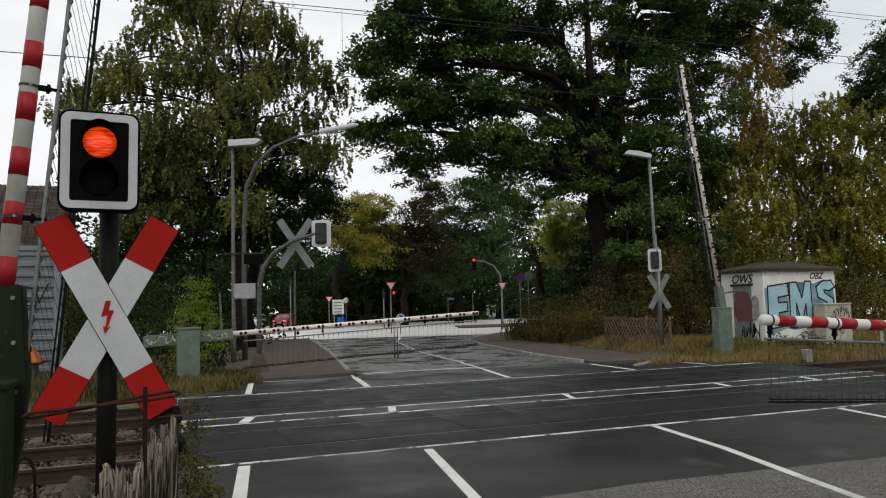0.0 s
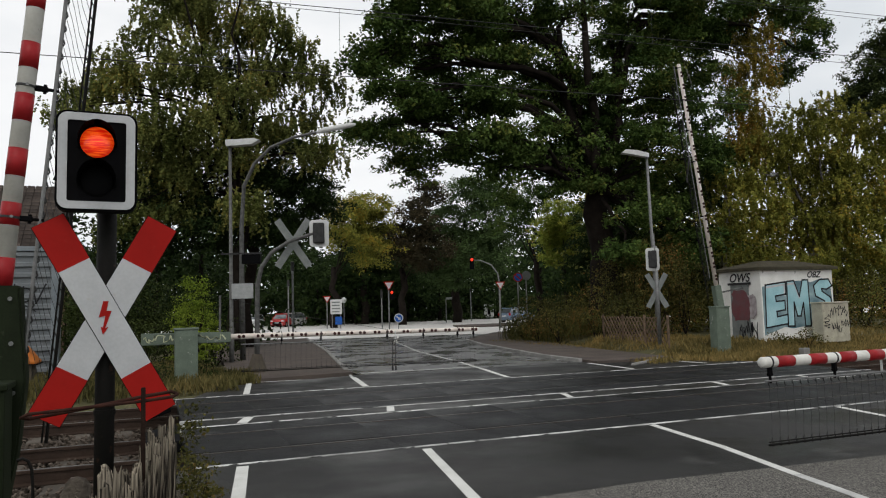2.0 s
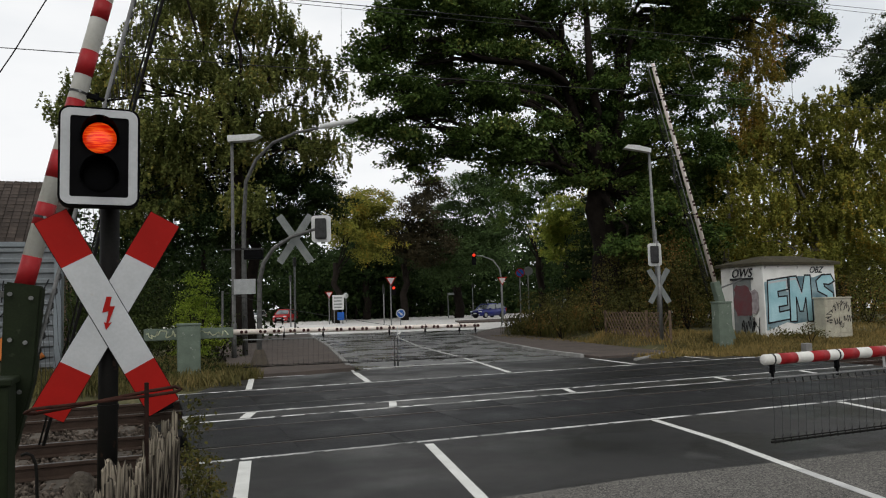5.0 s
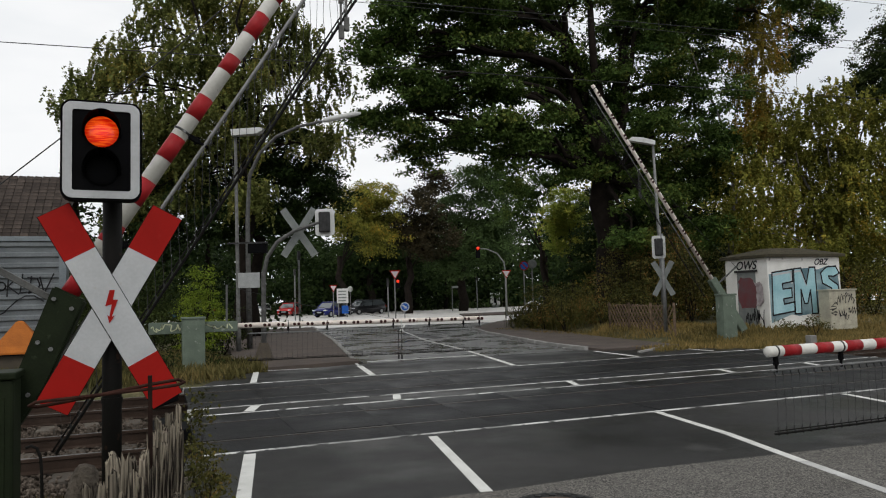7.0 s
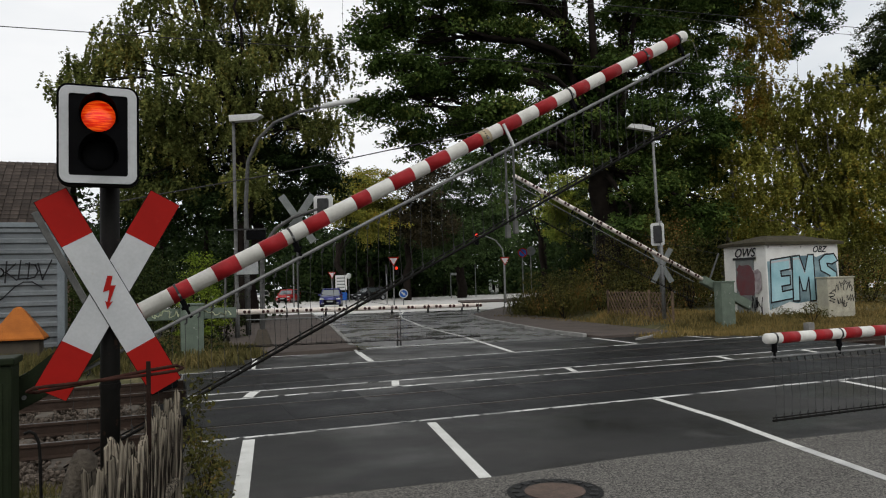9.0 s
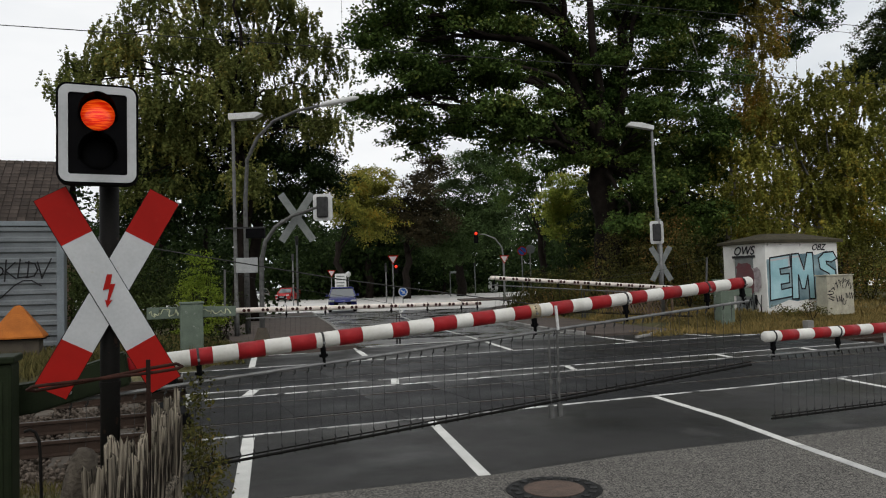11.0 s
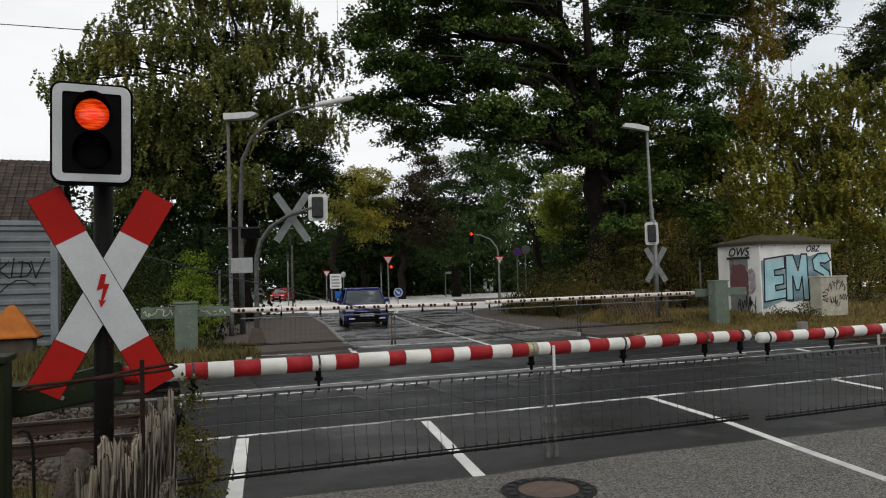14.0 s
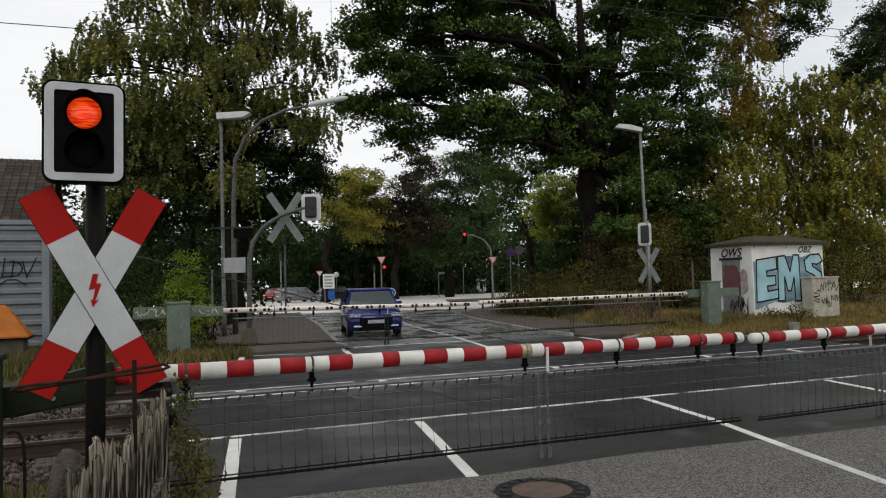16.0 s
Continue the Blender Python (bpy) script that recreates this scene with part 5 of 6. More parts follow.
    return bm


for i in range(44):
    u = i / 43
    x, y = 0.175 - 0.4 * u + rng.uniform(-0.03, 0.03), 5.4 - 1.7 * u
    h = 1.1 - 0.12 * u + rng.uniform(-0.14, 0.05)
    part("picket", picket(h, rng.uniform(0.05, 0.085), rng.uniform(0.03, 0.05), 100 + i), M["oldwood"], fence, at=pose(x + rng.uniform(-0.015, 0.015), y, -0.1, rng.uniform(-3, 3), rng.uniform(-4, 4), rng.uniform(-30, 30)))
part("cross_rail", tube([(0.21, 5.4, 0.5), (-0.19, 3.7, 0.45)], 0.035, 7), M["oldwood"], fence)
bm = bmesh.new()
bmesh.ops.create_icosphere(bm, subdivisions=3, radius=1.0)
for v in bm.verts:
    n_ = 1 + 0.3 * noise.noise(v.co * 1.7) + 0.05 * noise.noise(v.co * 6)
    zz = math.copysign(abs(v.co.z) ** 0.55, v.co.z)
    wide_ = (1 - zz * zz) ** 0.25 if abs(zz) < 1 else 0.0
    side_ = Vector((v.co.x, v.co.y, 0)).normalized() if v.co.xy.length > 1e-4 else Vector((0, 0, 0))
    v.co = Vector((side_.x * wide_ * 0.082 * n_, side_.y * wide_ * 0.075 * n_, zz * 0.5 * (1 + 0.04 * n_)))
solo("boulder_post", bm, M["rock"], "weathered stone marker post among the pickets", "stone", at=pose(-0.34, 3.95, 0.44, 4, 6, 0))

# ---- manhole ----
mh = thing("manhole_cover", pose(2.97, 5.38, 0), "round brown cast iron manhole cover in the asphalt", "manhole cover")
part("ring", tube([(0, 0, -0.05), (0, 0, 0.006)], 0.38, 40), M["tar"], mh)
part("lid", tube([(0, 0, -0.04), (0, 0, 0.011)], [0.24, 0.24], 36), M["manhole"], mh, "rusty brown lid")
for k in range(16):
    a = 2 * math.pi * k / 16
    part("rib", box((-0.03, -0.025, 0), (0.03, 0.025, 0.012), 0.003), M["steel_dark"], mh, at=pose(0.31 * math.cos(a), 0.31 * math.sin(a), 0.004, 0, 0, math.degrees(a)))

# ---- street lamps and far signals ----
lamp = thing("street_lamp", pose(2.66, 26.1, 0), "grey street lamp with a flat white head", "street lamp")
part("pole", tube([(0, 0, -0.1), (0, 0, 1.2), (0, 0, 1.21), (-0.05, -0.3, 7.35)], [0.085, 0.085, 0.065, 0.05], 12), M["galv_dull"], lamp, smooth=True)
part("lamp_head", prism([(-0.12, -0.05), (0.85, -0.02), (1.0, -0.08), (0.75, -0.22), (-0.1, -0.26)], 0.3, "y"), M["lampwhite"], lamp, "white lamp head", pose(-0.05, -0.3, 7.5, 0, 0, FACE))
lamp2 = thing("street_lamp", pose(3.15, 27.2, 0), "curved whip shaped grey street lamp", "street lamp")
part("pole", tube([(0, 0, -0.1), (-0.03, -0.1, 2.4), (-0.04, -0.2, 4.7), (0.03, -0.36, 6.1), (0.36, -0.56, 6.86), (0.9, -0.82, 7.42), (1.65, -1.13, 7.75), (2.5, -1.45, 7.92)], [0.1, 0.09, 0.075, 0.065, 0.06, 0.055, 0.05, 0.045], 12), M["galv_dull"], lamp2, smooth=True)
part("lamp_head", tube([(2.4, -1.42, 7.9), (2.6, -1.5, 7.96), (3.5, -1.9, 8.12), (3.65, -1.96, 8.14)], [0.05, 0.1, 0.09, 0.03], 10), M["lampwhite"], lamp2, "slim white lamp head", smooth=True)
board = thing("notice_board", pose(2.98, 25.85, 0), "dull grey notice board on the lamp pole", "sign")
part("panel", box((-0.36, -0.015, 2.16), (0.36, 0.015, 2.66), 0.006), M["sheet_grey"], board, at=pose(0, -0.1, 0, 0, 0, FACE))
part("stay", box((-0.7, -0.02, 3.63), (0.65, 0.02, 3.68)), M["steel_dark"], board, at=pose(0, -0.1, 0, 0, 0, FACE))
part("switch_box", box((0.0, -0.1, 3.3), (0.62, 0.1, 3.62), 0.01), M["black"], board, at=pose(0, -0.1, 0, 0, 0, FACE))

mast = thing("signal_mast", pose(2.84, 21.3, 0.06), "curved grey mast with a saltire and light signal seen from behind", "railway signal")
part("mast_tube", tube([(0, 0, -0.2), (0, -0.08, 1.2), (0, -0.18, 2.36), (0.1, -0.26, 2.85), (0.35, -0.39, 3.24), (0.78, -0.59, 3.53), (1.29, -0.8, 3.7), (1.6, -0.93, 3.78)], [0.075, 0.068, 0.062, 0.056, 0.052, 0.048, 0.044, 0.04], 12), M["galv_dull"], mast, smooth=True)
foot_ = bmesh.new()
tube([(0, 0, -0.1), (0, 0, 0.08), (0, 0, 0.5)], [0.3, 0.26, 0.12], 8, foot_)
part("foot", foot_, M["brownbox"], mast)
part("signal_back", prism(rounded(0.52, 0.73, 0.09), 0.06), M["lampwhite"], mast, "white rimmed back of the signal", pose(1.57, -0.9, 3.74, 0, 0, FACE))
part("signal_box", box((-0.15, -0.16, -0.28), (0.15, 0.0, 0.28), 0.03), M["steel_dark"], mast, at=pose(1.57, -0.9, 3.74, 0, 0, FACE))
saltire(mast, pose(0.93, -0.5, 3.5, 0, 0, FACE), 0.78, 0.2, 0.4, 56, True)

mast2 = thing("signal_mast", pose(15.45, 20.35, 0.3), "signal and saltire on a post seen from behind", "railway signal")
part("mast_tube", tube([(0, 0, -0.2), (-0.02, 0, 3.2)], 0.06, 12), M["galv"], mast2, smooth=True)
part("signal_back", prism(rounded(0.42, 0.74, 0.08), 0.06), M["lampwhite"], mast2, "white rimmed back of the signal", pose(-0.1, 0.05, 2.77, 0, 0, FACE - 25))
part("signal_box", box((-0.13, -0.14, -0.28), (0.13, 0.0, 0.28), 0.03), M["steel_dark"], mast2, at=pose(-0.08, 0.05, 2.77, 0, 0, FACE - 25))
saltire(mast2, pose(-0.02, 0.0, 1.75, 0, 0, FACE - 25), 0.62, 0.17, 0.4, 61, True)
lamp3 = thing("street_lamp", pose(16.6, 21.9, 0.25), "slender grey street lamp with a white head", "street lamp")
part("pole", tube([(0, 0, -0.1), (-0.1, -0.02, 3.8), (-0.12, -0.02, 3.82), (-0.2, -0.05, 6.55)], [0.08, 0.07, 0.055, 0.045], 12), M["galv"], lamp3, smooth=True)
part("lamp_head", prism([(0.05, -0.1), (0.06, 0.04), (-0.35, 0.16), (-0.75, 0.2), (-0.9, 0.08), (-0.6, 0.03)], 0.26, "y"), M["lampwhite"], lamp3, "white lamp head", pose(-0.2, -0.05, 6.6, 0, 0, FACE))


def yield_sign(x, y, top, size, label, light=0.0, name="give_way_sign"):
    s = thing(name, pose(x, y, 0), label, "traffic sign")
    part("pole", tube([(0, 0, -0.1), (0, 0, top)], 0.05, 8), M["galv"], s)
    tri = [(-size / 2, size * 0.43), (size / 2, size * 0.43), (0, -size * 0.43)]
    p = part("panel", prism(tri, 0.02), M["red"], s, "red bordered triangle", pose(0, -0.07, top, 0, 0, FACE))
    part("white_field", prism([(a * 0.72, b * 0.72 + 0.015) for a, b in tri], 0.004), M["white"], p, at=pose(0, -0.013, 0))
    if light:
        h = part("light_housing", box((-0.14, -0.12, light - 0.5), (0.14, 0.1, light + 0.17), 0.03), M["black"], s, "black traffic light", pose(0.22, -0.05, 0, 0, 0, FACE))
        bm = bmesh.new()
        bmesh.ops.create_uvsphere(bm, u_segments=14, v_segments=8, radius=0.11)
        part("lit_lens", bm, M["lit_far"], h, "lit red lens", pose(0, -0.12, light))
    return s


yield_sign(15.9, 51.0, 3.3, 0.75, "give way sign and lit red traffic light on a pole", 2.85)
yield_sign(26.2, 54.4, 3.3, 0.75, "give way sign on a signal mast")
yield_sign(16.0, 71.0, 2.75, 0.75, "give way sign beyond the junction")
ta = thing("traffic_light", pose(26.25, 54.6, 0), "curved traffic light mast with a lit red lamp", "traffic light")
part("mast_tube", tube([(0, 0, -0.1), (0, 0, 3.5), (-0.1, 0.03, 4.3), (-0.6, 0.15, 5.0), (-1.4, 0.35, 5.35), (-2.1, 0.5, 5.4)], [0.08, 0.07, 0.06, 0.05, 0.045, 0.04], 8), M["galv"], ta, smooth=True)
h_ = part("light_housing", box((-0.17, -0.12, -0.75), (0.17, 0.1, 0.2), 0.04), M["black"], ta, "black light housing", pose(-2.15, 0.4, 5.4, 0, 0, FACE))
bm = bmesh.new()
bmesh.ops.create_uvsphere(bm, u_segments=14, v_segments=8, radius=0.13)
part("lit_lens", bm, M["lit_far"], h_, "lit red lens", pose(0, -0.14, 0.02))


def disc_sign(x, y, top, r, label, rim, field):
    s = thing("round_sign", pose(x, y, 0), label, "traffic sign")
    part("pole", tube([(0, 0, -0.1), (0, 0, top)], 0.035, 8), M["galv"], s)
    p = part("panel", tube([(0, -0.01, 0), (0, 0.01, 0)], r, 20), M[rim], s, at=pose(0, -0.05, top, 0, 0, FACE))
    part("field", tube([(0, -0.016, 0), (0, -0.0105, 0)], r * 0.8, 20), M[field], p)
    return p


p_ = disc_sign(16.45, 50.6, 1.05, 0.32, "round blue arrow sign on a post", "white", "blue")
part("arrow", prism([(-0.2, 0.05), (0.02, 0.05), (0.02, 0.12), (0.2, 0), (0.02, -0.12), (0.02, -0.05), (-0.2, -0.05)], 0.004), M["white"], p_, at=pose(0, -0.02, 0, 0, 40, 0))
p_ = disc_sign(18.6, 36.4, 3.2, 0.25, "round red and blue no stopping sign on a thin pole", "red", "blue")
part("slash", box((-0.25, -0.02, -0.03), (0.25, -0.017, 0.03)), M["red"], p_, at=pose(0, 0, 0, 0, 45, 0))
disc_sign(19.2, 36.6, 3.3, 0.25, "back of a round grey sign on a thin pole", "sign_back", "sign_back")
info = thing("direction_sign", pose(17.0, 71.5, 0), "tall white direction sign with grey text lines over a blue panel", "sign")
part("panel", box((-0.55, -0.03, 1.35), (0.55, 0.03, 2.75), 0.02), M["lampwhite"], info, at=pose(0, 0, 0, 0, 0, FACE))
for k in range(4):
    part("text_bar", box((-0.4, -0.036, 1.52 + 0.3 * k), (0.32 + 0.06 * (k % 2), -0.032, 1.64 + 0.3 * k)), M["sign_back"], info, at=pose(0, 0, 0, 0, 0, FACE))
part("blue_panel", box((-0.1, -0.03, 0.35), (0.55, 0.03, 1.1), 0.02), M["blue"], info, at=pose(0, 0, 0, 0, 0, FACE))
for x in (-0.4, 0.4):
    part("pole", tube([(x, 0.08, -0.1), (x, 0.08, 2.7)], 0.05, 8), M["galv"], info, at=pose(0, 0, 0, 0, 0, FACE))
ws = thing("white_board", pose(43.5, 94.0, 0.0), "white notice board with a dark figure shape beyond the junction", "sign")
part("panel", box((-0.65, -0.05, 0.3), (0.65, 0.05, 2.0), 0.03), M["lampwhite"], ws, at=pose(0, 0, 0, 0, 0, FACE))
part("dark_bar", box((-0.2, -0.06, 0.6), (0.2, -0.052, 1.7)), M["black"], ws, at=pose(0, 0, 0, 0, 0, FACE))
part("foot", box((-0.5, -0.2, -0.1), (0.5, 0.2, 0.3)), M["sign_back"], ws, at=pose(0, 0, 0, 0, 0, FACE))
for x, y, h in ((8.1, 45, 4.6), (11.5, 66, 4.4), (23.5, 78, 3.8), (36.5, 84, 4.0), (19.9, 66, 3.2)):
    s_ = thing("sign_pole", pose(x, y, 0), "thin grey pole with a small dark signal head", "pole")
    part("pole", tube([(0, 0, -0.1), (0, 0, h)], 0.06, 8), M["galv"], s_)
    part("signal_head", box((-0.09, -0.1, h - 0.5), (0.09, 0.1, h + 0.05), 0.03), M["steel_dark"], s_)

gp = thing("name_sign", pose(31.7, 80, 0), "thin grey pole with a small side board beyond the junction", "sign")
part("pole", tube([(0, 0, -0.1), (0, 0, 2.85)], 0.06, 8), M["galv"], gp)
part("board", box((0.06, -0.02, 2.6), (1.1, 0.02, 2.85), 0.01), M["sheet_grey"], gp, at=pose(0, 0, 0, 0, 0, FACE))
gl = thing("park_lantern", pose(20.0, 80.5, 0), "small lantern with a white globe on a thin pole", "street lamp")
part("pole", tube([(0, 0, -0.1), (0, 0, 2.6)], 0.05, 8), M["galv"], gl)
part("globe", tube([(0, 0, 2.5), (0, 0, 2.7), (0, 0, 2.95), (0, 0, 3.1)], [0.12, 0.28, 0.26, 0.1], 10), M["lampwhite"], gl, "white globe", smooth=True)

# ---- hut, cabinet, lattice fence on the verge ----
HX, HY, HW, HD, HH = 19.25, 19.82, 3.25, 2.0, 2.42
hut = thing("service_hut", pose(HX, HY, 0.24), "small white rendered hut covered in graffiti with a flat mossy roof", "hut")
part("wall", box((0, 0, -0.3), (HW, HD, HH), 0.02), M["render_wall"], hut)
roof = bmesh.new()
r_ = [roof.verts.new(c) for c in ((-0.14, -0.14, HH), (HW + 0.14, -0.14, HH), (HW + 0.14, HD + 0.14, HH), (-0.14, HD + 0.14, HH))]
t_ = [roof.verts.new((v.co.x, v.co.y, HH + 0.1)) for v in r_]
u_ = [roof.verts.new(c) for c in ((0.9, 0.8, HH + 0.36), (HW - 0.9, 0.8, HH + 0.36), (HW - 0.9, HD - 0.8, HH + 0.36), (0.9, HD - 0.8, HH + 0.36))]
roof.faces.new(r_[::-1])
roof.faces.new(u_)
for a, b in ((r_, t_), (t_, u_)):
    for k in range(4):
        roof.faces.new((a[k], a[(k + 1) % 4], b[(k + 1) % 4], b[k]))
part("roof", roof, M["roof_felt"], hut, "mossy grey brown roof slab")
d_ = part("door", box((-0.035, 0.55, 0.02), (-0.004, 1.4, 1.95), 0.006), M["sign_back"], hut, "grey metal door with red spray")
part("lintel", box((-0.06, 0.45, 1.95), (-0.004, 1.5, 2.03), 0.006), M["steel_dark"], hut)
rs = np.random.RandomState(6)
for cx, cz, wx, wz, m_ in ((0.95, 1.25, 0.42, 0.52, "spray_red"), (0.42, 1.2, 0.22, 0.42, "spray_grey"), (0.66, 1.0, 0.16, 0.3, "spray_red")):
    edge_ = [(wx * math.copysign(abs(math.cos(a)) ** 0.5, math.cos(a)) * rs.uniform(0.8, 1.1), wz * math.copysign(abs(math.sin(a)) ** 0.5, math.sin(a)) * rs.uniform(0.8, 1.1)) for a in [2 * math.pi * k / 22 for k in range(22)]]
    part("spray_patch", prism(edge_, 0.004), M[m_], hut, "faded sprayed patch", pose(-0.039 - 0.002 * cx, cx, cz, 0, 0, -90))
letters("sprayed_letters", "OWS", 0.42, M["spray_black"], hut, pose(-0.045, 0.95, 2.18, 90, 0, -90), label="black sprayed letters", shear=0.3, bold=0.006)
part("sprayed_tag", scrawl(np.random.RandomState(8), 0.9, 0.6, 26, 0.017, bmesh.new()), M["spray_black"], hut, "black sprayed tag", pose(-0.045, 0.62, 0.38, 0, 0, 90))
field = prism([(0.06, 0.22), (0.04, 1.86), (0.95, 1.93), (1.0, 2.02), (2.05, 2.05), (2.2, 1.98), (2.75, 2.12), (3.12, 1.9), (3.2, 1.2), (2.6, 0.55), (1.3, 0.42), (0.95, 0.48)], 0.004)
part("letter_field", field, M["spray_shade"], hut, "dark outline of sprayed letters", pose(0, -0.003, 0))
for ch, x, w_ in (("E", 0.62, 1.32), ("M", 1.62, 1.22), ("S", 2.72, 1.12)):
    ol = {"E": [(-0.46, -0.62), (-0.42, 0.66), (0.42, 0.75), (0.42, 0.38), (-0.02, 0.32), (0.0, 0.16), (0.36, 0.18), (0.36, -0.1), (0.0, -0.14), (0.02, -0.3), (0.46, -0.24), (0.46, -0.52)],
          "M": [(-0.5, -0.6), (-0.46, 0.76), (-0.16, 0.78), (0.04, 0.3), (0.2, 0.8), (0.44, 0.8), (0.48, -0.62), (0.24, -0.62), (0.2, 0.1), (0.06, -0.3), (-0.08, -0.3), (-0.2, 0.12), (-0.22, -0.6)],
          "S": [(-0.36, -0.3), (-0.36, -0.05), (0.08, 0.0), (0.08, 0.14), (-0.3, 0.3), (-0.36, 0.62), (-0.1, 0.8), (0.3, 0.82), (0.45, 0.6), (0.2, 0.5), (-0.02, 0.52), (0.0, 0.44), (0.36, 0.24), (0.42, -0.1), (0.2, -0.36)]}[ch]
    part("letter_outline", strokes([[(a * 1.06, b * 1.12) for a, b in ol + ol[:1]]], 0.026), M["spray_black"], hut, "dark outline of a letter", pose(x, -0.0125, 1.17))
    part("sprayed_letter", prism([(a * 1.06, b * 1.12) for a, b in ol], 0.004), M["spray_blue"], hut, "light blue sprayed letter " + ch, pose(x, -0.008, 1.17))
    part("highlight", strokes([[(a * 0.95, b * 1.0) for a, b in ol[1:4]]], 0.035), M["white"], hut, "white sprayed highlight", pose(x, -0.0115, 1.17))
letters("sprayed_letters", "OBZ", 0.3, M["spray_black"], hut, pose(2.35, -0.008, 2.24, 90, 0, 0), label="black sprayed letters", shear=0.4, bold=0.006)

cab = thing("switch_cabinet", pose(21.05, 19.02, 0.28), "beige utility cabinet with black sprayed tags", "cabinet")
part("body", box((0, 0, -0.1), (1.2, 0.45, 1.2), 0.015), M["cabinet"], cab)
part("top", box((-0.03, -0.03, 1.2), (1.23, 0.48, 1.25), 0.012), M["cabinet"], cab)
for x0, x1 in ((0.03, 0.58), (0.62, 1.17)):
    part("door", box((x0, -0.012, 0.05), (x1, -0.001, 1.15), 0.004), M["cabinet"], cab)
for k in range(5):
    part("sprayed_tag", scrawl(np.random.RandomState(20 + k), 0.45, 0.34, 14, 0.012, bmesh.new()), M["spray_black"], cab, "thin black sprayed tag", pose((0.15, 0.5, 0.9, 0.6, 1.0)[k], -0.016, (0.6, 0.9, 0.95, 0.4, 0.5)[k], 0, (90, 0, 20, 0, 10)[k], 0))
solo("concrete_stub", box((-0.12, -0.1, -0.1), (0.12, 0.1, 0.28), 0.02), M["kerb"], "small pale concrete marker in the grass", "marker", at=pose(17.9, 16.9, -0.05))

lat = thing("lattice_fence", pose(15.45, 19.85, 0.26), "low brown wooden lattice fence", "fence")
L_ = 5.0
slat = None
turn_ = math.degrees(math.atan2(4.86, 0.83))
for k in range(int((L_ + 0.9) / 0.25)):
    for s, yy in ((1, 0.0), (-1, 0.02)):
        x = k * 0.25 - 0.45
        x0, x1 = max(0, x), min(L_, x + 0.9)
        if x1 - x0 < 0.25 or x < 0 or x + 0.9 > L_ + 0.3:
            continue
        m = pose(0, 0, 0, 0, 0, turn_) @ pose(x + 0.45, yy, 0.47, 0, s * 45, 0)
        if slat is None:
            slat = part("slat", box((-0.64, -0.01, -0.024), (0.64, 0.01, 0.024), 0.004), M["brownwood"], lat, at=m)
        else:
            again(slat, m)
for x in (0.0, 1.6, 3.3, 5.0):
    part("post", tube([(x, 0.04, -0.3), (x, 0.04, 1.0)], 0.045, 8), M["brownwood"], lat, at=pose(0, 0, 0, 0, 0, turn_))

# ---- beyond the tracks on the far side: corrugated shed, house, grit bin ----
shed = thing("corrugated_shed", pose(-2.3, 22.4, 0), "pale corrugated steel container shed with black graffiti", "shed")
bm = bmesh.new()
prof = []
n = 12
for k in range(n):
    z = 0.15 + 3.3 * k / n
    prof += [(0.0, z), (0.0, z + 0.11), (0.06, z + 0.15), (0.06, z + 0.24)]
for sx0, sx1 in ((-7.0, 0.0),):
    lo = [bm.verts.new((sx0, -d, z)) for d, z in prof]
    hi = [bm.verts.new((sx1, -d, z)) for d, z in prof]
    for k in range(len(prof) - 1):
        bm.faces.new((lo[k], hi[k], hi[k + 1], lo[k + 1]))
part("front_sheet", bm, M["corrugated"], shed, "corrugated sheet wall")
part("body", box((-7.0, 0.02, -0.1), (0.0, 2.4, 3.45)), M["corrugated"], shed)
part("corner_post", box((-0.02, -0.07, -0.1), (0.16, 0.12, 3.55), 0.01), M["frame_blue"], shed)
part("roof_edge", box((-7.0, -0.07, 3.45), (0.16, 2.4, 3.58), 0.01), M["frame_blue"], shed)

WORD = {"O": [loop(0.0, 0.0, 0.1, 0.13)], "o": [loop(0.0, -0.02, 0.11, 0.11)], "K": [[(-0.08, 0.26), (-0.12, -0.28)], [(0.12, 0.2), (-0.1, -0.02), (0.14, -0.22)]], "L": [[(0.0, 0.28), (-0.06, -0.2), (0.14, -0.18)]],
        "D": [[(-0.06, 0.22), (-0.1, -0.2)], [(-0.14, 0.2), (0.08, 0.16), (0.14, 0.0), (0.06, -0.16), (-0.12, -0.2)]], "V": [[(-0.12, 0.2), (-0.02, -0.22), (0.2, 0.28)]]}
for ch, x in (("O", -1.62), ("o", -1.36), ("K", -1.1), ("L", -0.86), ("D", -0.6), ("V", -0.34)):
    part("sprayed_letter", strokes(WORD[ch], 0.018), M["spray_black"], shed, "black sprayed letter " + ch.upper(), pose(x, -0.066, 2.3))
part("sprayed_tag", strokes([[(-0.5, 0.0)] + loop(-0.35, -0.25, 0.24, 0.2, 14, 2.2, 5.8) + [(0.1, -0.1), (0.3, 0.02), (0.5, 0.02), (0.72, -0.12)]], 0.016), M["spray_black"], shed, "black sprayed swoosh", pose(-1.1, -0.066, 2.0))

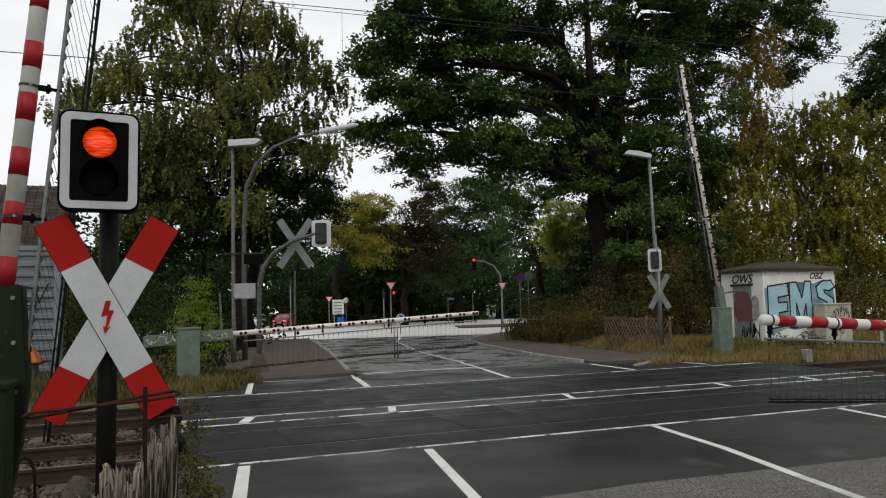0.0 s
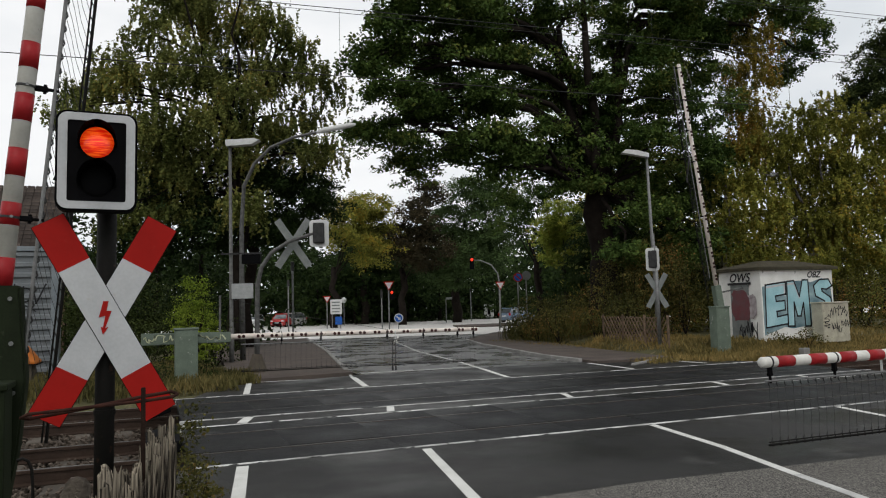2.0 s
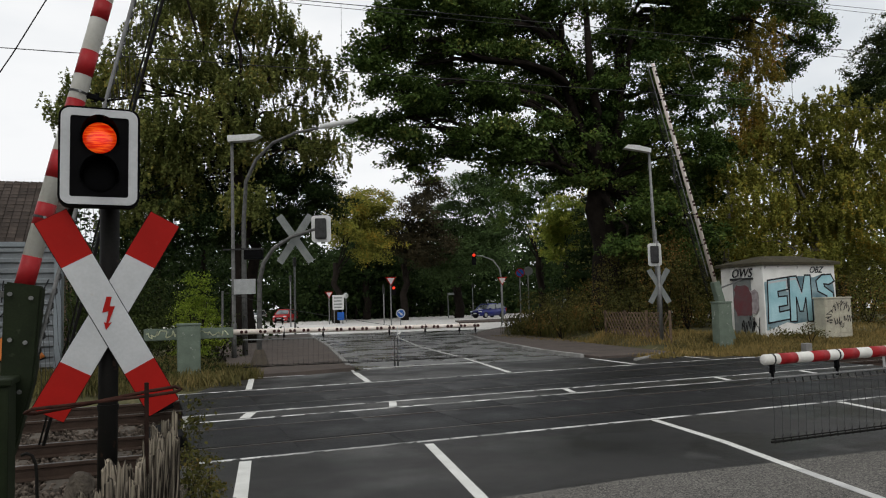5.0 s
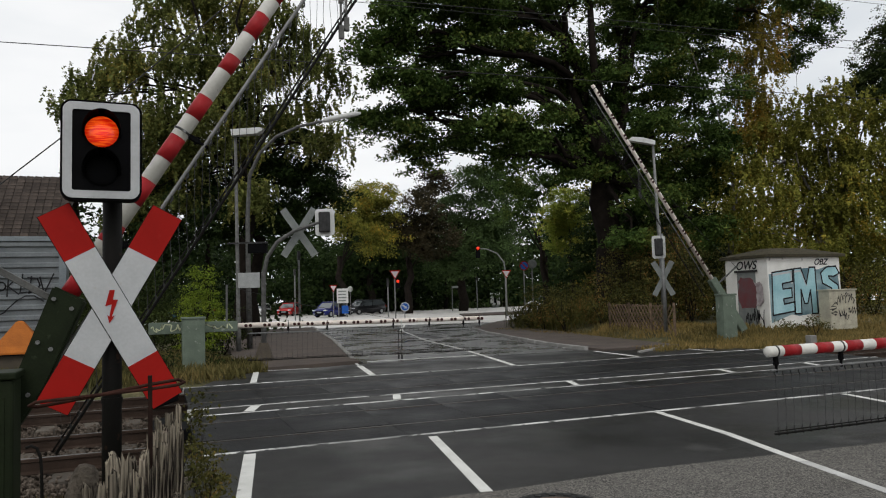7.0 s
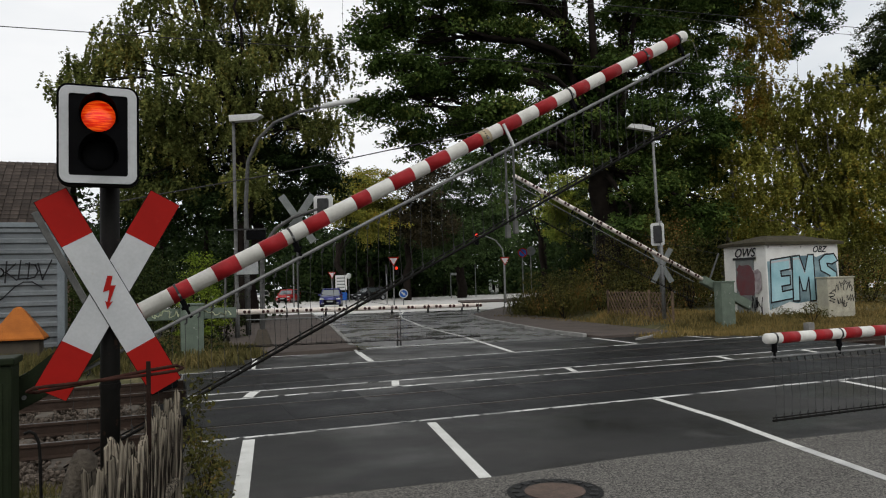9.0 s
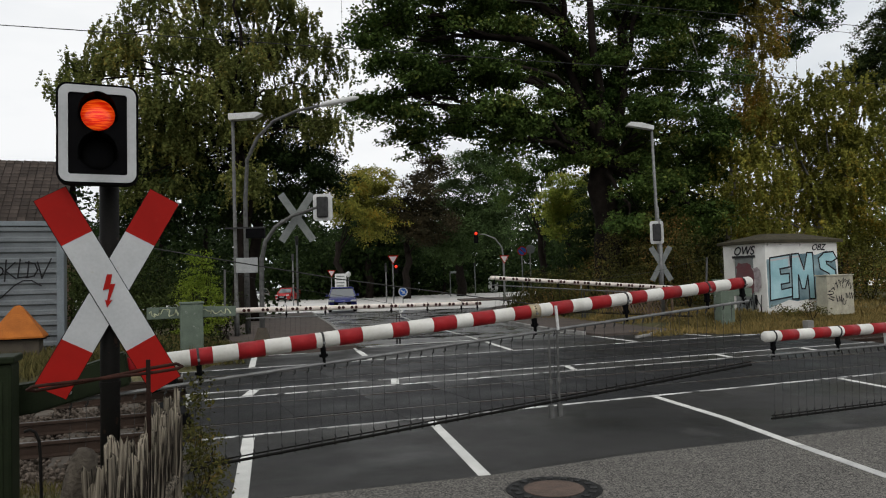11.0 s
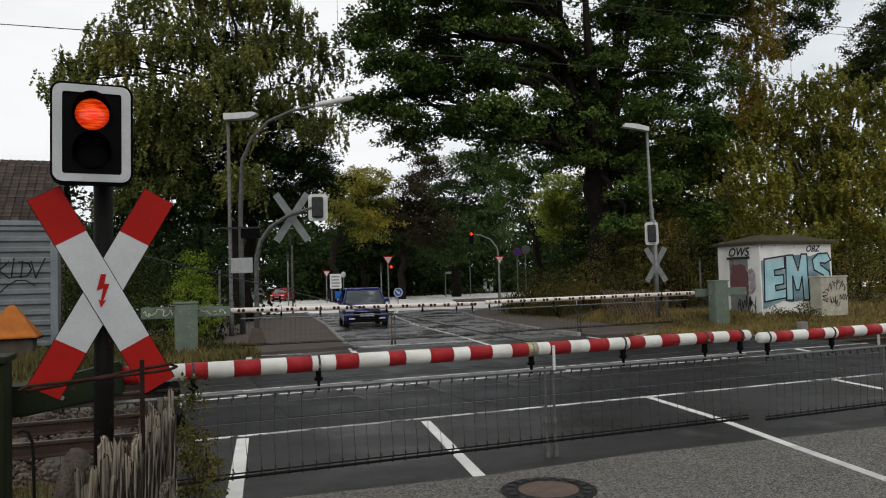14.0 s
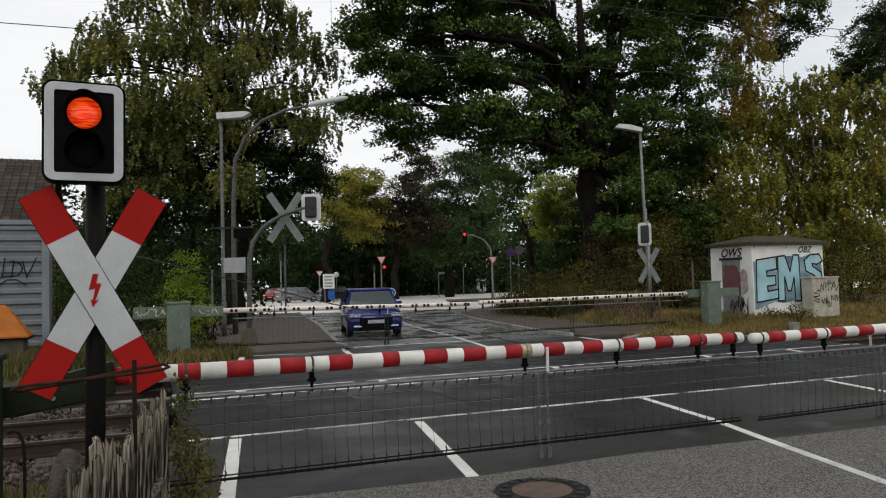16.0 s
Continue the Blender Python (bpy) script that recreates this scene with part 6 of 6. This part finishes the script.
house = thing("house", pose(-7.0, 37.0, 0), "brick house with a dark tiled roof behind the shed", "house")
part("wall", box((-9, 0, -0.1), (3.2, 8, 4.9)), M["brick"], house)
bm = bmesh.new()
rp = [(-0.5, 4.7), (4.0, 8.0), (8.5, 4.7)]
f0 = [bm.verts.new((-9.3, y, z)) for y, z in rp] + [bm.verts.new((-9.3, y, z - 0.2)) for y, z in rp[::-1]]
f1 = [bm.verts.new((3.5, v.co.y, v.co.z)) for v in f0]
bm.faces.new(f0)
bm.faces.new(f1[::-1])
for k in range(6):
    bm.faces.new((f0[k], f1[k], f1[(k + 1) % 6], f0[(k + 1) % 6]))
bmesh.ops.recalc_face_normals(bm, faces=bm.faces)
rf = part("roof", bm, M["roof_tile"], house, "dark brown tiled roof")
slope = math.degrees(math.atan2(3.3, 4.5))
first = None
for r in range(17):
    u = (r + 0.5) / 17
    for c in range(14):
        m = pose(-1.2 + 0.34 * c, -0.5 + 4.5 * u, 4.75 + 3.3 * u, slope, 0, 0)
        if first is None:
            tb = box((-0.16, -0.2, 0.02), (0.16, 0.1, 0.075))
            tube([(-0.1, -0.2, 0.03), (-0.1, 0.16, 0.03)], 0.045, 6, tb)
            first = part("roof_tile", tb, M["roof_tile"], rf, at=m)
        else:
            again(first, m)
part("dormer", box((-2.2, -0.3, 4.9), (-0.2, 2.4, 6.9), 0.02), M["render_wall"], house, "cream dormer with dark roof")
part("dormer_roof", box((-2.5, -0.55, 6.9), (0.1, 2.8, 7.05), 0.02), M["roof_tile"], house)

bin_ = thing("grit_bin", pose(-3.02, 21.0, -0.02), "orange peaked lid on a brown grit bin", "bin")
part("box", box((-0.5, -0.4, 0), (0.5, 0.4, 0.62), 0.03), M["brownbox"], bin_)
lid = bmesh.new()
rings = [[lid.verts.new(c) for c in ((-w_, -d_, z), (w_, -d_, z), (w_, d_, z), (-w_, d_, z))] for w_, d_, z in ((0.6, 0.48, 0.62), (0.6, 0.48, 0.67), (0.5, 0.34, 0.82), (0.1, 0.06, 1.38), (0.04, 0.02, 1.42))]
for a, b in zip(rings, rings[1:]):
    for k in range(4):
        lid.faces.new((a[k], a[(k + 1) % 4], b[(k + 1) % 4], b[k]))
lid.faces.new(rings[0][::-1])
lid.faces.new(rings[-1])
part("lid", lid, M["orange"], bin_, "orange pyramid lid")
part("lid_rim", ring_plate([(-0.63, -0.5), (0.63, -0.5), (0.63, 0.5), (-0.63, 0.5)], [(-0.59, -0.46), (0.59, -0.46), (0.59, 0.46), (-0.59, 0.46)], 0.03), M["black"], bin_, at=pose(0, 0, 0.615, 90, 0, 0))

# ---- overhead line ----
for y, z0, z1, slope, r in ((10.45, 5.0, 5.97, 0.018, 0.006), (14.35, 7.52, 8.6, 0.02, 0.006)):
    ow = thing("overhead_wire", pose(0, 0, 0), "thin dark contact wire with droppers over the track", "overhead line")
    part("contact_wire", tube([(-80, y, z0 - 80 * slope), (140, y, z0 + 140 * slope)], r, 5), M["steel_dark"], ow)
    part("catenary_wire", tube([(-80, y, z1 - 80 * slope), (0, y, z1), (140, y, z1 + 140 * slope * 1.6)], r, 5), M["steel_dark"], ow)
    for x in (-14.4, -5.9, 2.6, 11.1, 19.6):
        d_ = tube([(x, y, z0 + x * slope), (x, y, z1 + x * slope * (1.6 if x > 0 else 1))], 0.003, 4)
        tube([(x - 0.03, y, z0 + x * slope + 0.02), (x, y, z0 + x * slope + 0.06), (x + 0.03, y, z0 + x * slope + 0.02)], 0.005, 4, d_)
        part("dropper", d_, M["steel_dark"], ow)
ow = thing("overhead_wire", pose(0, 0, 0), "feeder cable high over the tracks", "overhead line")
part("feeder", tube([(-80, 14.35, 5.0), (15.8, 14.35, 9.2), (140, 14.35, 14.6)], 0.007, 5), M["steel_dark"], ow)


# ---- cars ----
def paint(name, col, metal=0.35):
    m = mat(name, col, 0.28, tuple(c * 0.85 for c in col), 2, 80, 0.0, metal=metal, var=0.6)
    m.node_tree.nodes["Principled BSDF"].inputs["Coat Weight"].default_value = 0.6
    return m


def car(name, colour, label, at, length=4.0, width=1.72, height=1.48, shape="hatch"):
    """A car with its nose towards local -y."""
    c = thing(name, at, label, "car")
    h, L, w = height, length / 2, width / 2
    nose, tail = -L, L
    if shape == "van":
        low = [(nose, 0.35), (nose + 0.05, 0.85), (nose + 0.7, 1.05), (tail - 0.03, 1.1), (tail, 0.4)]
        top = [(nose + 0.75, 1.05), (nose + 1.25, h), (tail - 0.12, h), (tail - 0.03, 1.1)]
    elif shape == "sedan":
        low = [(nose, 0.4), (nose + 0.08, 0.7), (nose + 1.1, 0.92), (tail - 0.7, 0.98), (tail - 0.03, 0.95), (tail, 0.42)]
        top = [(nose + 1.1, 0.92), (nose + 1.75, h - 0.02), (tail - 1.35, h), (tail - 0.6, 0.98)]
    else:
        low = [(nose, 0.38), (nose + 0.06, 0.74), (nose + 0.85, 0.95), (tail - 0.05, 1.0), (tail, 0.42)]
        top = [(nose + 0.85, 0.95), (nose + 1.5, h - 0.02), (tail - 0.55, h), (tail - 0.06, 1.0)]
    bm = bmesh.new()
    # lower shell in cross sections from sill to waist
    out = [(nose + 0.12, 0.2)] + low + [(tail - 0.1, 0.22)]
    rings = []
    for s, inset in ((-1, 0.0), (-0.88, 0.0), (0.88, 0.0), (1, 0.0)):
        k = 0.06 if abs(s) == 1 else 0.0
        rings.append([bm.verts.new((s * w, y * (1 - k), 0.2 + (z - 0.2) * (1 - k * 0.9))) for y, z in out])
    for a, b in zip(rings, rings[1:]):
        for i in range(len(out)):
            j = (i + 1) % len(out)
            bm.faces.new((a[i], a[j], b[j], b[i]))
    bm.faces.new(rings[0][::-1])
    bm.faces.new(rings[-1])
    bmesh.ops.recalc_face_normals(bm, faces=bm.faces)
    bmesh.ops.bevel(bm, geom=[e for e in bm.edges if e.calc_face_angle(0) > 0.25], offset=0.075, segments=3, affect="EDGES")
    body = part("body", bm, colour, c, smooth=True)
    # glasshouse, narrower to the roof
    g = bmesh.new()
    n = len(top)
    z0 = min(z for _, z in top)

    def tw(z):
        return w * (0.95 - 0.2 * (z - z0) / (h - z0))

    lft = [g.verts.new((-tw(z), y, z)) for y, z in top]
    rgt = [g.verts.new((tw(z), y, z)) for y, z in top]
    for i in range(n - 1):
        g.faces.new((lft[i], lft[i + 1], rgt[i + 1], rgt[i]))
    g.faces.new(lft[::-1])
    g.faces.new(rgt)
    bmesh.ops.recalc_face_normals(g, faces=g.faces)
    part("glasshouse", g, M["carglass"], c, "car glass with sky reflection painted into its colour")
    r = bmesh.new()
    (ya, za), (yb, zb) = top[1], top[2]
    box((-tw(h) - 0.03, ya - 0.08, h - 0.07), (tw(h) + 0.03, yb + 0.1, h + 0.035), 0.045, r)
    part("roof", r, colour, c, smooth=True)
    for s in (-1, 1):
        for i in (0, n - 2):
            (y0, z0_), (y1, z1_) = top[i], top[i + 1]
            part("pillar", tube([(s * tw(z0_), y0, z0_), (s * tw(z1_), y1, z1_)], 0.04, 6), colour, c)
        ym = (ya + yb) / 2 - 0.1
        part("pillar", tube([(s * (tw(z0) + 0.005), ym, z0), (s * (tw(h) + 0.005), ym + 0.05, h)], 0.035, 6), M["black"], c)
        part("mirror", box((s * (w + 0.09) - 0.08, top[0][0] + 0.42, 0.95), (s * (w + 0.09) + 0.08, top[0][0] + 0.56, 1.09), 0.03), colour, c)
        part("headlamp", box((s * (w - 0.2) - 0.17, nose + 0.0, 0.64), (s * (w - 0.2) + 0.17, nose + 0.24, 0.75), 0.03), M["headlamp"], c, "clear headlamp")
        part("fog_lamp", box((s * (w - 0.28) - 0.12, nose - 0.012, 0.33), (s * (w - 0.28) + 0.12, nose + 0.05, 0.38), 0.01), M["headlamp"], c)
        part("tail_lamp", box((s * (w - 0.14) - 0.11, tail - 0.1, 0.7), (s * (w - 0.14) + 0.11, tail + 0.008, 0.98), 0.02), M["red"], c, "red tail lamp")
        for y in (nose + 0.78, tail - 0.72):
            wh = part("wheel", tube([(s * (w - 0.19), y, 0.31), (s * (w + 0.005), y, 0.31)], 0.31, 20), M["tyre"], c)
            part("rim", tube([(s * (w - 0.05), y, 0.31), (s * (w + 0.012), y, 0.31)], 0.2, 14), M["alloy"], wh)
    part("grille", box((-0.52, nose - 0.012, 0.36), (0.52, nose + 0.04, 0.62), 0.01), M["black"], c)
    part("bumper_intake", box((-0.55, nose - 0.008, 0.22), (0.55, nose + 0.06, 0.34), 0.01), M["black"], c)
    part("plate", box((-0.26, nose - 0.02, 0.44), (0.26, nose - 0.013, 0.55)), M["sheet_grey"], c, "plain pale plate")
    part("plate", box((-0.26, tail + 0.004, 0.6), (0.26, tail + 0.012, 0.71)), M["lampwhite"], c, "plain pale plate")
    return c


P_BLUE, P_GREYBLUE, P_SILVER = paint("car_blue", (0.008, 0.014, 0.13)), paint("car_grey_blue", (0.16, 0.22, 0.3)), paint("car_silver", (0.5, 0.5, 0.5))
P_BLACK, P_WHITE, P_RED = paint("car_black", (0.012, 0.012, 0.014)), paint("car_white", (0.7, 0.7, 0.69), 0.0), paint("car_red", (0.4, 0.02, 0.02), 0.1)
P_TEAL, P_GREY = paint("car_teal", (0.02, 0.07, 0.09)), paint("car_grey", (0.2, 0.21, 0.225))

EAST, WEST = 112, -68  # the nose to the right or to the left along the junction road
blue_car = car("car", P_BLUE, "deep blue hatchback driving up to the closed barrier", pose(21, 80, 0), 3.9, 1.72, 1.5)
car_a = car("car", P_GREYBLUE, "grey blue hatchback driving through the junction", pose(0, 81, 0))
car_b = car("car", P_SILVER, "silver small car driving through the junction", pose(50, 80, 0), 3.7, 1.66, 1.55)
van = car("van", P_TEAL, "dark teal van driving through the junction", pose(60, 80, 0), 4.9, 1.9, 1.95, "van")
suv = car("car", P_BLACK, "black estate car driving through the junction", pose(60, 80, 0), 4.6, 1.8, 1.6)
sedan = car("car", P_WHITE, "white saloon car driving through the junction", pose(60, 80, 0), 4.4, 1.76, 1.42, "sedan")
hatch = car("car", P_BLACK, "black hatchback driving through the junction", pose(60, 80, 0))
small_white = car("car", P_WHITE, "tiny white two seater driving through the junction", pose(0, 80, 0), 2.7, 1.6, 1.55)
estate = car("car", P_GREY, "dark grey estate car waiting in the junction", pose(0, 80, 0), 4.5, 1.78, 1.5)
dark_car = car("car", P_BLACK, "dark car waiting in the junction", pose(0, 80, 0), 4.2, 1.75, 1.5)
car("car", P_RED, "red car standing in the side road", pose(14.7, 88.0, 0, 0, 0, -30), 3.9)
car("car", P_WHITE, "white car standing in the side road", pose(11.3, 88.4, 0, 0, 0, -25), 4.0)


# ---- woodland behind, grass and weeds ----
def woodland(name, spots, material, label, size, seed):
    """A far stand of trees as one mass of leaves."""
    rng = np.random.RandomState(seed)
    blobs = []
    for x, y, h, w in spots:
        z = 1.0
        while z < h:
            blobs.append((x + rng.uniform(-1, 1) * w * 0.4, y + rng.uniform(-1, 1), z, w * rng.uniform(0.7, 1.1) * (1 - 0.45 * max(0, z / h - 0.55)), w * 0.75))
            z += w * 0.8
    c, s, n = leaves_in(blobs, 3.4, 26, size * 1.12, seed, 0.7)
    keep = c[:, 2] > 0
    quads(name, c[keep], s[keep], n[keep], material, None, label, "woodland", "stuff", aspect=0.75, seed=seed)
    bm = bmesh.new()
    for x, y, h, w in spots:
        tube([(x, y, -0.1), (x + 0.2, y, h * 0.75)], [0.28, 0.1], 6, bm)
    tr = solo(name + "_trunks", bm, M["bark"], "dark trunks of the woodland", "tree trunks", kind="stuff")


wr = np.random.RandomState(3)
# the near-black stands get their under-canopy shade from the leaf colour
woodland("woodland", [(x, 108 + wr.uniform(-4, 6), wr.uniform(9, 12.5) if x < 30 else wr.uniform(10, 15), wr.uniform(4, 5.5)) for x in range(-30, 110, 5)], M["shaded_wood_leaf"], "green woodland beyond the junction, shade painted into its leaves", 0.5, 201)
woodland("woodland", [(x, 97 + wr.uniform(-2, 2), wr.uniform(6, 9), wr.uniform(3.4, 4.2)) for x in np.arange(20, 64, 3.4)], M["shaded_wood_leaf"], "thicket at the wood edge, shade painted into its leaves", 0.42, 206)
woodland("woodland", [(x, 92 + wr.uniform(-2, 3), wr.uniform(5, 7.5), wr.uniform(3, 4)) for x in range(-24, 36, 4)], M["shaded_wood_leaf"], "undergrowth along the wood edge, canopy shade in its leaf colour", 0.42, 211)
woodland("woodland", [(x, 41 + wr.uniform(-3, 4), wr.uniform(7, 11) if x < 46 else 9, wr.uniform(2.6, 3.6)) for x in range(27, 90, 3)], M["autumn_leaf"], "olive woodland behind the hut", 0.3, 221)
woodland("woodland", [(x, 33.5 + wr.uniform(-1, 1.5), wr.uniform(4, 6.5), wr.uniform(1.8, 2.4)) for x in np.arange(24, 48, 1.9)], M["birch_leaf"], "birch thicket along the railway", 0.2, 231)
woodland("woodland", [(x, 44 + wr.uniform(-2, 3), wr.uniform(5, 8), wr.uniform(2.4, 3.2)) for x in np.arange(-4, 6.5, 2.2)], M["shaded_wood_leaf"], "trees behind the birch, shade painted into their leaves", 0.26, 241)
woodland("woodland", [(x, 58 + wr.uniform(-3, 3), wr.uniform(6, 9), wr.uniform(2.6, 3.4)) for x in np.arange(33, 53, 2.6)], M["shaded_wood_leaf"], "trees beside the side road, shade painted into their leaves", 0.3, 251)


def tufts(name, regions, material, label, seed, height=0.35, wide=0.03):
    rng = np.random.RandomState(seed)
    cs, ts, ss = [], [], []
    for x0, x1, y0, y1, n in regions:
        x, y = rng.uniform(x0, x1, n), rng.uniform(y0, y1, n)
        d = np.stack([rng.normal(size=n) * 0.35, rng.normal(size=n) * 0.35, np.ones(n)], 1)
        h = height * rng.uniform(0.4, 1.3, n)
        z = np.array([ground_z(a, b) for a, b in zip(x, y)])
        cs.append(np.stack([x, y, z + h * 0.42], 1))
        ts.append(d)
        ss.append(h)
    c, t, s = np.concatenate(cs), np.concatenate(ts), np.concatenate(ss)
    quads(name, c, s, t, material, None, label, "grass", "stuff", aspect=wide / height, grass=t, seed=seed)


tufts("dry_grass", [(14.6, 26, 16.8, 19.6, 22000), (15.2, 19, 19.6, 26, 7000), (12.9, 14.6, 17.3, 18.6, 700), (15.0, 16.2, 24, 33, 1500), (22, 34, 19, 24, 4000)], M["dry_grass"], "dry yellow brown grass on the verge", 301, 0.2)
tufts("green_grass", [(-4, 1.9, 17.2, 25, 16000), (1.4, 2.6, 18.6, 21.5, 2000)], M["green_grass"], "green and dry grass beside the path", 311, 0.3)
tufts("green_grass", [(-1.6, 0.25, 3.2, 8.2, 9000)], M["green_grass"], "short grass at the foot of the palisade", 312, 0.12, 0.008)
tufts("tall_weeds", [(16.2, 18.2, 27, 34, 1800)], M["bramble_leaf"], "tall weeds at the bend of the footpath", 321, 1.3)
bush("weeds", [(0.4, 6.6, 0.22, 0.2, 0.3), (0.36, 5.6, 0.25, 0.11, 0.4), (0.35, 7.5, 0.2, 0.25, 0.25), (0.28, 5.2, 0.3, 0.09, 0.4), (0.27, 5.5, 0.7, 0.06, 0.3), (0.3, 5.5, 0.95, 0.04, 0.14)], M["bramble_leaf"], "ivy and weeds along the palisade", 480, 22, 0.036, 331, 0.05)
bush("weeds", [(1.35, 19.3, 0.35, 0.35, 0.3), (0.3, 19.0, 0.3, 0.4, 0.3)], M["hedge_leaf"], "leafy weeds at the foot of the barrier post", 160, 20, 0.08, 341, 0.09)
bush("brush", [(20.2, 18.9, 0.35, 0.5, 0.3), (19.6, 19.4, 0.3, 0.4, 0.3)], M["bramble_leaf"], "low brown brush before the hut", 120, 20, 0.07, 351, 0.1)
bush("thicket", [(x, y, 1.4, 1.5, 1.6) for x, y in ((24.5, 26.5), (26.5, 25.0), (28.5, 23.5), (31.0, 22.5), (34, 22), (23.0, 28.5), (20.6, 31.5))], M["bramble_leaf"], "dense olive thicket behind the hut", 55, 26, 0.11, 361, 0.25)


# ---- what moves ----
def motions():
    def swing(made, turn, pivot, rows):
        b, lower, hung = made
        walk(b, [(t, pose(*pivot, 0, -a, turn)) for t, a in rows])
        hang = [(t, min(max(a, 0.0), 72.0)) for t, a in rows]
        walk(lower, [(t, pose(-0.67 * math.sin(radians(a)), 0, -0.2 - 0.67 * math.cos(radians(a)))) for t, a in hang])
        for o, x in hung:
            walk(o, [(t, pose(x, 0, -0.2, 0, a, 0)) for t, a in hang])

    fall = [(0.0, 84.8), (2.0, 84.8), (3.4, 84.8), (3.7, 84.2), (4.0, 82.6), (4.2, 81.4), (5.0, 76.6), (5.5, 73.0), (6.0, 68.6), (6.5, 63.6), (7.0, 57.5), (7.5, 50.1), (8.0, 41.9), (8.5, 34.5), (9.0, 26.7), (9.2, 23.7), (10.0, 13.2), (10.6, 7.2), (11.3, 3.0)]
    bounce = [(11.5, 2.1), (12.0, 0.4), (12.5, -0.6), (13.0, 0.1), (13.5, -0.45), (14.0, 0.0), (14.5, -0.5), (15.0, 0.05), (15.5, -0.5), (16.0, -0.15)]
    swing(near_left, 0, (-1.065, 6.35, 1.02), fall + bounce)
    swing(far_right, 180, (17.15, 19.4, 1.12), [(t, a * 0.965 + (0.5 if t > 9.5 else 0)) for t, a in fall] + [(11.5, 3.4), (12.0, 0.8), (12.5, -0.3), (13.0, 0.1), (13.5, -0.3), (16.0, -0.3)])
    settle = [(0.0, 1.0), (0.3, 0.62), (0.6, 0.3), (0.9, 0.08), (1.2, -0.08), (1.5, -0.1), (2.0, -0.03), (2.5, -0.1), (4.0, -0.08), (16.0, -0.08)]
    swing(near_right, 180, (13.15, 6.35, 1.02), [(t, 3.7 * k) for t, k in settle])
    swing(far_left, 0, (0.9, 19.4, 1.12), [(t, 3.3 * k - 0.3) for t, k in settle])

    def drive(c, head, t0, x0, y0, t1, x1, y1):
        """Along the junction road at one speed, from beyond the trees on one side to beyond those on the other."""
        vx, vy = (x1 - x0) / (t1 - t0), (y1 - y0) / (t1 - t0)
        def spot(t):
            return pose(x0 + vx * (t - t0), y0 + vy * (t - t0), 0, 0, 0, head)
        walk(c, [(0.0, spot(0.0)), (t0, spot(t0)), (t1, spot(t1)), (16.0, spot(16.0))])

    drive(car_a, EAST, 0.5, 12.1, 81.5, 2.0, 36.5, 71.9)
    drive(car_b, WEST, 0.5, 39.7, 79.3, 2.0, 15.6, 88.8)
    drive(van, WEST, 6.3, 17.2, 83.7, 6.5, 13.4, 85.2)
    drive(suv, WEST, 6.5, 31.1, 78.3, 7.5, 12.9, 85.3)
    drive(sedan, WEST, 7.5, 32.3, 80.1, 8.5, 13.9, 87.1)
    drive(hatch, WEST, 8.5, 31.6, 80.3, 9.2, 19.7, 84.8)
    drive(small_white, EAST, 12.5, 17.9, 79.1, 13.5, 34.5, 72.7)
    walk(estate, [(0.0, pose(-95, 118, 0, 0, 0, EAST)), (8.0, pose(-35, 96, 0, 0, 0, EAST)), (13.0, pose(2, 83.5, 0, 0, 0, EAST)), (14.0, pose(9.3, 80.4, 0, 0, 0, EAST)), (14.5, pose(11.8, 79.5, 0, 0, 0, EAST)), (15.0, pose(14.0, 78.6, 0, 0, 0, EAST)), (16.0, pose(15.2, 78.2, 0, 0, 0, EAST))])
    walk(dark_car, [(0.0, pose(-110, 122, 0, 0, 0, EAST)), (9.0, pose(-40, 98, 0, 0, 0, EAST)), (14.5, pose(4, 86, 0, 0, 0, EAST)), (15.5, pose(15, 82.5, 0, 0, 0, EAST)), (16.0, pose(20, 80.6, 0, 0, 0, EAST))])
    walk(blue_car, [(0.0, pose(95, 62, 0, 0, 0, -72)), (4.0, pose(48, 71, 0, 0, 0, -72)), (6.3, pose(20.3, 78, 0, 0, 0, -65)), (6.5, pose(18.9, 77.3, 0, 0, 0, -60)), (7.0, pose(16.5, 74.5, 0, 0, 0, -48)), (7.5, pose(15.4, 72.0, 0, 0, 0, -36)), (8.0, pose(14.9, 69.5, 0, 0, 0, -27)), (8.5, pose(14.5, 66.0, 0, 0, 0, -20)), (9.0, pose(14.0, 62.5, 0, 0, 0, -16)), (9.2, pose(13.8, 61.2, 0, 0, 0, -15)),
                    (10.3, pose(12.3, 52.5, 0, 0, 0, -14)), (11.3, pose(10.9, 45.0, 0, 0, 0, -13)), (12.0, pose(10.0, 40.0, 0, 0, 0, -12)), (12.5, pose(9.4, 36.6, 0, 0, 0, -11)), (13.0, pose(8.9, 34.0, 0, 0, 0, -11)), (13.5, pose(8.6, 32.0, 0, 0, 0, -10)), (14.0, pose(8.3, 30.3, 0, 0, 0, -10)), (14.5, pose(7.95, 28.4, 0, 0, 0, -10)), (15.0, pose(7.75, 27.2, 0, 0, 0, -10)), (15.5, pose(7.5, 25.9, 0, 0, 0, -10)), (16.0, pose(7.3, 24.9, 0, 0, 0, -10))])


motions()
